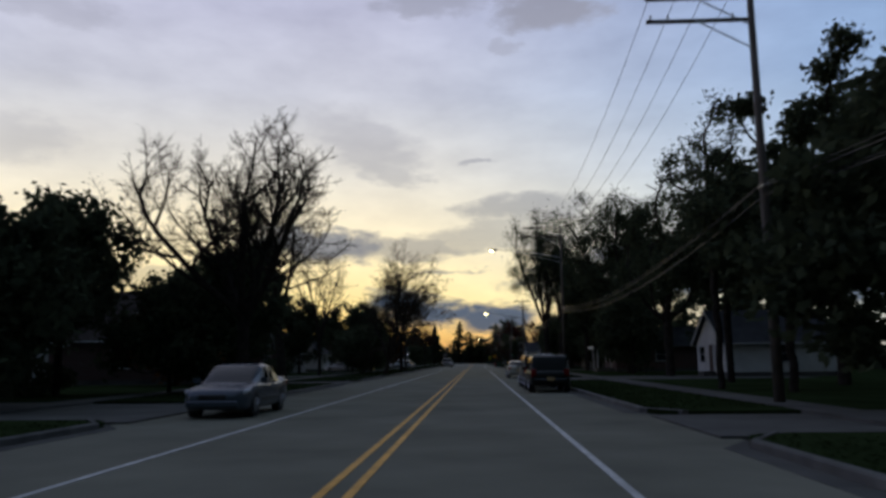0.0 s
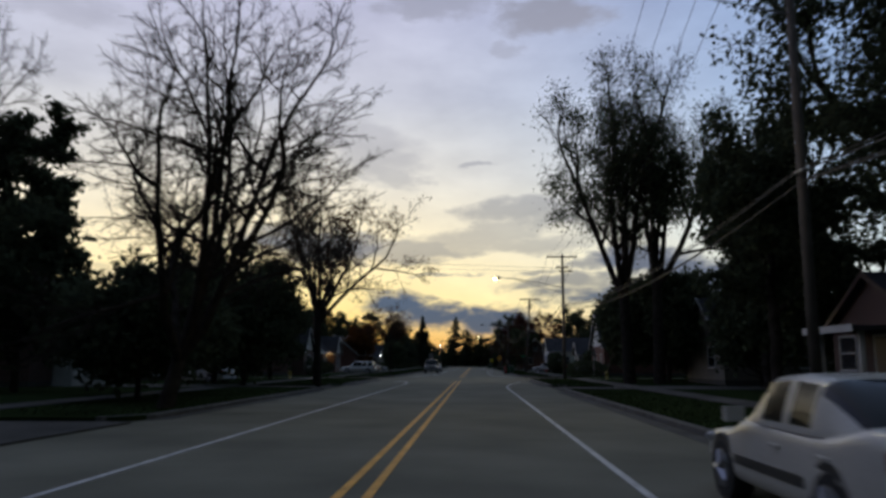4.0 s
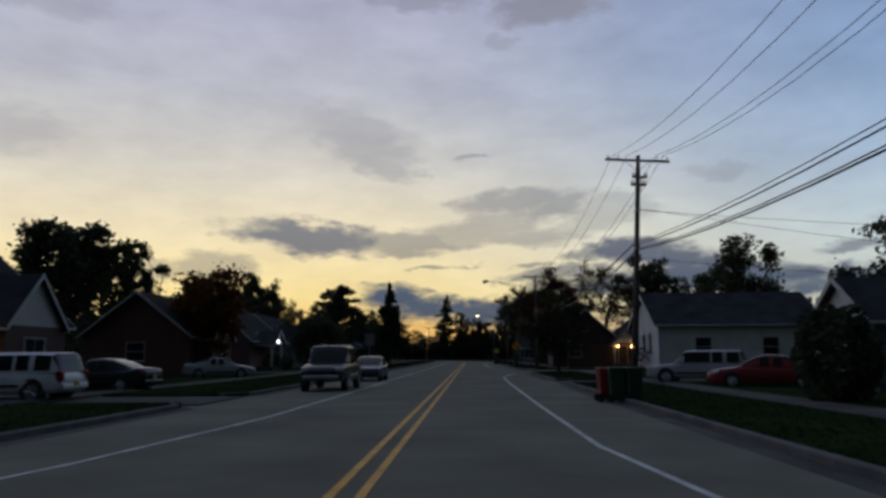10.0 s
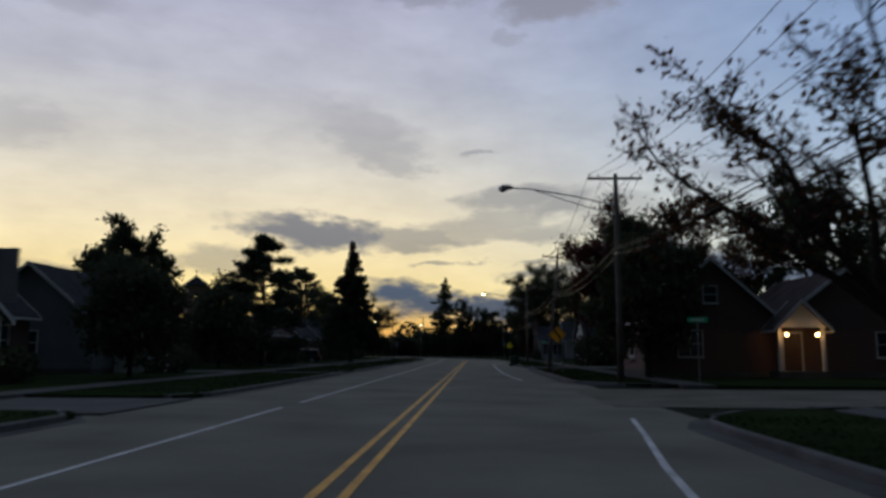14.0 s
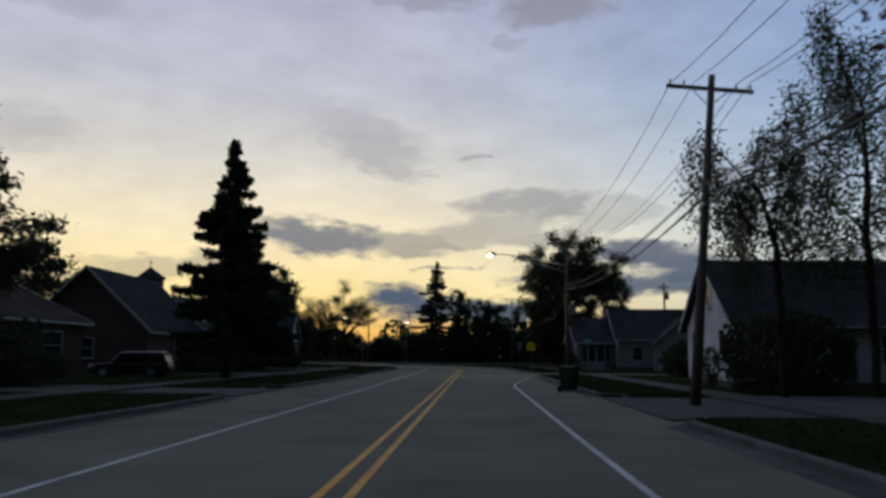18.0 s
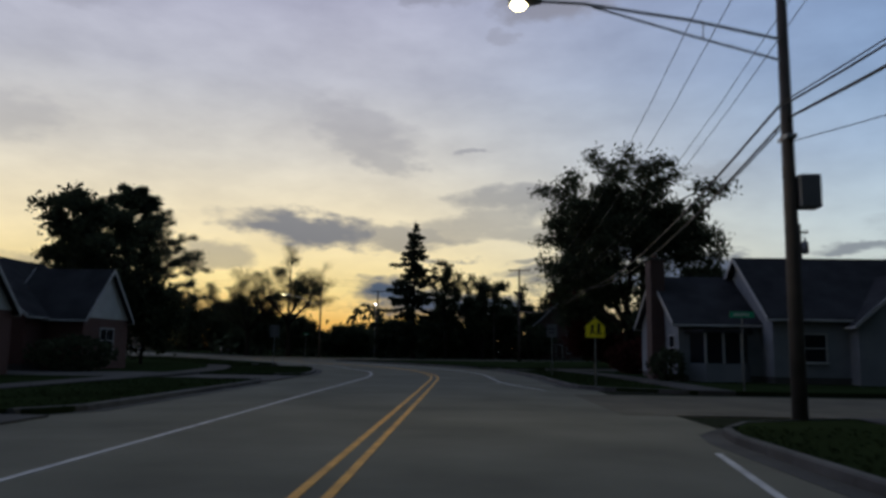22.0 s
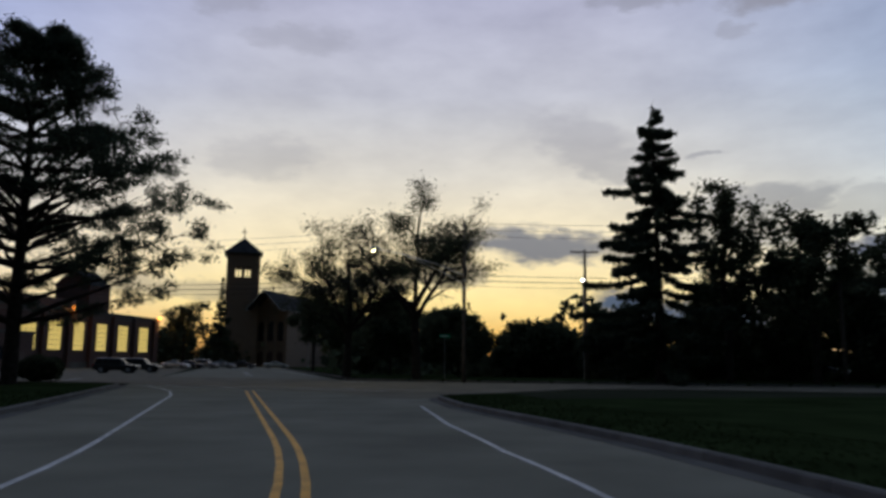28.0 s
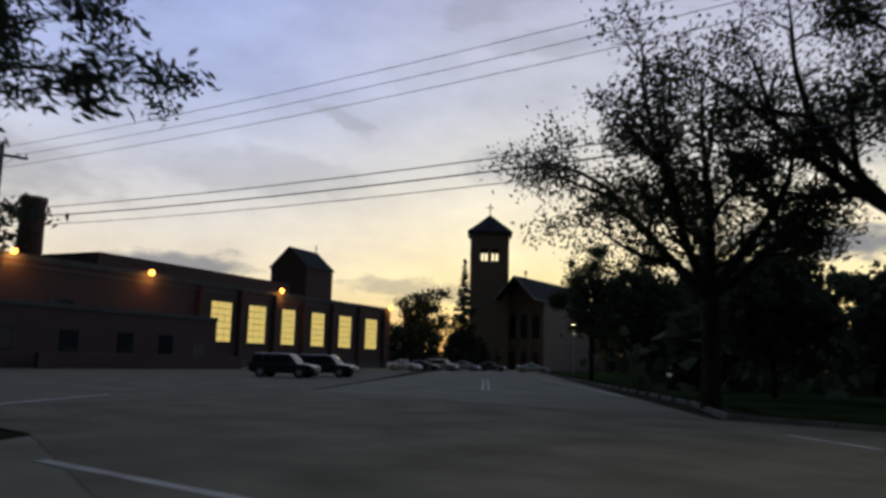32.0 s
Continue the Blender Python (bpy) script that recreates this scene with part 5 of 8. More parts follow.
def hydrant(x, y, label):
    b = thing("fire_hydrant", pose(x, y, 0.1), label, "hydrant")
    part("barrel", tube([(0, 0, 0), (0, 0, 0.06), (0, 0, 0.07), (0, 0, 0.5), (0, 0, 0.52), (0, 0, 0.6), (0, 0, 0.7)], [0.16, 0.16, 0.1, 0.1, 0.14, 0.13, 0.04], 12), HYDRANT_PAINT, b, smooth=True)
    for a in (0, 90, 180):
        u = (math.cos(radians(a)), math.sin(radians(a)))
        part("outlet", tube([(u[0] * 0.08, u[1] * 0.08, 0.4), (u[0] * 0.18, u[1] * 0.18, 0.4)], 0.055, 8), HYDRANT_PAINT, b)
    return b
# ================================================================ ground and road
gm = bmesh.new()
GX = [-2600, -700, -200, -60, 0, 60, 200, 700, 2600]
GY = [-2600, -600, -100, 0, 100, 200, 300, 400, 500, 800, 2600]
gv = [[gm.verts.new((gx, gy, -0.03)) for gx in GX] for gy in GY]
for r, q in zip(gv, gv[1:]):
    for i in range(len(GX) - 1):
        gm.faces.new((r[i], r[i + 1], q[i + 1], q[i]))
tagged(part("ground", gm, EARTH), "dark rough ground reaching to the horizon", "ground", kind="structure")

# carriageway
bm = bmesh.new()
rows = []
for s in steps(-60, 520, 2.0):
    (xa, ya), (xb, yb) = on_road(s, lerp_table([(-60, -7.4), (382, -7.4), (392, -5.5), (520, -5.5)], s)), on_road(s, lerp_table([(-60, 6.6), (358, 6.8), (366, 9.0), (390, 10.0), (520, 10.0)], s))
    rows.append([bm.verts.new(v) for v in ((xa, ya, -0.06), (xa, ya, 0.0), (xb, yb, 0.0), (xb, yb, -0.06))])
for r, q in zip(rows, rows[1:]):
    for i in range(3):
        bm.faces.new((r[i], r[i + 1], q[i + 1], q[i]))
bmesh.ops.recalc_face_normals(bm, faces=bm.faces[:])
road = tagged(part("road", bm, ASPHALT), "worn grey asphalt two-lane residential street", "road", kind="structure")

# side streets, the crossing at the end and the school forecourt
def plate(name, outline, z0, z1, mat, label, cat, bevel=0.0):
    return tagged(part(name, prism(outline, z0, z1, bevel), mat), label, cat, kind="structure")


plate("side_street_1", [(-80, 131), (-8, 131), (-8, 138), (-80, 138)], -0.05, 0.006, SIDE_ASPHALT, "grey asphalt side street crossing the main street", "road")
plate("side_street_2", [(4, 130.5), (80, 130.5), (80, 138), (4, 138)], -0.05, 0.006, SIDE_ASPHALT, "grey asphalt side street crossing the main street", "road")
plate("side_street_3", [(4, 205), (80, 205), (80, 215), (4, 215)], -0.05, 0.006, SIDE_ASPHALT, "grey asphalt side street joining the main street", "road")
plate("side_street_4", [(4, 291.5), (80, 291.5), (80, 300), (4, 300)], -0.05, 0.006, SIDE_ASPHALT, "grey asphalt side street joining the main street", "road")
plate("cross_street", [(-150, 377), (-40, 373), (-19, 366), (-14.5, 377), (-8, 380.5), (6, 382), (120, 390), (120, 400), (6, 392.5), (-24, 388.5), (-60, 391), (-150, 396)], -0.05, 0.009, SIDE_ASPHALT, "wide asphalt cross street at the junction", "road")
plate("junction_corner", [(-20.5, 364.5), (-16.4, 362.6), (-15.5, 364.6), (-15.0, 370), (-12.5, 378), (-15, 378), (-21.5, 372)], -0.05, 0.005, SIDE_ASPHALT, "worn asphalt at the junction corner", "road")
plate("forecourt", [(-150, 391), (-52, 390.5), (-60, 402), (-92, 446), (-150, 520), (-190, 520), (-190, 391)], -0.05, 0.012, SIDE_ASPHALT, "asphalt school forecourt with parked cars", "road")

# painted lines: lists of (s, d)
def paint_line(name, table, width, mat, label):
    return tagged(part(name, ribbon(table, width, 0.002, 0.008, name), mat, road), label)


for off in (-0.05, 0.29):
    for a, b in ((-50, 122.4), (140.0, 372.6)):
        paint_line("centre_line", [(a, off)] + ([(300, off), (345, off - 0.16)] if b > 300 else []) + [(b, off - (0.16 if b > 300 else 0))], 0.115, YELLOW_PAINT, "yellow double centre line")
    paint_line("centre_line", [(413, off + 0.9), (440, off + 0.9)], 0.115, FAINT_PAINT, "faint worn double centre line")
for table in ([(-50, 3.5), (105.5, 3.5), (109, 3.68), (112.5, 4.05), (118.8, 5.1)],
              [(140.4, 5.0), (145, 4.1), (150, 3.6), (160, 3.52), (180, 3.55), (187, 3.62), (190, 3.7), (194, 4.15), (198, 4.75), (201.3, 5.2)],
              [(224, 4.1), (227, 3.9), (231, 3.7), (235.4, 3.58), (245, 3.55), (268, 3.6), (272, 3.8), (278, 4.6), (284.5, 5.5)],
              [(302.4, 4.75), (305.2, 4.0), (309.3, 3.25), (315, 3.15), (323, 3.5), (332, 3.4), (346, 3.55), (351.4, 4.1), (358.9, 5.3)],
              [(410, 7.6), (450, 6.3)]):
    paint_line("edge_line", table, 0.11, WHITE_PAINT, "worn white edge line")
for table in ([(-50, -3.55), (108, -3.45), (113, -3.4), (116.5, -3.65), (119, -4.05), (120.5, -4.6), (121.2, -5.1)],
              [(142, -5.2), (148, -4.2), (156, -3.6), (170, -3.5), (204, -3.5)], [(206, -3.45), (260, -3.35), (300, -3.5), (325, -3.5), (328.7, -3.8), (330, -4.6)],
              [(332.7, -3.75), (343, -3.4), (368, -3.4), (373, -3.8), (376.6, -4.5), (380.6, -5.5)]):
    paint_line("edge_line", table, 0.11, WHITE_PAINT, "worn white edge line")
for xa, ya, xb, yb in ((-36.4, 371.6, -28.0, 372.0), (-27.96, 372.0, -19.6, 371.5), (-36.2, 369.5, -28.0, 369.6), (-27.96, 369.6, -20.2, 369.1), (-51.4, 380.6, -47.8, 375.4), (-30.4, 385.6, -28.2, 383.8)):
    u = Vector((xb - xa, yb - ya)).normalized() * 0.1
    part("crossing_line", prism([(xa + u.y, ya - u.x), (xb + u.y, yb - u.x), (xb - u.y, yb + u.x), (xa - u.y, ya + u.x)], 0.010, 0.014), FAINT_PAINT, road)

# kerbs, verges, pavements and lawns in stretches between driveways and side streets
def band(name, a, b, d0, d1, z0, z1, mat, label, cat, bevel=0.02, round_a=0.0, round_b=0.0, table=None, side=1):
    """A raised strip along the road between two distances from the centre line."""
    bm = bmesh.new()
    rows = []
    ss = set(steps(a, b, 2.5))
    for r, e, sg in ((round_a, a, 1), (round_b, b, -1)):
        if r:
            ss |= {e + sg * r * k / 5 for k in range(1, 6)}
    for s in sorted(ss):
        inset = 0.0
        for r, e in ((round_a, a), (round_b, b)):
            k = abs(s - e)
            if r and k < r:
                inset = r - math.sqrt(max(0, r * r - (r - k) ** 2))
        lo = (lerp_table(table, s) if table else 0) + d0 + side * inset
        hi = (lerp_table(table, s) if table else 0) + d1
        (xa, ya), (xb, yb) = on_road(s, lo), on_road(s, hi)
        rows.append([bm.verts.new(v) for v in ((xa, ya, z0), (xa, ya, z1), (xb, yb, z1), (xb, yb, z0))])
    for r, q in zip(rows, rows[1:]):
        for i in range(3):
            bm.faces.new((r[i], r[i + 1], q[i + 1], q[i]))
    bm.faces.new(rows[0])
    bm.faces.new(rows[-1])
    bmesh.ops.remove_doubles(bm, verts=bm.verts[:], dist=0.0005)
    bmesh.ops.recalc_face_normals(bm, faces=bm.faces[:])
    return tagged(part(name, bm, mat), label, cat, kind="structure")


def kerb_run(a, b, table, side, ra, rb):
    """Kerb stones of about two and a half metres each, the joints left open."""
    k = tagged(new("kerb"), "grey concrete kerb along the street", "kerb", kind="structure")
    n = max(1, int((b - a) / 2.6))
    for i in range(n):
        s0, s1 = a + (b - a) * i / n + 0.012, a + (b - a) * (i + 1) / n - 0.012
        bm = bmesh.new()
        rows = []
        for s in (s0, (s0 + s1) / 2, s1):
            inset = 0.0
            for r, e in ((ra, a), (rb, b)):
                q = abs(s - e)
                if r and q < r:
                    inset = r - math.sqrt(max(0, r * r - (r - q) ** 2))
            d = lerp_table(table, s) + side * inset
            h = 0.15
            ring = [(d, -0.03), (d + side * 0.01, h - 0.03), (d + side * 0.04, h), (d + side * 0.16, h), (d + side * 0.16, -0.03)]
            rows.append([bm.verts.new((*on_road(s, dd), z)) for dd, z in ring])
        for r, q in zip(rows, rows[1:]):
            for j in range(4):
                bm.faces.new((r[j], r[j + 1], q[j + 1], q[j]))
        bm.faces.new(rows[0])
        bm.faces.new(rows[-1])
        bmesh.ops.recalc_face_normals(bm, faces=bm.faces[:])
        part("kerb_stone", bm, KERB, k)
        # gutter slab in front of the kerb
        g = bmesh.new()
        rows = []
        for s in (s0, (s0 + s1) / 2, s1):
            inset = 0.0
            for r, e in ((ra, a), (rb, b)):
                q = abs(s - e)
                if r and q < r:
                    inset = r - math.sqrt(max(0, r * r - (r - q) ** 2))
            d = lerp_table(table, s) + side * inset
            rows.append([g.verts.new((*on_road(s, dd), z)) for dd, z in ((d - side * 0.42, -0.02), (d - side * 0.42, 0.007), (d - side * 0.003, 0.004), (d - side * 0.003, -0.02))])
        for r, q in zip(rows, rows[1:]):
            for j in range(3):
                g.faces.new((r[j], r[j + 1], q[j + 1], q[j]))
        bmesh.ops.recalc_face_normals(g, faces=g.faces[:])
        part("gutter_slab", g, CONCRETE, k)


RIGHT = [(-60, 14.5, 0, 1.0), (20.5, 52, 1.0, 1.0), (62, 100, 1.0, 1.0), (106, 129, 1.0, 5.0), (139.5, 176.5, 5.0, 1.0), (181, 203.5, 1.0, 5.0), (216.5, 248, 5.0, 1.0), (258, 289.8, 1.0, 4.0), (301.5, 326, 4.0, 1.0), (331, 366, 2.0, 3.0)]
LEFT = [(-60, 19, 0, 1.0), (28, 50, 1.0, 1.0), (57, 71, 1.0, 1.0), (77, 101, 1.0, 1.0), (107, 129.5, 1.0, 4.0), (139.5, 160.5, 4.0, 1.0), (165.5, 201, 1.0, 1.0), (207, 232, 1.0, 1.0), (237, 257, 1.0, 1.0), (263.5, 284, 1.0, 1.0), (288.5, 306, 1.0, 1.0), (313, 334, 1.5, 3.0), (342, 384, 3.0, 4.0)]
for a, b, ra, rb in RIGHT:
    kerb_run(a, b, KERB_R, 1, ra, rb)
    band("verge", a, b, 0.163, 3.9, -0.02, 0.13, GRASS, "mown grass verge beside the kerb", "grass", round_a=ra, round_b=rb, table=KERB_R)
for a, b, ra, rb in LEFT:
    kerb_run(a, b, KERB_L, -1, ra, rb)
    band("verge", a, b, -0.163, -5.4, -0.02, 0.13, GRASS, "mown grass verge beside the kerb", "grass", round_a=ra, round_b=rb, table=KERB_L, side=-1)


def pavement_run(a, b, table, d0, d1):
    """Concrete pavement flags, one and a half metres long, with open joints."""
    k = tagged(new("pavement"), "pale concrete pavement of square flags", "pavement", kind="structure")
    n = max(1, int((b - a) / 1.6))
    for i in range(n):
        s0, s1 = a + (b - a) * i / n + 0.012, a + (b - a) * (i + 1) / n - 0.012
        bm = bmesh.new()
        lift = random.uniform(-0.006, 0.006)
        q = [on_road(s0, lerp_table(table, s0) + d0), on_road(s0, lerp_table(table, s0) + d1), on_road(s1, lerp_table(table, s1) + d1), on_road(s1, lerp_table(table, s1) + d0)]
        lo = [bm.verts.new((*p, -0.02)) for p in q]
        hi = [bm.verts.new((*p, 0.135 + lift)) for p in q]
        bm.faces.new(hi)
        for j in range(4):
            bm.faces.new((lo[j], lo[(j + 1) % 4], hi[(j + 1) % 4], hi[j]))
        bmesh.ops.recalc_face_normals(bm, faces=bm.faces[:])
        part("flag", bm, CONCRETE, k)


for a, b in ((-20, 129.5), (139, 204), (216, 290), (301.5, 326)):
    pavement_run(a, b, [(-60, 6.3), (340, 6.3)], 3.95, 5.4)
for a, b in ((-20, 130), (139, 250), (250, 336)):
    pavement_run(a, b, [(-60, -7.1), (340, -7.1)], -5.45, -6.9)
for a, b in ((-60, 129.5), (139, 204), (216, 290), (301.5, 326)):
    band("lawn", a, b, 11.75, 60, -0.02, 0.12, GRASS, "dark mown front lawns", "grass")
band("lawn", 331, 361, 0.163 + 3.9, 55, -0.02, 0.125, GRASS, "broad mown lawn at the bend", "grass", table=KERB_R)
for a, b in ((-60, 130), (139, 308)):
    band("lawn", a, b, -14.05, -70, -0.02, 0.12, GRASS, "dark mown front lawns", "grass", side=-1)
band("lawn", 313, 375, -14.1, -32, -0.02, 0.12, GRASS, "dark mown front lawns", "grass", side=-1)
plate("lawn", [(-31.5, 390.5), (-27.5, 389.6), (6, 394), (60, 400), (60, 520), (-80, 520), (-86, 470), (-36, 398)], -0.02, 0.12, GRASS, "dark mown lawn beyond the junction", "grass")
for pts in ([(-33, 389.8), (-27, 388.6), (6, 392.8), (60, 399)], [(-33, 389.8), (-37, 397.5), (-87, 469)]):
    k = tagged(new("kerb"), "grey concrete kerb along the street", "kerb", kind="structure")
    for a, b in zip(pts, pts[1:]):
        a, b = Vector(a), Vector(b)
        n = max(1, int((b - a).length / 2.6))
        for i in range(n):
            p, q = a.lerp(b, i / n + 0.004), a.lerp(b, (i + 1) / n - 0.004)
            u = (q - p).normalized() * 0.08
            part("kerb_stone", prism([(p.x + u.y, p.y - u.x), (q.x + u.y, q.y - u.x), (q.x - u.y, q.y + u.x), (p.x - u.y, p.y + u.x)], -0.03, 0.15, 0.02), KERB, k)

# driveways
for side, a, b in ((1, 14.7, 20.3), (1, 52.2, 61.8), (1, 100.2, 105.8), (1, 176.7, 180.8), (1, 248.2, 257.8), (1, 326.2, 330.8), (-1, 19.2, 27.8), (-1, 50.2, 56.8), (-1, 71.2, 76.8), (-1, 101.2, 106.8), (-1, 160.7, 165.3), (-1, 201.2, 206.8), (-1, 232.2, 236.8), (-1, 257.2, 263.3), (-1, 284.2, 288.3), (-1, 306.2, 312.8)):
    t = KERB_R if side > 0 else KERB_L
    band("driveway", a, b, side * 0.0, side * (3.94 if side > 0 else 5.44), -0.02, 0.05, CONCRETE, "concrete driveway crossing the verge", "driveway", table=t, side=side)
    lo = 11.71 if side > 0 else -14.02
    band("driveway", a, b, lo, lo + side * 13, -0.02, 0.128, CONCRETE, "concrete driveway up to a house", "driveway", side=side)
# ================================================================ the places along the street
# --- poles and cables
POLES = [
    (9.5, 24.0, 13.7, "tall weathered timber utility pole with two one-sided crossarms", dict(arm=[(13.4, -3.4, 0.15), (12.6, -3.4, 0.15)], low=(6.9,))),
    (9.3, 79.2, 15.5, "tall timber pole with one-sided crossarms and a lit street lamp", dict(arm=[(15.3, -3.95, 0.15), (14.4, -3.95, 0.15)], lamp=(-7.3, 13.0, True), low=(6.9,))),
    (8.15, 127.6, 11.5, "timber utility pole with crossarm and a lit street lamp", dict(arm=[(11.25, -1.4, 1.4), (10.25, -0.55, 0.55), (9.9, -0.3, 0.9)], lamp=(-6.2, 9.3, True), low=(6.7,))),
    (7.85, 174.4, 11.4, "timber utility pole with crossarm and short side brackets", dict(arm=[(11.2, -1.6, 1.6), (10.35, -0.25, 0.5), (9.95, -0.3, 0.45)], low=(6.7, 8.6), lean=3.2)),
    (7.15, 220.9, 10.3, "timber utility pole with crossarm and an unlit street lamp", dict(arm=[(10.1, -1.35, 1.35)], lamp=(-5.6, 9.6, False), low=(6.3,))),
    (6.85, 253.6, 10.6, "weathered timber utility pole with a braced crossarm", dict(arm=[(10.2, -1.4, 1.4)], low=(6.3,), lean=5.2)),
    (7.3, 289.3, 10.6, "timber utility pole with crossarm, cabinet and lit street lamp", dict(arm=[(10.35, -1.5, 1.5)], lamp=(-6.0, 9.5, True), low=(6.3,), box_at=4.7)),
    (6.9, 369.7, 12.0, "timber utility pole with crossarm beyond the bend", dict(arm=[(11.8, -1.5, 1.5, -20)])),
    (4.6, 396.0, 12.8, "timber utility pole with two short arms behind trees", dict(arm=[(11.6, -0.8, 0.8, -20), (10.4, -0.8, 0.8, -20)])),
    (-22.0, 387.2, 12.2, "timber utility pole with double crossarm at the junction", dict(arm=[(10.4, -1.55, 1.55, -50), (10.15, -1.55, 1.55, -50)], low=(7.0, 7.6))),
    (-14.6, 398.1, 11.2, "timber utility pole with crossarm beyond the junction", dict(arm=[(11.0, -1.2, 1.2, 20)])),
    (-64.5, 381.2, 11.4, "timber utility pole beside the school forecourt", dict(arm=[(10.8, -1.2, 1.2, 80)], low=(7.0,))),
    (24.4, 328.0, 11.0, "timber utility pole with transformer behind the houses", dict(arm=[(10.4, -0.7, 0.7)], can=8.8)),
    (-27.0, 135.0, 14.2, "timber utility pole far behind the houses", dict(arm=[(13.9, -1.0, 1.0)])),
]
for px, py, ph, lab, kw in POLES:
    utility_pole(px, py, ph, lab, **kw)
line = POLES[:7]
arm_z = [13.6, 15.5, 11.45, 11.4, 10.3, 10.35, 10.55, 12.0]
for n, off in enumerate((-1.3, -0.55, 0.9, 1.3)):
    pts = []
    for (px, py, ph, _, kw), z in zip(line, arm_z):
        one_sided = kw["arm"][0][2] < 0.5
        top = px + ph * math.tan(radians(kw.get("lean", 0.0)))
        pts.append((top + (-3.2 + n * 0.9 if one_sided else off), py + 0.16, z + 0.02))
    pts = [(pts[0][0], -40, pts[0][2])] + pts + [(6.9 + off, 369.7, 12.0)]
    cable(pts, 2.1, 0.012, "thin black power line between the pole tops")
for n, (dx, z, r) in enumerate(((-0.12, 6.95, 0.016), (-0.2, 6.82, 0.024), (0.2, 6.72, 0.02), (0.0, 6.6, 0.03))):
    pts = [(9.3 + dx, -40, z)]
    pts += [(px + dx + 6.5 * math.tan(radians(kw.get("lean", 0.0))), py, z + drop) for (px, py, _, _, kw), drop in zip(line, (0.0, 0.0, -0.1, 0.0, -0.35, 0.0, 0.15))] + [(9.5 + dx, 330, 6.3), (6.9 + dx, 369.7, 6.6)]
    cable(pts, 0.9 + 0.06 * n, r, "thick black telephone cable slung between the poles")
for px, py, pz in ((7.6, 244.5, 6.2), (7.2, 282.5, 6.3), (8.2, 125.4, 6.6)):
    t = tagged(part("splice_case", tube([(px, py - 0.35, pz), (px, py - 0.28, pz - 0.02), (px, py + 0.28, pz), (px, py + 0.35, pz)], [0.03, 0.1, 0.1, 0.03], 8), CABLE), "black cable splice case hanging on the telephone cable", "cable")
for a, b, sag in (((8.35, 174.4, 8.6), (24, 170, 6.6), 0.3), ((8.35, 174.4, 8.7), (26, 176, 6.4), 0.3), ((8.25, 174.4, 6.2), (24, 178, 5.4), 0.2), ((8.15, 127.6, 7.0), (24, 124, 5.2), 0.5), ((8.15, 127.6, 10.2), (-27, 135.0, 13.6), 0.6), ((8.15, 127.6, 9.9), (-27, 135.0, 12.8), 0.6), ((7.3, 289.3, 6.2), (14, 268, 5.2), 0.3), ((7.15, 220.9, 7.2), (14, 230, 5.4), 0.3)):
    cable([a, b], sag, 0.012, "thin service cable running to a house")
for n, (dz, r) in enumerate(((12.0, 0.012), (11.5, 0.012), (11.0, 0.012), (8.0, 0.02), (7.6, 0.025), (7.2, 0.015))):
    z = dz
    cable([(-140, 374, z - 1.0), (-64.5, 381.2, z - 0.9 if n < 3 else z), (-22.0, 387.2, z), (6.0, 396.0, z + 0.2), (60, 402, z)], 0.5, r, "black line crossing over the junction")

# --- lamp on a long arm over the junction
JL = thing("street_lamp", pose(-22.0, 387.2, 0.0, 0, 0, -114.0), "lit street lamp on a long arm over the junction", "lamp")
part("arm", tube([(0.15, 0, 8.0), (3.0, 0, 8.55), (6.4, 0, 8.9), (8.6, 0, 9.0)], 0.04, 8), STEEL, JL)
part("arm_brace", tube([(0.15, 0, 7.4), (3.0, 0, 8.2), (6.0, 0, 8.8)], 0.028, 6), STEEL, JL)
jh = part("lamp_head", tube([(8.4, 0, 9.0), (8.8, 0, 9.04), (9.15, 0, 9.02), (9.45, 0, 8.97)], [0.06, 0.13, 0.15, 0.05], 10), SIGN_BACK, JL, smooth=True)
bm = bmesh.new()
bmesh.ops.create_icosphere(bm, subdivisions=2, radius=0.11)
bmesh.ops.translate(bm, vec=(9.1, 0, 8.9), verts=bm.verts[:])
part("lamp_bowl", bm, LAMP_STREET, jh, smooth=True)
li = new("street_lamp_light", bpy.data.lights.new("street_lamp_light", "SPOT"))
li.data.energy, li.data.color, li.data.shadow_soft_size = 320, (1.0, 0.84, 0.5), 0.15
li.data.spot_size, li.data.spot_blend = radians(150), 0.6
li.parent, li.location = JL, (9.1, 0, 8.7)

# --- signs
arrow = [[(0.14, -0.36), (0.27, -0.3), (0.22, -0.1), (0.1, -0.14)], [(0.1, -0.14), (0.22, -0.1), (-0.02, 0.1), (-0.1, 0.02)],
         [(-0.1, 0.02), (-0.02, 0.1), (-0.07, 0.24), (-0.18, 0.2)], [(-0.3, 0.12), (0.04, 0.28), (-0.2, 0.4)]]
arrow = [[(u, w + 2.55) for u, w in poly] for poly in arrow]
post_sign(5.8, 236.4, 0, "orange diamond bend warning sign on two steel posts", 3.1, [("diamond", 0.62, 0.62, 2.55, SIGN_ORANGE, [("arrow", arrow, SIGN_BLACK)])], legs=(-0.32, 0.32))
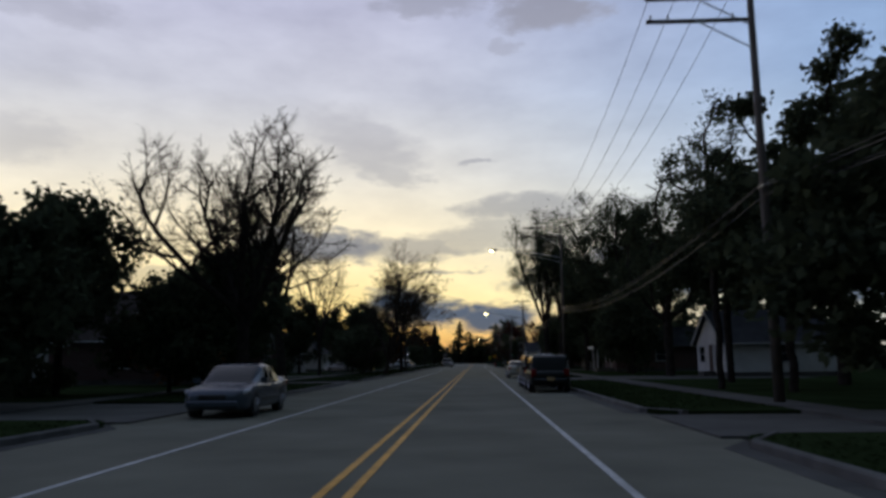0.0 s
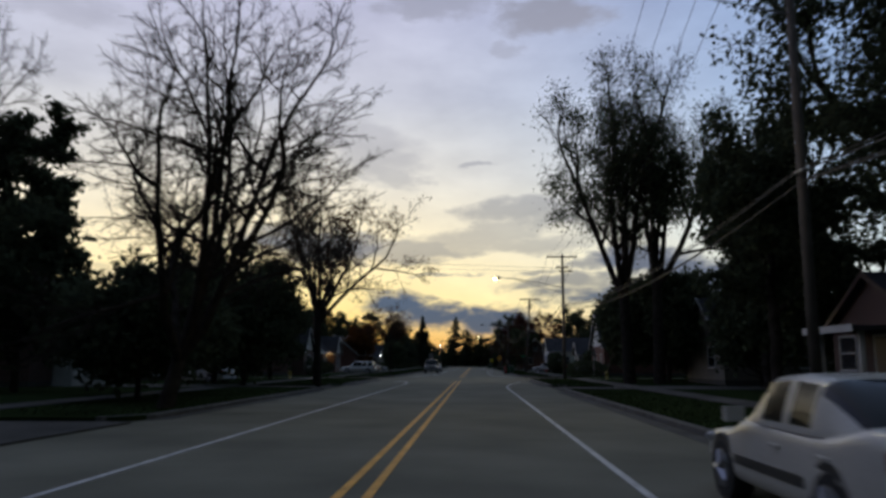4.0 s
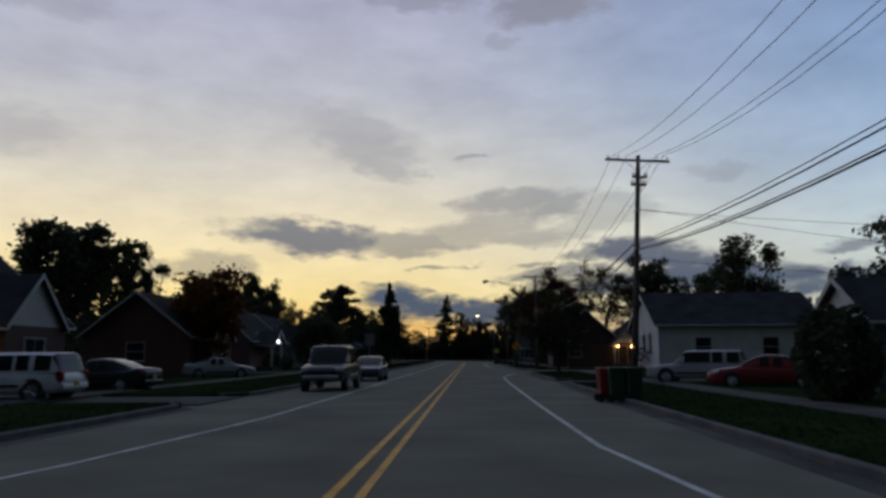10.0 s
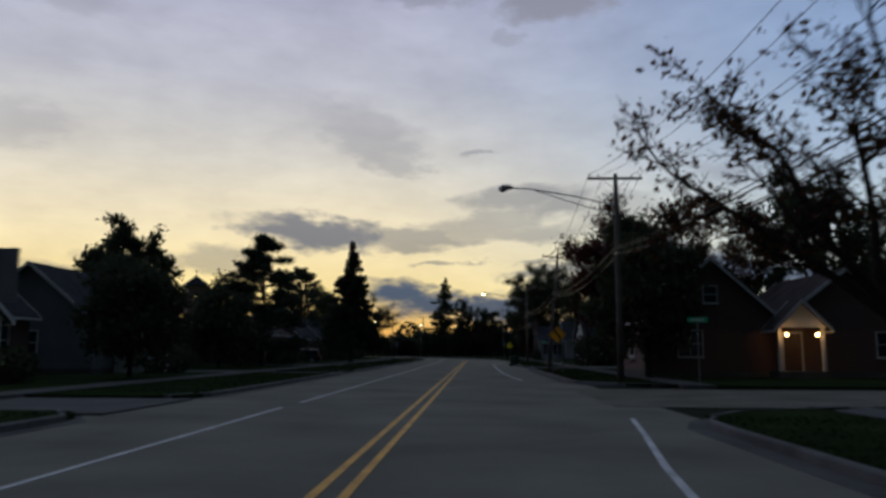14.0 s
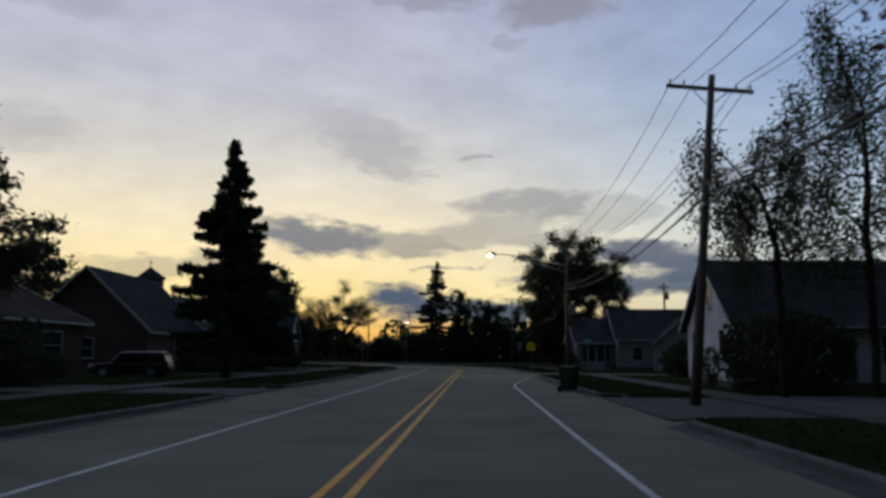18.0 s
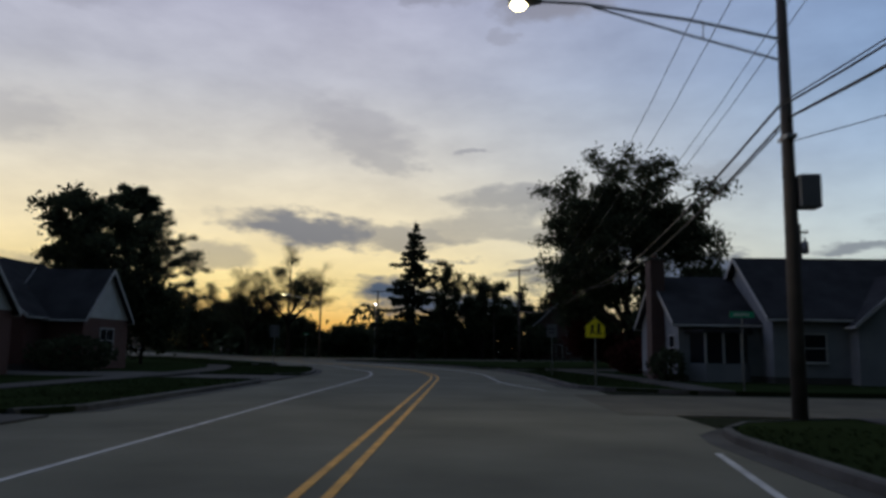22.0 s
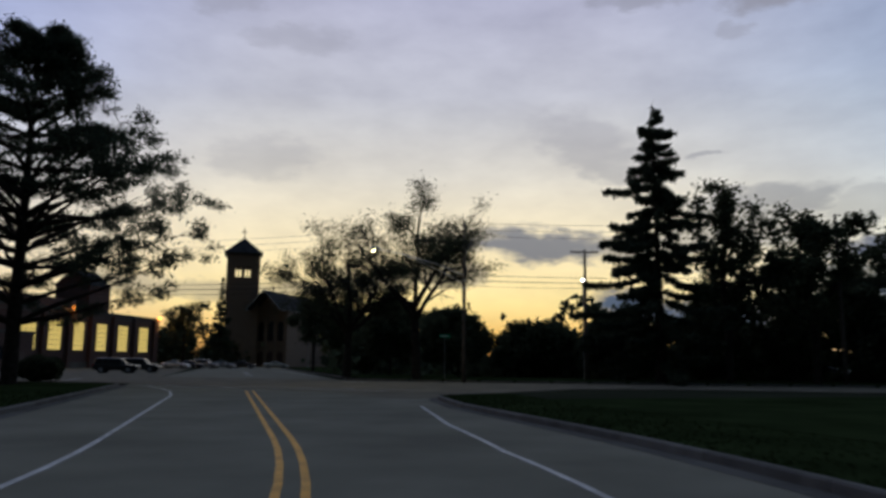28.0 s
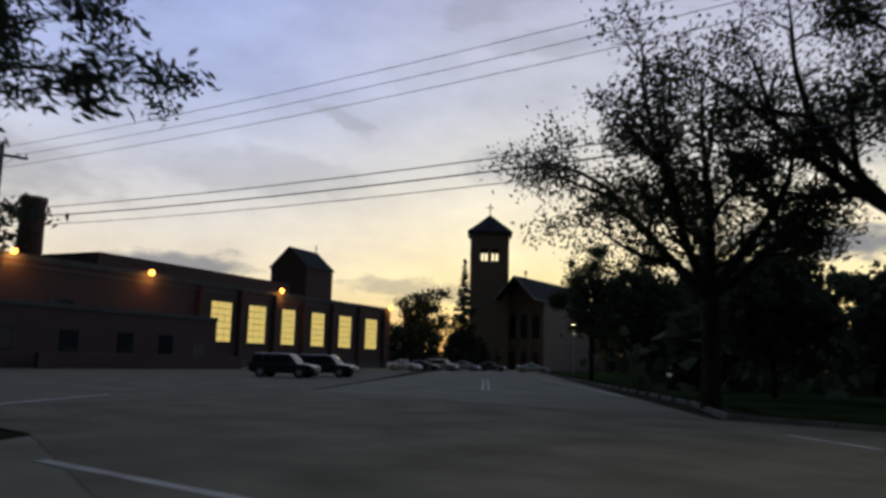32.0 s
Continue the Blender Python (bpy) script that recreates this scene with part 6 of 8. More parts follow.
marks = [[(-0.2, 2.14), (-0.14, 2.14), (-0.1, 2.36), (-0.16, 2.36)], [(-0.05, 2.16), (0.0, 2.18), (-0.08, 2.36), (-0.13, 2.36)], [(-0.17, 2.34), (-0.07, 2.34), (-0.05, 2.54), (-0.16, 2.54)],
         [(0.06, 2.1), (0.12, 2.1), (0.17, 2.36), (0.1, 2.36)], [(0.22, 2.12), (0.28, 2.14), (0.19, 2.36), (0.13, 2.36)], [(0.09, 2.34), (0.2, 2.34), (0.22, 2.6), (0.1, 2.6)]]
post_sign(5.6, 304.9, 0, "yellow five-sided school sign with two black marks", 2.9, [("house", 0.43, 0.45, 2.42, SIGN_YELLOW, [("pictogram", [m], SIGN_BLACK) for m in marks])])
post_sign(5.2, 317.5, 0, "grey rectangular road sign on a steel post", 3.0, [("rect", 0.3, 0.38, 2.6, SIGN_GREY, [("lettering", bars(4, 0.4, 0.1, 2.7) + bars(3, 0.36, 0.1, 2.5), SIGN_BLACK)])])
post_sign(-7.9, 196.0, 180, "back of a grey road sign on a steel post", 3.1, [("rect", 0.38, 0.46, 2.65, SIGN_BACK, [])])
post_sign(-15.4, 334.0, 180, "back of a grey road sign beside the bend", 3.2, [("rect", 0.38, 0.5, 2.7, SIGN_BACK, [])])
street_name_sign(10.2, 218.5, 0, 2.85, "green street name sign on a post at the corner")
street_name_sign(10.7, 302.0, 0, 2.9, "green street name sign on a post at the corner")
street_name_sign(-25.0, 391.5, 40, 3.5, "green street name sign on a post at the junction")
street_name_sign(12.6, 139.4, 60, 3.5, "pale street name sign above a stop sign", stop="back")

# --- bins and hydrants
wheelie_bin(4.3, 162.0, 95, BIN_RED, "red plastic wheelie bin standing at the kerb", 1.08, 0.44)
wheelie_bin(4.56, 161.4, 86, BIN_GREEN, "dark green wheelie bin standing at the kerb", 1.1, 0.46)
wheelie_bin(5.06, 161.3, 96, BIN_GREEN, "dark green wheelie bin beside another one", 1.1, 0.46)
wheelie_bin(4.0, 262.9, 80, BIN_GREEN, "dark green wheelie bin at the kerb", 1.08, 0.48)
wheelie_bin(4.36, 263.5, 100, BIN_GREEN, "dark green wheelie bin beside another one", 1.1, 0.48)
hydrant(11.9, 127.5, "yellow fire hydrant near the corner")
hydrant(-17.0, 128.0, "yellow fire hydrant on the lawn")

# --- parked cars
car(-6.9, 22.9, 180, "sedan", PAINT_BLUEGREY, "blue-grey sedan parked at the kerb facing oncoming traffic")
car(-7.4, 7.6, 180, "sedan", PAINT_SILVER, "silver sedan parked at the kerb")
car(3.6, 37.4, 0, "suv", PAINT_BLACK, "black sport utility car parked at the kerb", tone=BLACK_TRIM, rack=True)
car(3.6, 43.2, 0, "jeep", TWO_TONE, "pewter sport utility car parked at the kerb", back_trim=PAINT_SILVER, rack=True)
car(3.7, 65.6, 0, "coupe", PAINT_BEIGE, "pale coupe with red tail lights parked at the kerb")
car(-6.42, 172.2, 180, "pickup", PAINT_BLACK, "black crew-cab pickup with a silver side stripe, parked", name="pickup_truck", tone=STEEL)
car(-6.35, 184.9, 180, "sedan", PAINT_NAVY, "navy sedan with a pale roof parked at the kerb")
car(-16.0, 163.0, 88, "suv", PAINT_WHITE, "white sport utility car standing in a driveway")
car(-16.4, 170.6, 84, "sedan", PAINT_BLACK, "dark sedan standing beside a house")
car(-17.6, 190.0, -70, "sedan", PAINT_SILVER, "silver sedan standing in a driveway")
car(11.4, 176.0, 66, "suv", PAINT_SILVER, "silver-grey estate car standing beside a house")
car(12.9, 171.2, 72, "sedan", PAINT_RED, "red sedan standing beside a house")
car(17.0, 207.6, 90, "sedan", PAINT_BLACK, "black sedan parked in the side street")
car(-21.2, 276.6, 95, "suv", PAINT_BLACK, "black sport utility car in a driveway")
car(18.6, 297.0, 90, "sedan", PAINT_BLACK, "black sedan parked in the side street")
car(5.0, 412.0, 70, "sedan", PAINT_BLACK, "dark sedan parked under trees")
car(10.5, 412.5, 70, "sedan", PAINT_RED, "dark red sedan parked under trees")
car(-31.0, 96.0, 90, "sedan", PAINT_SILVER, "silver sedan beside a house")
car(-20.0, 113.5, 70, "sedan", PAINT_WHITE, "white sedan in a driveway")
for cx, cy, rot, shp, pt, lab in ((-67.8, 402.3, -62, "suv", PAINT_BLACK, "dark estate car parked at the school"), (-69.2, 407.6, -66, "suv", PAINT_BLACK, "dark estate car parked at the school"),
                                  (-94.6, 446.0, -75, "sedan", PAINT_WHITE, "white sedan parked at the school"), (-95.0, 450.5, -75, "sedan", PAINT_NAVY, "dark blue sedan parked at the school"),
                                  (-95.5, 455.5, -75, "suv", PAINT_SILVER, "silver estate car parked at the school"), (-95.0, 460.5, -75, "sedan", PAINT_SILVER, "silver sedan parked at the school"),
                                  (-94.0, 466.0, -75, "sedan", PAINT_BLACK, "black sedan parked at the school"), (-84.0, 462.0, -58, "sedan", PAINT_BEIGE, "pale sedan standing on the street"),
                                  (-49.5, 428.0, 215, "sedan", PAINT_SILVER, "silver sedan at the kerb beyond the junction"), (-92, 392, 90, "sedan", PAINT_SILVER, "silver sedan on the forecourt")):
    car(cx, cy, rot, shp, pt, lab)

# --- houses on the side with the cables
house(22.5, 60.5, -90, 7.0, 8.0, 2.6, 4.9, SIDING_WHITE, ROOF_DARK, "low pale boarded house behind street trees", windows=[("f", -2.0, 1.1, 1.3, 1.2), ("f", 2.0, 1.1, 1.1, 1.2), ("r", 0, 1.1, 1.3, 1.2)], door=("f", 0.3, 0.9, 2.0))
house(20.5, 88.0, -90, 7.0, 10.0, 2.8, 4.8, BRICK_DARK, ROOF_DARK, "dark brick house with an open white-posted porch", windows=[("f", -2.2, 1.2, 1.3, 1.3), ("r", 0, 1.2, 1.2, 1.3)], door=("f", 0.5, 0.95, 2.05), porch=("f", 1.0, 3.4, 2.0, 2.6, 0, None), trim=DOOR_PAINT)
house(21.0, 112.0, -90, 8.5, 10.0, 3.0, 5.8, SIDING_BEIGE, ROOF_DARK, "dark house behind big trees", windows=[("f", 1.8, 1.2, 1.4, 1.3), ("r", 0, 1.2, 1.2, 1.3)])
house(19.9, 149.3, -90, 8.6, 10.5, 3.4, 7.0, BRICK_RED, ROOF_DARK, "brick house with a pale boarded gable and dark roof", gable_mat=SIDING_WHITE, windows=[("f", 0.2, 4.6, 0.6, 1.4), ("f", -1.9, 1.2, 1.5, 1.4, None, None, 2), ("r", -2.5, 1.2, 1.1, 1.3), ("r", 2.0, 1.2, 1.1, 1.3)], door=("f", 2.2, 0.95, 2.05))
# one siding all round: the walls' shade is put into a grey base colour
house(16.6, 167.2, -90, 4.4, 4.2, 2.7, 4.2, SIDING_GREY, ROOF_DARK, "small white-gabled garage, walls coloured grey for their shade", windows=[("r", 0, 1.1, 0.9, 1.0)], door=("f", 0.8, 1.2, 2.0), name="garage", gable_mat=SIDING_WHITE)
house(18.2, 193.2, -90, 7.8, 11.0, 3.5, 5.7, SIDING_WHITE, ROOF_DARK, "small white boarded house with a dark shingle roof", windows=[("f", -2.4, 1.3, 0.8, 1.2), ("f", -0.3, 1.5, 0.7, 1.3), ("f", 1.6, 1.5, 0.7, 1.4), ("r", -2.5, 1.3, 1.0, 1.2), ("r", 2.0, 1.3, 1.0, 1.2)])
house(13.4, 231.5, 0, 7.0, 9.0, 3.4, 6.6, BRICK_DARK, ROOF_BROWN, "dark brick house with white-edged gable", windows=[("f", -1.2, 1.2, 1.3, 1.4, None, None, 2), ("l", 0, 1.2, 1.2, 1.3), ("f", 0, 4.2, 0.7, 0.9)])
house(20.6, 231.0, 0, 7.2, 9.0, 3.2, 5.9, BRICK_DARK, ROOF_BROWN, "dark brick house with a lit gabled entrance", windows=[("f", 2.2, 1.2, 1.2, 1.3)], door=("f", -3.0, 0.95, 2.05), porch=("f", -3.0, 2.6, 1.4, 2.75, 1.3, SIDING_WHITE))
house(16.7, 268.2, -90, 7.8, 9.8, 3.0, 6.1, SIDING_WHITE, ROOF_DARK, "white boarded house with tall narrow windows", windows=[("f", 0.15, 3.9, 0.55, 1.3), ("f", 1.9, 1.5, 0.6, 1.2), ("f", -2.4, 1.4, 1.0, 1.3), ("r", -2.5, 1.2, 1.1, 1.2), ("r", 2.0, 1.2, 1.1, 1.2)], door=("r", -0.2, 0.9, 2.0))
hb = house(17.9, 315.5, -90, 8.0, 14.0, 3.0, 5.5, SIDING_BLUE, ROOF_DARK, "pale grey bungalow with brick chimney and bay window", windows=[("r", -0.9, 1.0, 1.3, 1.4, None, None, 2), ("f", 2.8, 1.1, 0.9, 1.2)], wing=(1, 3.6, 5.7, 2.4, 2.9, 5.3, SIDING_BLUE), gable_mat=SIDING_BLUE, chimney=(0.9, -7.35, 1.15, 0.75, 6.45, 0.0))
bay = new("bay_window")
bay.parent = hb
bay.matrix_local = pose(4.0, -5.0, 0, 0, 0, 90)
part("bay_wall", prism([(-1.6, 0.1), (-0.9, -0.75), (0.9, -0.75), (1.6, 0.1)], 0.05, 0.95), SIDING_BLUE, bay)
part("bay_glass", prism([(-1.5, 0.08), (-0.86, -0.68), (0.86, -0.68), (1.5, 0.08)], 0.95, 2.45), WINDOW_GLASS, bay)
for bx, by in ((-1.55, 0.05), (-0.88, -0.72), (0.0, -0.73), (0.88, -0.72), (1.55, 0.05)):
    part("mullion", box(bx - 0.05, bx + 0.05, by - 0.04, by + 0.05, 0.95, 2.45), WHITE_TRIM, bay)
part("bay_roof", prism([(-1.8, 0.1), (-1.0, -0.95), (1.0, -0.95), (1.8, 0.1)], 2.45, 2.62), ROOF_DARK, bay)
house(19.6, 314.1, -90, 8.3, 9.2, 3.3, 6.45, SIDING_BLUE, ROOF_DARK, "taller pale grey house joined to the bungalow", windows=[("r", -2.6, 1.1, 1.0, 1.3)])
house(29.6, 316.0, 0, 8.0, 12.0, 3.0, 5.7, SIDING_GREY, ROOF_DARK, "grey bungalow with a broad front gable", windows=[("f", -1.0, 1.2, 1.2, 1.2), ("f", 2.2, 1.2, 0.9, 1.2)])
house(39.0, 316.0, 0, 8.0, 10.0, 3.0, 5.8, SIDING_BEIGE, ROOF_DARK, "beige bungalow with a front gable", windows=[("f", -1.5, 1.2, 1.0, 1.2)])
broad_tree(11.6, 398.8, 6.2, 2.8, "dense dark tree before the brick house", 88, LEAF_DARK, 7000, 0.24, base=0.1, blob=0.42, n=160, shape="low")
house(15.8, 406.0, 0, 7.6, 9.0, 6.0, 9.4, BRICK_DARK, ROOF_DARK, "tall dark brick house beyond the cross street", windows=[("f", -1.9, 1.2, 1.1, 1.4), ("f", 1.9, 1.2, 1.1, 1.4), ("f", -1.9, 4.0, 1.1, 1.3), ("f", 1.9, 4.0, 1.1, 1.3)], door=("f", 0, 0.95, 2.05))
house(29.0, 424.0, -20, 8.0, 10.0, 3.2, 6.0, SIDING_BEIGE, ROOF_DARK, "pale house among trees beyond the lawn", windows=[("f", 0, 1.3, 1.6, 1.3)])

# --- houses on the other side
house(-33.0, 45.0, 90, 8.5, 10.0, 3.2, 7.0, SIDING_WHITE, ROOF_DARK, "house with a steep pale gable and dark roof", windows=[("f", -2, 1.2, 1.3, 1.3), ("f", 2, 1.2, 1.3, 1.3), ("l", 0, 1.2, 1.2, 1.3)], porch=("f", 0, 5.0, 1.8, 2.6, 0, None))
house(-24.0, 55.0, 90, 8.0, 10.0, 3.2, 6.6, BRICK_DARK, ROOF_BROWN, "dark brick house behind shrubs", windows=[("f", -1.5, 1.2, 1.3, 1.3), ("l", 0, 1.2, 1.2, 1.3)])
house(-28.0, 84.0, 0, 8.0, 9.0, 3.2, 7.1, BRICK_DARK, ROOF_BROWN, "dark brick house with a steep white-edged gable", windows=[("f", -1.8, 1.2, 1.1, 1.3), ("f", 1.8, 1.2, 1.1, 1.3), ("r", 0, 1.2, 1.2, 1.3)], wing=(1, -1.0, 4.5, 1.2, 2.9, 5.2, BRICK_DARK))
house(-29.0, 104.5, 0, 8.0, 9.0, 3.2, 7.0, BRICK_DARK, ROOF_BROWN, "dark brick house with a gabled front", windows=[("f", 0, 1.2, 1.3, 1.3)], wing=(1, 0, 4.2, 1.2, 2.9, 5.4, SIDING_WHITE))
house(-27.5, 121.0, 0, 7.0, 8.0, 2.8, 5.4, SIDING_WHITE, ROOF_DARK, "pale boarded house near the corner", windows=[("f", 0, 1.2, 1.3, 1.3), ("r", 0, 1.2, 1.2, 1.3)])
house(-25.0, 149.5, 0, 8.6, 13.0, 3.2, 7.0, BRICK_DARK, ROOF_DARK, "dark house with two pale dormers and a pale gable", windows=[("f", -2, 1.2, 1.2, 1.3), ("r", 5.0, 1.2, 1.2, 1.3)], dormers=[(1, 0.4, 2.0, 4.1, 1.7), (1, 4.0, 2.0, 4.1, 1.7)], wing=(1, -3.4, 4.4, 1.4, 2.9, 5.6, BRICK_DARK), chimney=(-0.5, -5.8, 0.8, 0.8, 8.0, 5.0), porch=("r", 2.6, 5.0, 1.8, 2.6, 0, None))
house(-26.0, 171.5, 0, 8.6, 11.0, 3.2, 6.9, BRICK_DARK, ROOF_DARK, "dark house with a tall brick chimney", windows=[("f", 0, 1.2, 1.3, 1.3), ("r", 3.4, 1.2, 1.2, 1.3)], wing=(1, 0.6, 4.6, 1.2, 2.9, 5.2, BRICK_DARK), chimney=(2.6, -3.0, 0.9, 0.8, 8.3, 4.0), door=("r", -2.6, 0.95, 2.05))
house(-25.0, 198.0, 0, 8.0, 10.0, 3.1, 6.2, BRICK_RED, ROOF_BROWN, "brick house with a low gable", windows=[("f", 0, 1.2, 1.3, 1.3), ("r", 0, 1.2, 1.3, 1.3)], wing=(1, -1, 4.6, 1.2, 2.9, 5.0, BRICK_RED))
house(-25.0, 213.5, 0, 8.2, 10.5, 3.1, 6.6, BRICK_DARK, ROOF_DARK, "dark brick house with chimney and white porch posts", windows=[("f", 0, 1.2, 1.3, 1.3), ("r", 3.0, 1.2, 1.2, 1.3)], chimney=(0.6, 0.5, 0.9, 0.8, 8.0, 5.0), porch=("r", -1.5, 4.0, 1.8, 2.6, 1.2, SIDING_WHITE))
house(-26.0, 232.0, 0, 8.0, 10.0, 3.1, 6.4, SIDING_GREY, ROOF_DARK, "grey house with a pale gabled wing", windows=[("f", 0, 1.2, 1.3, 1.3)], wing=(1, 0, 4.4, 1.6, 2.9, 5.2, SIDING_WHITE))
house(-25.5, 264.0, 0, 9.0, 12.0, 3.1, 5.2, BRICK_DARK, ROOF_BROWN, "low dark house with two chimneys", windows=[("f", -2, 1.2, 1.3, 1.3), ("r", 3, 1.2, 1.6, 1.3)], chimney=(2.0, 2.0, 0.9, 1.2, 6.2, 4.0))
house(-27.0, 287.0, 0, 9.0, 11.0, 3.2, 7.4, BRICK_DARK, ROOF_DARK, "dark brick house with a steep roof", windows=[("f", 0, 1.2, 1.4, 1.3), ("r", 0, 1.2, 1.4, 1.3)])
house(-27.1, 303.0, 0, 9.0, 11.0, 3.0, 6.6, BRICK_RED, ROOF_DARK, "brick house with a white-boarded gable and porch", windows=[("f", 0, 1.2, 1.3, 1.3)], wing=(1, 0.6, 5.6, 2.2, 2.9, 5.7, BRICK_RED), porch=("r", -3.6, 3.4, 1.8, 2.6, 0, None), gable_mat=SIDING_WHITE)
house(-27.3, 316.0, 0, 9.0, 9.0, 3.0, 6.3, BRICK_RED, ROOF_DARK, "brick house with a white-boarded gable", windows=[("f", 0, 1.2, 1.3, 1.3)], wing=(1, 0, 5.4, 2.2, 2.9, 5.6, BRICK_RED), gable_mat=SIDING_WHITE)

# --- porch and wall lamps
WARM = (1.0, 0.6, 0.28)
porch_light(16.75, 225.0, 2.45, 0, LAMP_WARM, "glowing warm wall lantern beside the entrance", 6, WARM, 0.09)
porch_light(18.35, 225.0, 2.45, 0, LAMP_WARM, "glowing warm wall lantern beside the entrance", 6, WARM, 0.09)
porch_light(-21.55, 169.3, 3.0, 90, LAMP_WARM, "glowing warm wall lantern at a front door", 25, WARM, 0.1)
porch_light(-18.85, 210.9, 2.95, 90, LAMP_WHITE, "glowing white wall lantern under a porch", 18, (0.95, 0.97, 1.0), 0.09)
porch_light(13.3, 195.0, 2.6, -90, LAMP_WARM, "glowing warm wall lantern on a white house", 4, WARM)

# --- trees
DENSE = dict(base=0.1, blob=0.42, n=200, hollow=0.45, lobes=9, shape="low")
ROUND = dict(base=0.22, blob=0.4, n=220, hollow=0.35, lobes=11)
# bare and thin-leaved trees by the street
BARE = dict(out=0.03, tip=0.007, twigs=8, n=900, hollow=0.8, pull=0.2, wander=0.2)
forked_tree(-10.6, 35.1, 13.9, 5.2, "tall bare tree with fine upswept twigs", 11, trunk=0.3, clear=0.26, limbs=7, kids=5, open_=(20, 58), lift=0.3, turn=0, off=(-0.5, 0.0))
forked_tree(-15.0, 59.7, 17.4, 6.2, "tall bare tree with wide forked limbs", 13, trunk=0.32, clear=0.3, limbs=5, kids=5, open_=(16, 40), lift=0.14, turn=0, off=(-2.6, 0.0))
forked_tree(-16.0, 78.5, 14.4, 3.6, "slender bare tree beside a driveway", 14, trunk=0.17, clear=0.3, limbs=4, kids=4, open_=(15, 35))
forked_tree(-9.4, 81.0, 14.8, 6.2, "bare tree with several leaning stems", 16, trunk=0.24, clear=0.12, limbs=7, kids=5, open_=(14, 46), lift=0.1, turn=0, off=(2.8, 0.0))
forked_tree(-9.4, 104.0, 12.6, 3.2, "slender bare tree on the verge", 17, trunk=0.13, clear=0.36, limbs=4, kids=4, open_=(14, 38))
forked_tree(-10.4, 108.2, 15.4, 6.0, "tree with sparse brown autumn leaves", 18, LEAF_BROWN, 7000, 0.11, trunk=0.24, clear=0.3, limbs=6, kids=4, open_=(20, 66), lift=0.12, turn=0, off=(0.8, 0.0), blob=0.26, crown_from=0.2, share=0.45, tip=0.006)
forked_tree(-9.5, 144.4, 8.4, 2.6, "small tree with few pale brown leaves", 21, LEAF_BROWN, 3600, 0.1, trunk=0.1, clear=0.36, limbs=5, kids=4, open_=(14, 40), levels=3, blob=0.2, crown_from=0.36, share=0.7, tip=0.005)
forked_tree(6.6, 195.0, 6.9, 3.4, "small verge tree with few autumn leaves", 49, LEAF_BROWN, 3400, 0.08, trunk=0.14, clear=0.32, limbs=6, kids=4, open_=(30, 68), lift=0.05, blob=0.14, tip=0.005, turn=0, off=(-1.1, 0.0), crown_from=0.3, share=0.6)
broad_tree(19.5, 141.2, 10.5, 3.2, "dense dark tree before the brick house", 84, LEAF_DARK, 9000, 0.24, **DENSE)
broad_tree(18.0, 240.0, 14.2, 5.4, "tree with thin brown foliage behind the brick house", 85, LEAF_BROWN, 11000, 0.15, base=0.3, n=260, twigs=1, tip=0.009)
# the side of the street away from the cables
broad_tree(-12.8, 40.0, 7.8, 2.6, "dense dark tree wrapped in ivy", 12, LEAF_DARK, 9000, 0.22, **DENSE)
broad_tree(-14.6, 36.5, 5.6, 3.4, "dense dark tree on a front lawn", 33, LEAF_DARK, 8000, 0.22, **DENSE)
broad_tree(-18.8, 34.0, 9.6, 3.4, "leafy dark tree on a front lawn", 34, LEAF_DARK, 8000, 0.22, **ROUND)
broad_tree(-32.0, 106.0, 19.5, 5.8, "large dense dark tree behind the houses", 15, LEAF_DARK, 13000, 0.34, **ROUND)
broad_tree(-17.5, 109.0, 10.5, 4.6, "dense dark tree on the lawn", 19, LEAF_DARK, 10000, 0.25, **DENSE)
broad_tree(-14.2, 104.5, 7.2, 3.8, "dense dark tree on the lawn", 35, LEAF_DARK, 9000, 0.22, **DENSE)
broad_tree(-12.5, 86.0, 5.5, 3.0, "dense low tree beside the driveway", 20, LEAF_DARK, 7000, 0.22, **DENSE)
broad_tree(-13.8, 92.5, 5.8, 3.2, "dense low tree beside the driveway", 36, LEAF_DARK, 7000, 0.22, **DENSE)
broad_tree(-20.5, 195.5, 8.5, 3.0, "tree turning orange-brown behind a driveway", 23, LEAF_ORANGE, 6500, 0.24, **ROUND)
broad_tree(-27.5, 187.0, 11.5, 3.4, "dense dark tree behind a house", 24, LEAF_DARK, 7500, 0.28, **ROUND)
broad_tree(-34.4, 257.3, 15.2, 5.0, "round dark tree behind the houses", 25, LEAF_DARK, 10000, 0.3, **ROUND)
broad_tree(-48.0, 240.0, 17.5, 5.4, "round dark tree far behind the houses", 26, LEAF_DARK, 9000, 0.36, **ROUND)
pine(-19.9, 254.6, 12.6, 4.4, "dark pine with level tufted boughs", 27, NEEDLES, 26000, 0.13, up=0.15, base=0.12)
spruce(-14.9, 275.3, 14.9, 8.6, "tall dark spruce on a front lawn", 28, 42000, ragged=0.14, drop=0.24, base=0.15)
broad_tree(-19.5, 293.0, 8.0, 3.2, "dark leafy tree beside a house", 29, LEAF_DARK, 6500, 0.25, **ROUND)
broad_tree(-20.0, 243.0, 6.0, 2.9, "dense dark tree in a front garden", 30, LEAF_DARK, 6000, 0.24, **DENSE)
broad_tree(-17.5, 222.0, 6.4, 2.8, "dense dark tree in a front garden", 38, LEAF_DARK, 6000, 0.24, **DENSE)
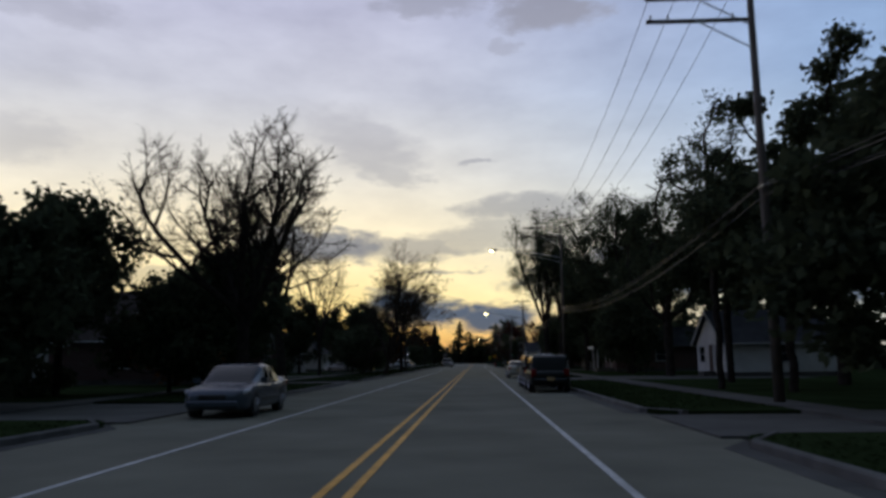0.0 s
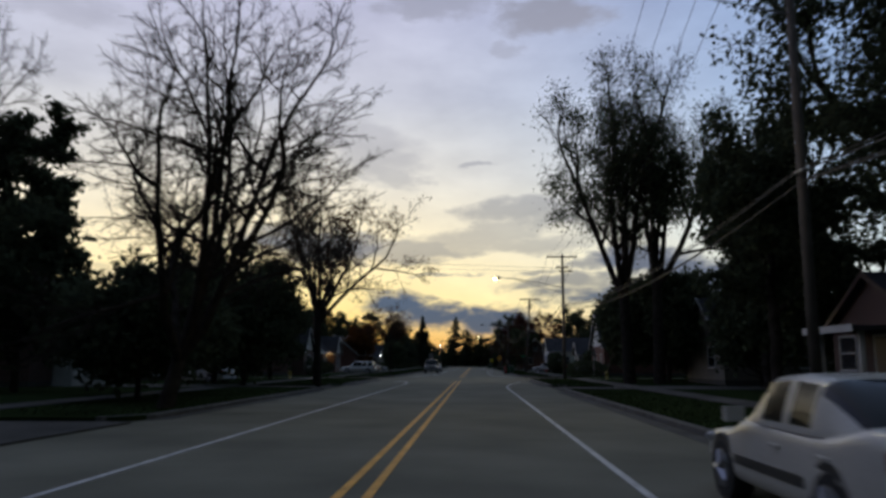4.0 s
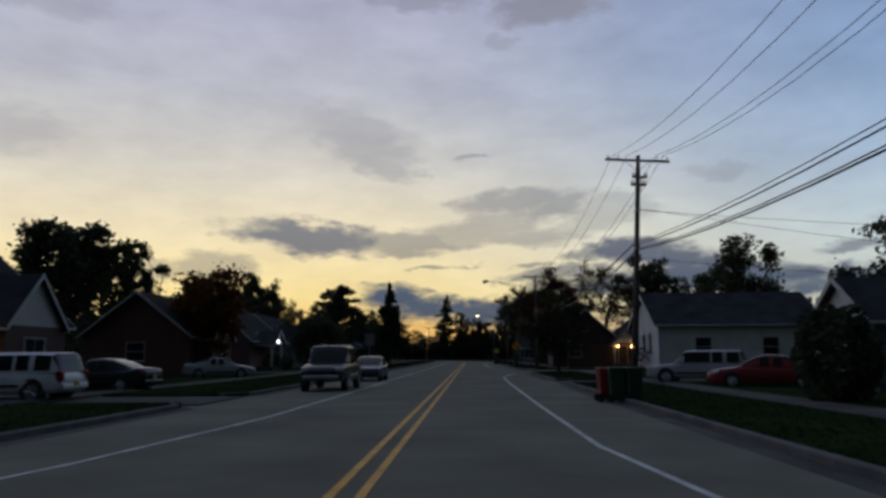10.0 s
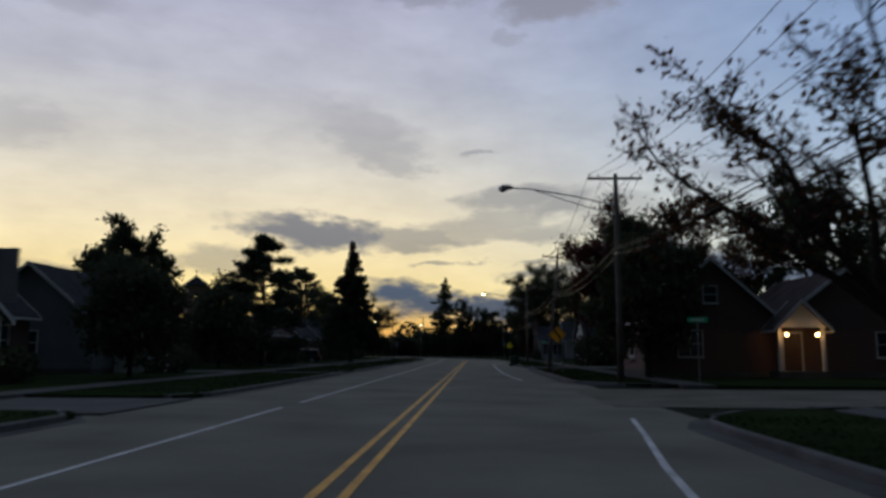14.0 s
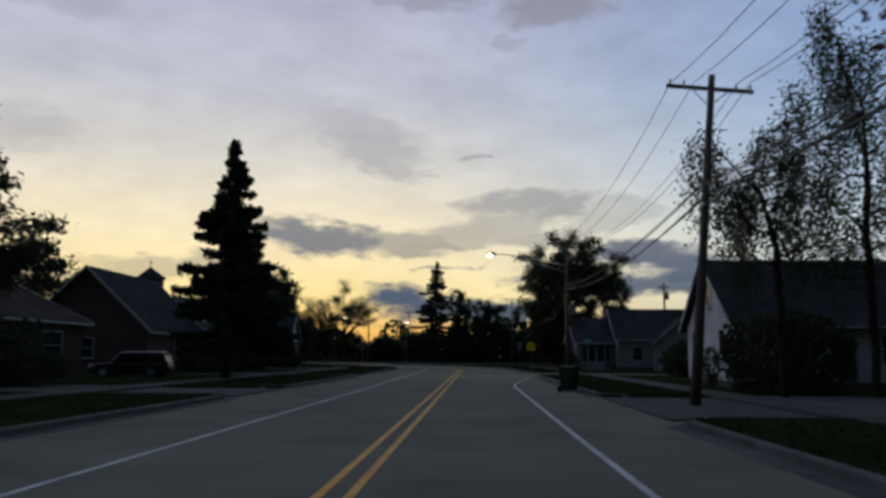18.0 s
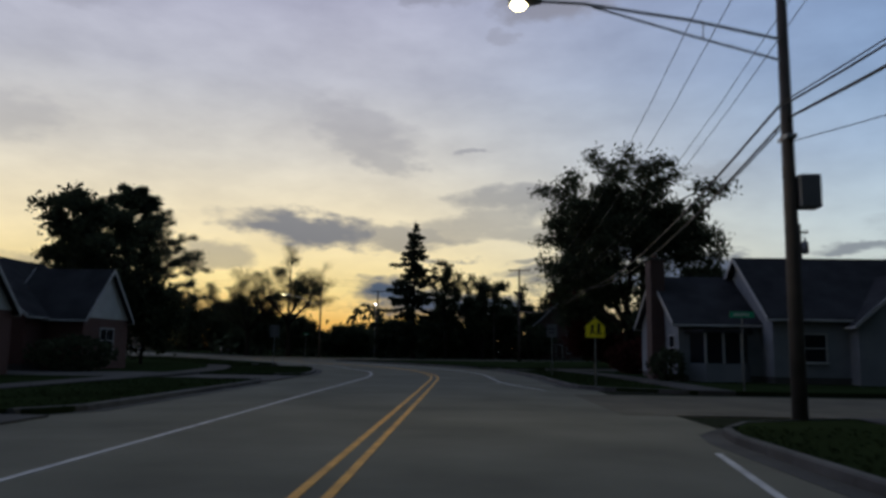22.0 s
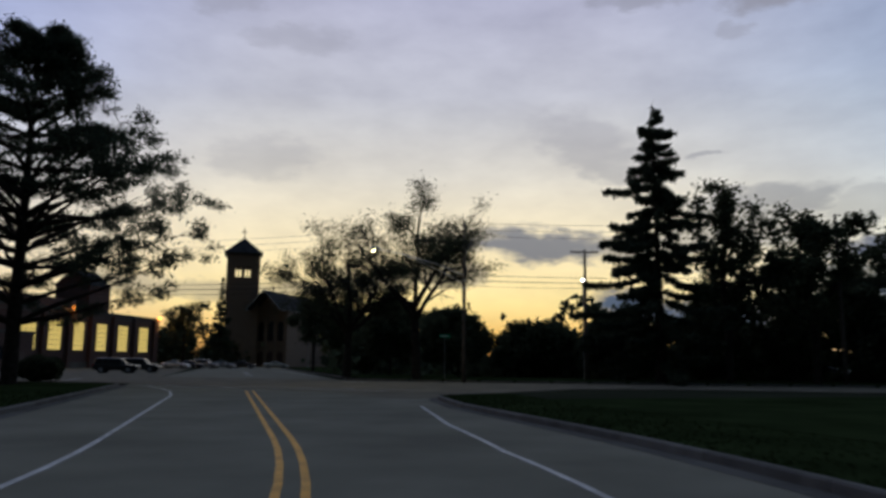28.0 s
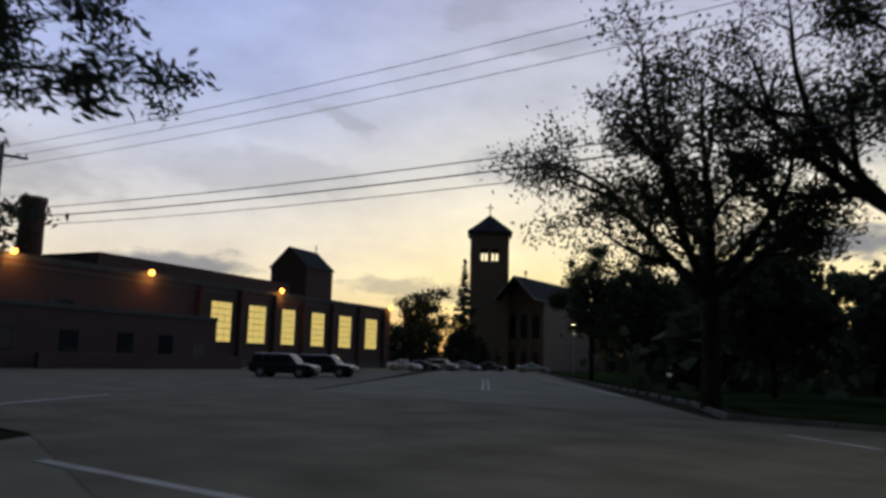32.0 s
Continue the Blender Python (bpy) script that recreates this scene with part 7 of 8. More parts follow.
pine(-42.8, 366.5, 21.5, 9.6, "huge dark pine with long upswept boughs", 31, NEEDLES, 96000, 0.1, up=0.44, base=0.16, rot=40, clump=0.5, whorl=6)
broad_tree(-24.5, 330.0, 7.0, 3.2, "dense dark tree near the bend", 32, LEAF_DARK, 6000, 0.26, **DENSE)
# the side of the street with the cables
broad_tree(18.3, 38.5, 17.0, 7.4, "large dense dark street tree", 40, LEAF_DARK, 30000, 0.22, **ROUND)
broad_tree(15.2, 60.0, 17.5, 4.8, "tall dark street tree with a loose crown", 41, LEAF_DARK, 13000, 0.15, **{**ROUND, "bare": 0.4})
broad_tree(11.2, 35.0, 13.6, 2.0, "tall thin tree with a forked sparse crown", 42, LEAF_DARK, 2600, 0.11, base=0.55, trunk=0.16, trunk_to=0.68, blob=0.3, n=150, lobes=7, tip=0.012, bare=0.2)
broad_tree(12.8, 31.0, 9.5, 3.6, "dark street tree with a raised crown", 64, LEAF_DARK, 12000, 0.2, **{**ROUND, "base": 0.34})
broad_tree(14.6, 44.0, 11.0, 4.0, "dark street tree with a raised crown", 65, LEAF_DARK, 13000, 0.2, **{**ROUND, "base": 0.36})
forked_tree(16.9, 84.0, 20.6, 6.4, "large dark street tree with gaps in its crown", 43, LEAF_DARK, 34000, 0.16, trunk=0.4, clear=0.24, limbs=7, kids=4, open_=(12, 55), lift=0.14, blob=0.55, hang=0.2, crown_from=0.22, tip=0.009, share=0.6)
broad_tree(22.5, 91.0, 18.0, 6.0, "large dense dark tree", 39, LEAF_DARK, 16000, 0.24, **ROUND)
broad_tree(13.6, 93.0, 13.5, 3.8, "dense dark tree beside the tall trees", 86, LEAF_DARK, 12000, 0.22, **ROUND)
broad_tree(16.2, 101.0, 14.5, 4.4, "dense dark tree beside the tall trees", 87, LEAF_DARK, 12000, 0.22, **ROUND)
broad_tree(15.2, 76.0, 7.5, 3.0, "dense dark tree near the pavement", 66, LEAF_DARK, 8000, 0.22, **DENSE)
broad_tree(-17.3, 122.0, 10.4, 4.2, "dense dark tree near the corner", 67, LEAF_DARK, 12000, 0.22, **DENSE)
broad_tree(-27.0, 327.0, 13.5, 5.6, "round dark tree behind the houses", 68, LEAF_DARK, 10000, 0.28, **ROUND)
forked_tree(10.6, 111.0, 23.6, 5.6, "tall tree with forked trunk and feathery crown", 44, LEAF_DARK, 31000, 0.11, trunk=0.4, clear=0.28, limbs=5, kids=4, open_=(12, 44), lift=0.14, blob=0.45, hang=0.35, crown_from=0.22, tip=0.008, turn=0, off=(-0.4, 0.0), share=0.5)
forked_tree(12.4, 110.0, 22.5, 5.4, "tall tree with feathery crown", 45, LEAF_DARK, 24000, 0.11, trunk=0.38, clear=0.34, limbs=5, kids=4, open_=(8, 32), lift=0.18, blob=0.45, hang=0.35, crown_from=0.28, tip=0.008, turn=0, off=(1.0, 0.0), share=0.5)
broad_tree(14.4, 70.0, 8.5, 3.6, "dense dark tree near the pavement", 46, LEAF_DARK, 9000, 0.24, **DENSE)
broad_tree(17.2, 97.0, 8.5, 3.6, "dense dark tree near the pavement", 47, LEAF_DARK, 9000, 0.24, **DENSE)
broad_tree(17.5, 118.5, 8.0, 3.6, "dense dark tree beside the side street", 48, LEAF_DARK, 8000, 0.24, **DENSE)
broad_tree(11.3, 242.3, 13.0, 4.4, "dense dark red maple", 50, LEAF_RED, 30000, 0.14, base=0.14, blob=0.42, n=320, lobes=15, hollow=0.4, bare=0.12, hang=0.2, tip=0.009)
broad_tree(10.9, 257.0, 11.0, 2.9, "drooping birch with hanging leaves", 51, LEAF_GREEN, 15000, 0.085, trunk=0.13, base=0.4, hang=1.3, blob=0.22, n=200, tip=0.009)
broad_tree(14.3, 257.4, 14.5, 3.7, "drooping birch with hanging leaves", 52, LEAF_GREEN, 17000, 0.09, trunk=0.15, base=0.36, hang=1.4, blob=0.24, n=240, tip=0.009)
broad_tree(24.5, 238.0, 14.0, 5.2, "dark leafy tree behind the brick house", 53, LEAF_DARK, 8000, 0.28, **ROUND)
broad_tree(13.5, 241.0, 9.0, 3.2, "dark leafy tree beyond the lawn", 54, LEAF_DARK, 6000, 0.26, **ROUND)
broad_tree(14.1, 338.4, 19.0, 8.3, "great dark broad-leaved tree at the bend", 55, LEAF_DARK, 62000, 0.2, base=0.1, trunk=0.48, blob=0.5, n=560, lobes=26, hollow=0.35, bare=0.06)
broad_tree(19.0, 333.0, 8.5, 4.0, "dense dark tree behind the bungalow", 56, LEAF_DARK, 7000, 0.28, **DENSE)
broad_tree(12.5, 346.0, 5.6, 3.2, "dense dark red-brown tree at the bend", 57, LEAF_RED, 7000, 0.28, **DENSE)
# trees round the junction
forked_tree(-35.0, 394.0, 13.6, 6.4, "wide open-crowned tree at the junction", 58, LEAF_GREEN, 25000, 0.115, trunk=0.34, clear=0.3, limbs=6, kids=4, open_=(24, 66), lift=0.1, blob=0.5, hang=0.2, crown_from=0.42, tip=0.007, share=0.55, flat=0.7)
forked_tree(-28.0, 393.0, 18.4, 7.6, "wide open-crowned tree at the junction", 59, LEAF_GREEN, 25000, 0.115, trunk=0.36, clear=0.34, limbs=6, kids=4, open_=(18, 60), lift=0.1, blob=0.5, hang=0.2, crown_from=0.44, tip=0.007, share=0.55, flat=0.7)
spruce(-8.3, 393.8, 22.4, 14.0, "tall ragged spruce with open drooping boughs", 60, 42000, open_=0.2, base=0.08, power=0.85, ragged=0.5, drop=0.35)
broad_tree(-3.3, 397.0, 16.5, 3.0, "slender dark tree beyond the junction", 61, LEAF_DARK, 6000, 0.26, **ROUND)
broad_tree(2.8, 396.5, 14.5, 4.0, "dark leafy tree beyond the lawn", 62, LEAF_DARK, 7000, 0.28, **ROUND)
broad_tree(20.5, 413.0, 15.5, 4.6, "round dark red-brown tree", 63, LEAF_RED, 9000, 0.3, **ROUND)
for n, (tx, ty, th, sp) in enumerate(((-36, 406, 7.6, 3.8), (-28, 404, 6.4, 3.8), (-20, 407, 6, 3.8), (-12.5, 404, 6.4, 3.8), (-5, 404, 9, 3.8), (2, 405, 9, 3.8), (7, 404.5, 9.5, 3.6), (-36, 424, 9, 4), (-43, 438, 9, 4), (-49, 452, 10, 4.4), (-57, 468, 11, 4.4), (-58, 453, 13, 4.4), (-52, 442, 12.5, 4.2), (-46, 432, 11.5, 4.0), (-65, 468, 14, 4.6), (30, 398, 11, 4.4), (40, 396, 10, 4.4), (9.8, 409, 12.5, 4.5), (17, 416, 14, 5.0), (23, 407, 12, 4.5))):
    broad_tree(tx, ty, th, sp, "dense dark tree in a row beyond the junction", 70 + n, LEAF_DARK, 6000, 0.32, **{**DENSE, "n": 120})
broad_tree(-112, 470, 15, 5.4, "dark leafy tree behind the school", 90, LEAF_GREEN, 5000, 0.3, base=0.25, blob=0.5, n=160)
spruce(-108.5, 478.0, 20.5, 7.0, "dark conifer beside the church", 91, 14000)
broad_tree(-56.4, 426.6, 11.6, 3.4, "round dark tree beyond the junction", 94, LEAF_DARK, 9000, 0.2, **ROUND)
broad_tree(-51.0, 425.0, 10.0, 4.0, "dense dark tree beyond the junction", 98, LEAF_DARK, 8000, 0.26, **DENSE)
broad_tree(-84, 487, 13, 5, "dark leafy tree before the church", 92, LEAF_DARK, 8000, 0.34, **DENSE)
broad_tree(-75, 478, 12, 5, "dark leafy tree before the church", 93, LEAF_DARK, 8000, 0.34, **DENSE)
shrub(-47.0, 372.5, 3.0, 1.55, "clipped dark hedge at the junction", 95, LEAF_DARK, 2500, 0.2)
shrub(12.4, 143.5, 5.0, 1.7, "clipped dark hedge before the brick house", 96, LEAF_DARK, 2200, 0.16)
shrub(10.8, 160.0, 2.4, 2.7, "tall shaggy dark bush beside the pavement", 97, LEAF_DARK, 2000, 0.2)
shrub(16.4, 160.0, 4.2, 3.6, "dense dark bush beside the garage", 120, LEAF_DARK, 3200, 0.2)
for n, (sx, sy, sw, sh) in enumerate(((15.6, 286.2, 3.6, 2.5), (19.0, 286.6, 4.0, 2.9), (22.8, 287.0, 4.2, 2.7))):
    shrub(sx, sy, sw, sh, "tall dark hedge at the side street", 140 + n, LEAF_DARK, 2600, 0.18)
shrub(12.1, 192.4, 1.6, 1.9, "thin shrub before the white house", 98, LEAF_BROWN, 260, 0.14)
shrub(12.6, 261.0, 5.0, 3.2, "large dark hedge beside the white house", 99, LEAF_DARK, 3500, 0.2)
shrub(11.0, 265.5, 0.9, 1.9, "small topiary shrub by the wall", 100, LEAF_DARK, 500, 0.1)
shrub(10.2, 311.0, 1.8, 1.6, "dark shrub beside the chimney", 101, LEAF_DARK, 900, 0.14)
shrub(22.0, 309.0, 1.7, 1.7, "round shrub before the bungalow", 102, LEAF_DARK, 900, 0.14)
shrub(27.5, 309.0, 1.7, 1.6, "round shrub before the bungalow", 103, LEAF_DARK, 900, 0.14)
shrub(11.5, 324.0, 3.5, 2.2, "red-brown hedge beyond the bungalow", 104, LEAF_RED, 2500, 0.18)
for n, (sx, sy, sw, sh) in enumerate(((-20.3, 34, 4, 1.6), (-20.0, 56, 5, 2.0), (-21.5, 82, 4, 1.8), (-19.5, 146, 5, 1.8), (-19.8, 154, 4, 1.7), (-20.0, 214.5, 4, 1.6), (-19.5, 231, 4, 1.9), (-19.6, 262, 4, 1.8), (-20.6, 288, 5, 2.0), (-20.2, 299, 4, 1.7), (-20.4, 312, 4, 1.8))):
    shrub(sx, sy, sw, sh, "dark shrubs before a house", 110 + n, LEAF_DARK, 1600, 0.18)

for n, (tx, ty, th, sp, lf, cnt, lab) in enumerate((
        (-33, 60, 14, 8, LEAF_DARK, 9000, "dense dark tree behind the houses"), (-18.5, 47, 5.5, 4.5, LEAF_ORANGE, 5000, "low tree turning orange before a house"), 
        (-21.5, 93, 9.5, 6, LEAF_DARK, 7000, "dense dark tree before a house"), (-19, 30, 6.5, 5, LEAF_DARK, 6000, "dense dark tree on a front lawn"), (-38, 40, 13, 8, LEAF_DARK, 7000, "dense dark tree behind the houses"), (-27, 71.5, 11.5, 7.5, LEAF_DARK, 9000, "dense dark tree behind the houses"), (-34, 97, 13.5, 8, LEAF_DARK, 9000, "dense dark tree behind the houses"),
        (12.6, 119.5, 8.6, 5, LEAF_DARK, 9000, "dense dark tree near the corner"), (15.5, 122.5, 9, 5.5, LEAF_DARK, 8000, "dense dark tree near the corner"), (14.2, 114.5, 8.5, 5, LEAF_DARK, 8000, "dense dark tree near the corner"), (-15.8, 24, 7, 5, LEAF_DARK, 7000, "dense dark tree on a front lawn"), (-19.5, 131.0 - 11, 6, 4.6, LEAF_DARK, 7000, "dense dark tree before a house"), (17, 104, 8, 5.5, LEAF_DARK, 7000, "dense dark tree near the pavement"), (19.5, 124.5, 9, 6, LEAF_DARK, 7000, "dense dark tree beside the side street"),
        (9.6, 226, 9.6, 5, LEAF_DARK, 7500, "dense dark tree beside the brick house"), (17.5, 153.5, 10, 5, LEAF_DARK, 6500, "dense dark tree behind the brick house"),
        (11.5, 20, 9, 6, LEAF_DARK, 7000, "dense dark tree near the pavement"), (24, 70, 14, 8, LEAF_DARK, 8000, "dense dark tree behind the houses"),
        (24, 205, 12, 7, LEAF_DARK, 7000, "dark leafy tree behind the white house"), (29, 188, 11, 7, LEAF_DARK, 7000, "dark leafy tree behind the white house"), (31, 243, 12, 7, LEAF_DARK, 7000, "dark leafy tree behind the brick house"),
        (-30, 245, 10, 6, LEAF_DARK, 6000, "dark leafy tree behind the houses"), (-36, 290, 12, 7, LEAF_DARK, 6000, "dark leafy tree behind the houses"), (-33, 220, 9, 6, LEAF_DARK, 6000, "dark leafy tree behind the houses"))):
    broad_tree(tx, ty, th, sp * 0.66, lab, 130 + n, lf, cnt, 0.27, **DENSE)

# --- far woods all round, one uncountable mass
nr = np.random.default_rng(5)
cs = []
for ax, ay, bx, by, th, dens in ((-60, -40, -60, 330, 10, 1), (48, -40, 48, 300, 10, 1), (-20, 450, 90, 430, 11, 1), (-230, 330, -160, 540, 12, 1), (-160, 545, 60, 540, 13, 1), (60, 330, 110, 440, 11, 1), (-75, 330, -60, 372, 9, 0.7), (-40, -60, 40, -60, 11, 1), (-45, 412, 45, 408, 5, 1.5), (-130, 480, -100, 560, 8, 1)):
    L = math.hypot(bx - ax, by - ay)
    for _ in range(int(L / 5.5 * dens)):
        k, h = nr.random(), th * nr.uniform(0.65, 1.2)
        px, py = ax + (bx - ax) * k + nr.normal() * 5, ay + (by - ay) * k + nr.normal() * 3
        n = 300
        v = nr.normal(size=(n, 3))
        v /= np.linalg.norm(v, axis=1)[:, None]
        r = nr.uniform(0.4, 1, n)[:, None] ** 0.4
        cs.append(v * r * np.array([h * 0.42, h * 0.42, h * 0.5]) + np.array([px, py, h * 0.52]))
        cs.append(nr.normal(size=(150, 3)) * np.array([3.2, 1.5, 0.0]) + np.array([px, py, 0.0]) + np.abs(nr.normal(size=(150, 1))) * np.array([0.0, 0.0, 1.9]))
woods = link("far_woods", leaf_mesh("far_woods", np.concatenate(cs), 1.1, nr, stretch=1.2), LEAF_DARK)
tagged(woods, "dark distant tree line behind the houses", "trees", kind="stuff")

# ================================================================ school
SCH = thing("school", pose(-98.5, 404.0, 0.02, 0, 0, 103.4), "long dark brick school with tall lit windows", "school")
# own x runs along the front from the near end, own -y looks at the junction
part("wall", box(-26, 60, 0, 22, 0, 9.3), BRICK_SCHOOL, SCH)
part("parapet", box(-26.1, 60.1, -0.12, 22.1, 9.3, 9.9, 0.04), CONCRETE, SCH)
part("upper_storey", box(4, 38, 5, 22, 9.9, 12.0), BRICK_SCHOOL, SCH)
part("string_course", box(-26, 60, -0.08, 0, 8.75, 8.95), CONCRETE, SCH)
part("plinth", box(-26, 60, -0.15, 0, 0, 1.0, 0.03), CONCRETE, SCH)
annex = new("annex")
annex.parent = SCH
part("annex_wall", box(-24, 10, -6.5, -0.02, 0, 4.9), BRICK_SCHOOL, annex)
part("annex_parapet", box(-24.1, 10.1, -6.6, -0.03, 4.9, 5.3, 0.03), CONCRETE, annex)
part("annex_door", box(6.6, 8.2, -6.56, -6.48, 0.02, 2.4, 0.01), DOOR_PAINT, annex)
part("low_wall", box(-12, 12.5, -8.2, -7.8, 0, 1.3, 0.03), BRICK_SCHOOL, annex)
for u in (-20, -14, -8, -2, 3):
    part("annex_window", box(u - 0.9, u + 0.9, -6.55, -6.47, 1.4, 3.2), WINDOW_GLASS, annex)
SCHOOL_WINDOWS = [(16.2, 19.8), (23.0, 26.4), (29.9, 32.8), (36.8, 40.0), (44.0, 47.4), (51.8, 55.4)]
for u0, u1 in SCHOOL_WINDOWS:
    w, h = u1 - u0, 4.7
    wp = window_part(SCH, pose((u0 + u1) / 2, -0.03, 3.0), w, h, LIT_WINDOW, CONCRETE, 3)
    bm = bmesh.new()
    for k in range(1, 6):
        add_box(bm, -w / 2, w / 2, -0.03, -0.013, h * k / 6 - 0.03, h * k / 6 + 0.03)
    part("glazing_bar", bm, BLACK_TRIM, wp)
for u in (14.2, 21.4, 28.2, 34.8, 42.0, 49.6, 57.5):
    part("buttress", box(u - 0.4, u + 0.4, -0.5, 0, 0, 9.4, 0.04), BRICK_SCHOOL, SCH)
for u, z in ((-20, 3.0), (-12, 3.0), (-4, 3.0)):
    window_part(SCH, pose(u, -0.03, z), 2.6, 3.2, None, CONCRETE, 3)
dr = part("door", box(8.2, 9.6, -0.06, 0.02, 0.02, 2.5, 0.01), DOOR_PAINT, SCH)
cup = new("bell_turret")
cup.parent = SCH
cup.matrix_local = pose(46.6, 9.0, 9.9, 0, 0, 90)
part("turret_wall", box(-3.4, 3.4, -3.6, 3.6, 0, 5.4), BRICK_SCHOOL, cup)
gable_roof(cup, 6.8, 7.2, 5.4, 8.4, ROOF_DARK, over=0.2, trim=BRICK_SCHOOL)
for y0 in (-3.6, 3.4):
    part("gable", slab_y([(-3.4, 5.4), (3.4, 5.4), (0, 8.4)], y0, y0 + 0.2), BRICK_SCHOOL, cup)
part("finial", tube([(0, -3.5, 8.4), (0, -3.5, 9.9)], 0.07, 6), CABLE, cup)
part("finial_arm", tube([(0, -3.9, 9.4), (0, -3.1, 9.4)], 0.06, 6), CABLE, cup)
stack = thing("smokestack", pose(-111.7, 402.7, 0), "tall red brick smokestack behind the school", "chimney")
part("shaft", tube([(0, 0, 0), (0, 0, 17.0), (0, 0, 17.3), (0, 0, 18.0)], [1.55, 1.25, 1.4, 1.4], 20), BRICK_RED, stack, smooth=True)
for n, (u, z, w) in enumerate(((6.3, 9.9, 170), (29.0, 10.1, 170), (-9.5, 10.0, 170), (59.2, 10.0, 170))):
    x, y = -98.5 + u * -0.232 + 0.973 * 0.45, 404.0 + u * 0.973 + 0.232 * 0.45
    t = thing("floodlight", pose(x, y, z, 0, 0, 103.4), "orange sodium floodlight on the school wall", "lamp")
    part("bracket", tube([(0, 0.45, 0.1), (0, 0, 0.2)], 0.04, 6), BLACK_TRIM, t)
    bm = bmesh.new()
    bmesh.ops.create_icosphere(bm, subdivisions=2, radius=0.3)
    part("globe", bm, LAMP_SODIUM, t, smooth=True)
    li = new("floodlight_light", bpy.data.lights.new("floodlight_light", "POINT"))
    li.data.energy, li.data.color, li.data.shadow_soft_size = w, (1.0, 0.42, 0.1), 0.4
    li.parent, li.location = t, (0, -0.35, -0.42)

# ================================================================ church
CH = thing("church", pose(-119.0, 501.0, 0, 0, 0, 35), "tan brick church with a square bell tower", "church")
part("tower", box(-4.1, 4.1, -4.1, 4.1, 0, 22.6), BRICK_TAN, CH)
part("tower_top", box(-4.1, 4.1, -4.1, 4.1, 25.4, 29.0), BRICK_TAN, CH)
for sx in (-1, 1):
    for sy in (-1, 1):
        part("corner_pier", box(min(sx * 1.9, sx * 4.1), max(sx * 1.9, sx * 4.1), min(sy * 1.9, sy * 4.1), max(sy * 1.9, sy * 4.1), 22.6, 25.4), BRICK_TAN, CH)
for sy in (-1, 1):
    part("middle_pier", box(-0.4, 0.4, min(sy * 3.4, sy * 4.05), max(sy * 3.4, sy * 4.05), 22.6, 25.4), BRICK_TAN, CH)
    part("middle_pier", box(min(sy * 3.4, sy * 4.05), max(sy * 3.4, sy * 4.05), -0.4, 0.4, 22.6, 25.4), BRICK_TAN, CH)
    part("mullion", tube([(-1.15, sy * 3.9, 22.6), (-1.15, sy * 3.9, 25.4)], 0.1, 8), CONCRETE, CH)
    part("mullion", tube([(1.15, sy * 3.9, 22.6), (1.15, sy * 3.9, 25.4)], 0.1, 8), CONCRETE, CH)
tr = bmesh.new()
b4 = [tr.verts.new((sx * 4.8, sy * 4.8, 28.9)) for sx, sy in ((-1, -1), (1, -1), (1, 1), (-1, 1))]
ap = tr.verts.new((0, 0, 33.4))
for i in range(4):
    tr.faces.new((b4[i], b4[(i + 1) % 4], ap))
tr.faces.new(b4[::-1])
part("tower_roof", tr, ROOF_DARK, CH)
part("cornice", box(-4.4, 4.4, -4.4, 4.4, 28.3, 28.9, 0.1), CONCRETE, CH)
part("cross", tube([(0, 0, 33.2), (0, 0, 36.0)], 0.13, 6), CABLE, CH)
part("cross_arm", tube([(-0.75, 0, 35.0), (0.75, 0, 35.0)], 0.12, 6), CABLE, CH)
nave = new("nave")
nave.parent = CH
nave.matrix_local = pose(13.6, 6.4, 0, 0, 0, -30)
part("wall", box(-4.6, 4.6, -12, 22, 0, 14.2), BRICK_TAN, nave)
part("gable", slab_y([(-4.6, 14.2), (4.6, 14.2), (0, 19.0)], -12, -11.6), BRICK_TAN, nave)
gable_roof(nave, 9.2, 34, 14.2, 19.0, ROOF_DARK, over=0.12)
part("gable_cross", tube([(0, -11.8, 19.0), (0, -11.8, 20.8)], 0.14, 6), CABLE, nave)
part("gable_cross_arm", tube([(-0.5, -11.8, 20.2), (0.5, -11.8, 20.2)], 0.12, 6), CABLE, nave)
for u in (-2.7, 0, 2.7):
    pw = part("arched_window", slab_y([(u - 0.8, 6.5), (u + 0.8, 6.5), (u + 0.8, 10.5), (u + 0.55, 11.2), (u, 11.5), (u - 0.55, 11.2), (u - 0.8, 10.5)], -12.08, -12.01), WINDOW_GLASS, nave)
    pd = part("door", slab_y([(u - 0.95, 0.1), (u + 0.95, 0.1), (u + 0.95, 3.2), (u, 3.9), (u - 0.95, 3.2)], -12.1, -12.01), DOOR_PAINT, nave)
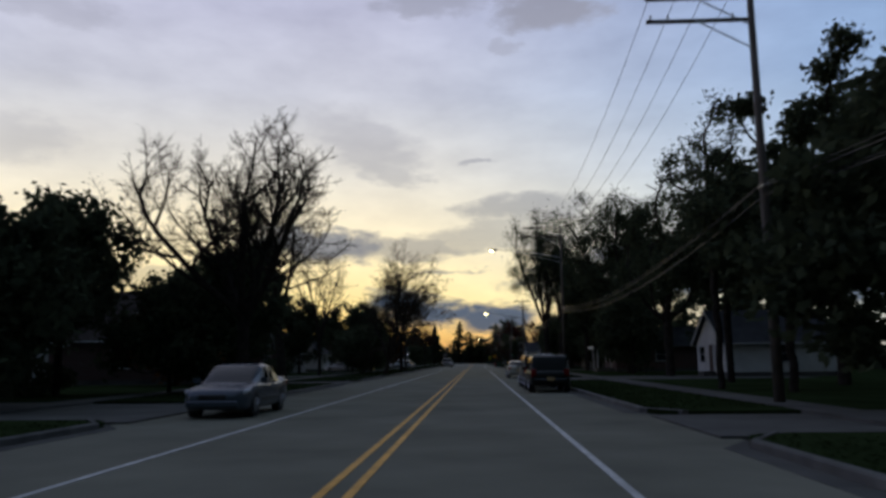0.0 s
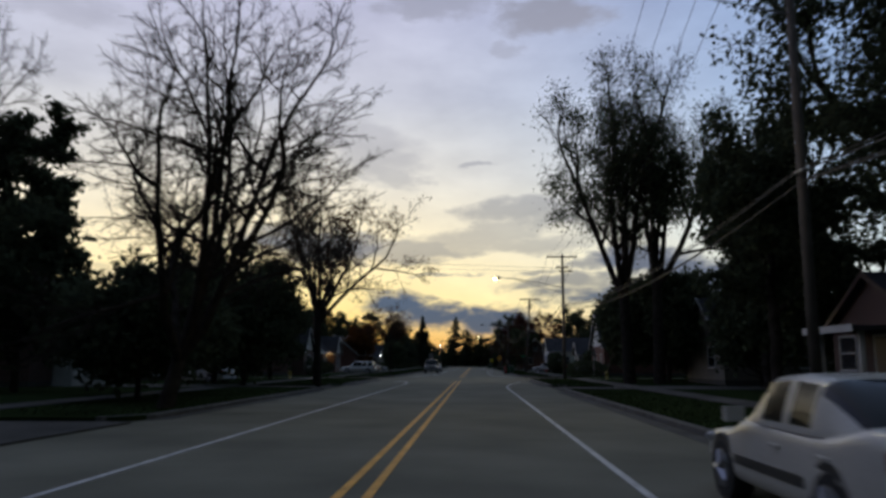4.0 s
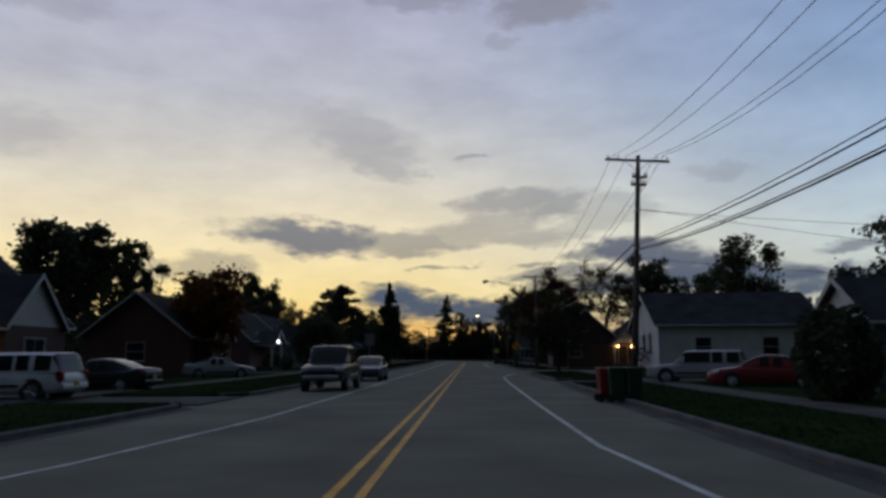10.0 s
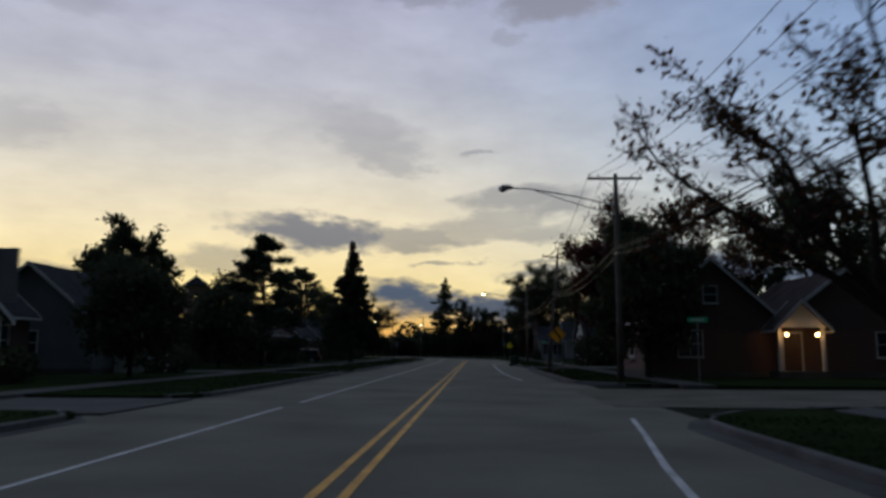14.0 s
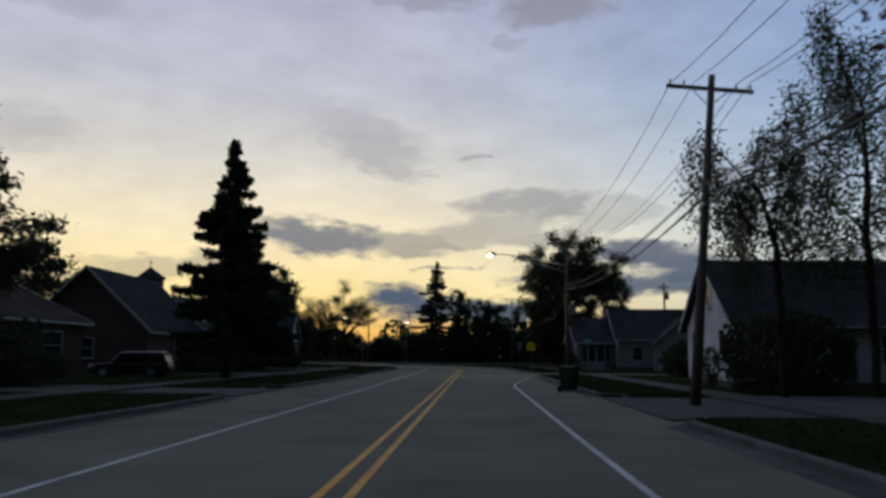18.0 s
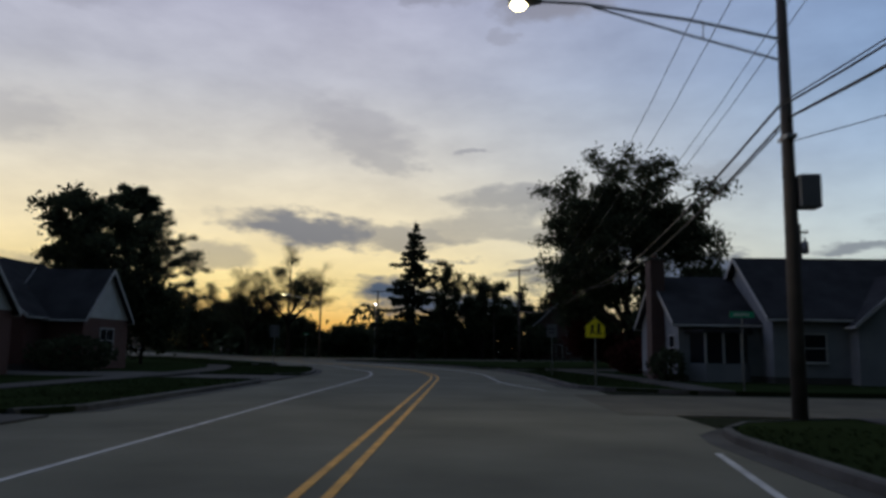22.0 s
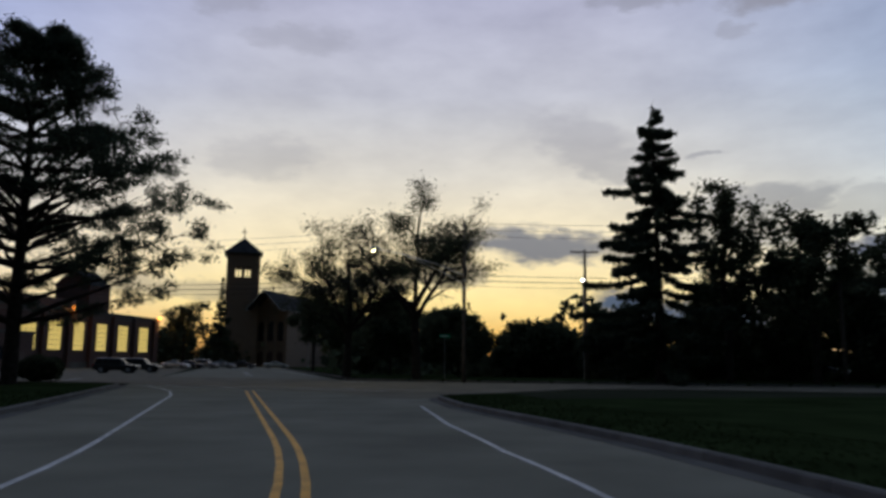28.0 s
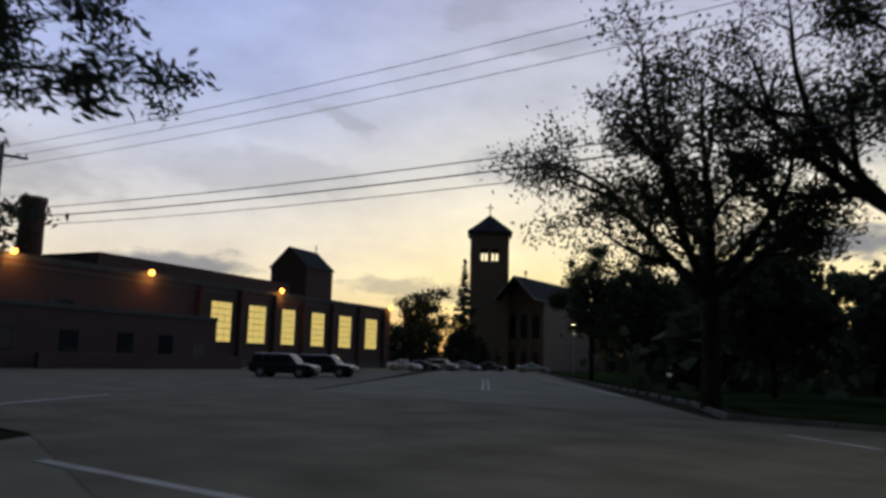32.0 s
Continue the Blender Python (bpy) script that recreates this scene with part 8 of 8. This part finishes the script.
for u in (-4.15, -1.35, 1.35, 4.15):
    part("pilaster", box(u - 0.5, u + 0.5, -12.5, -12, 0, 13.0, 0.05), BRICK_TAN, nave)
sl = thing("street_lamp", pose(-86.0, 478.0, 0), "lit lamp on a post before the church", "lamp")
part("post", tube([(0, 0, 0), (0, 0, 7.6)], [0.1, 0.06], 8), STEEL, sl)
bm = bmesh.new()
bmesh.ops.create_icosphere(bm, subdivisions=2, radius=0.16)
bmesh.ops.translate(bm, vec=(0, 0, 7.8), verts=bm.verts[:])
part("globe", bm, LAMP_STREET, sl, smooth=True)
li = new("street_lamp_light", bpy.data.lights.new("street_lamp_light", "POINT"))
li.data.energy, li.data.color, li.data.shadow_soft_size = 500, (1.0, 0.8, 0.4), 0.3
li.parent, li.location = sl, (0, 0, 7.2)
# lamps far ahead
for x, y, z in ((-15.6, 403.4, 9.0),):
    sl = thing("street_lamp", pose(x, y, 0), "lit lamp on a tall post beyond the junction", "lamp")
    part("post", tube([(0, 0, 0), (0, 0, z)], [0.1, 0.06], 8), STEEL, sl)
    bm = bmesh.new()
    bmesh.ops.create_icosphere(bm, subdivisions=2, radius=0.12)
    bmesh.ops.translate(bm, vec=(0, 0, z + 0.1), verts=bm.verts[:])
    part("globe", bm, LAMP_WHITE, sl, smooth=True)

# ================================================================ grass blades on the verges and near lawns
nr = np.random.default_rng(9)
cs = []
for runs, table, d0, d1, sg in ((RIGHT, KERB_R, 0.25, 3.85, 1), (LEFT, KERB_L, 0.25, 5.3, -1)):
    for a, b, ra, rb in runs:
        a, b = max(a, -10), min(b, 372)
        if b <= a:
            continue
        n = int((b - a) * 110)
        s, k = nr.uniform(a + ra * 0.6, b - rb * 0.6, n), nr.uniform(0, 1, n) ** 1.3
        for si, ki in zip(s, k):
            x, y = on_road(si, lerp_table(table, si) + sg * (d0 + (d1 - d0) * ki))
            cs.append((x, y, 0.15))
blades = link("grass", leaf_mesh("grass", np.array(cs), 0.05, nr, flat=-2.2, stretch=1.6), BLADES)
tagged(blades, "short uneven grass blades on the verges", "grass", kind="stuff")
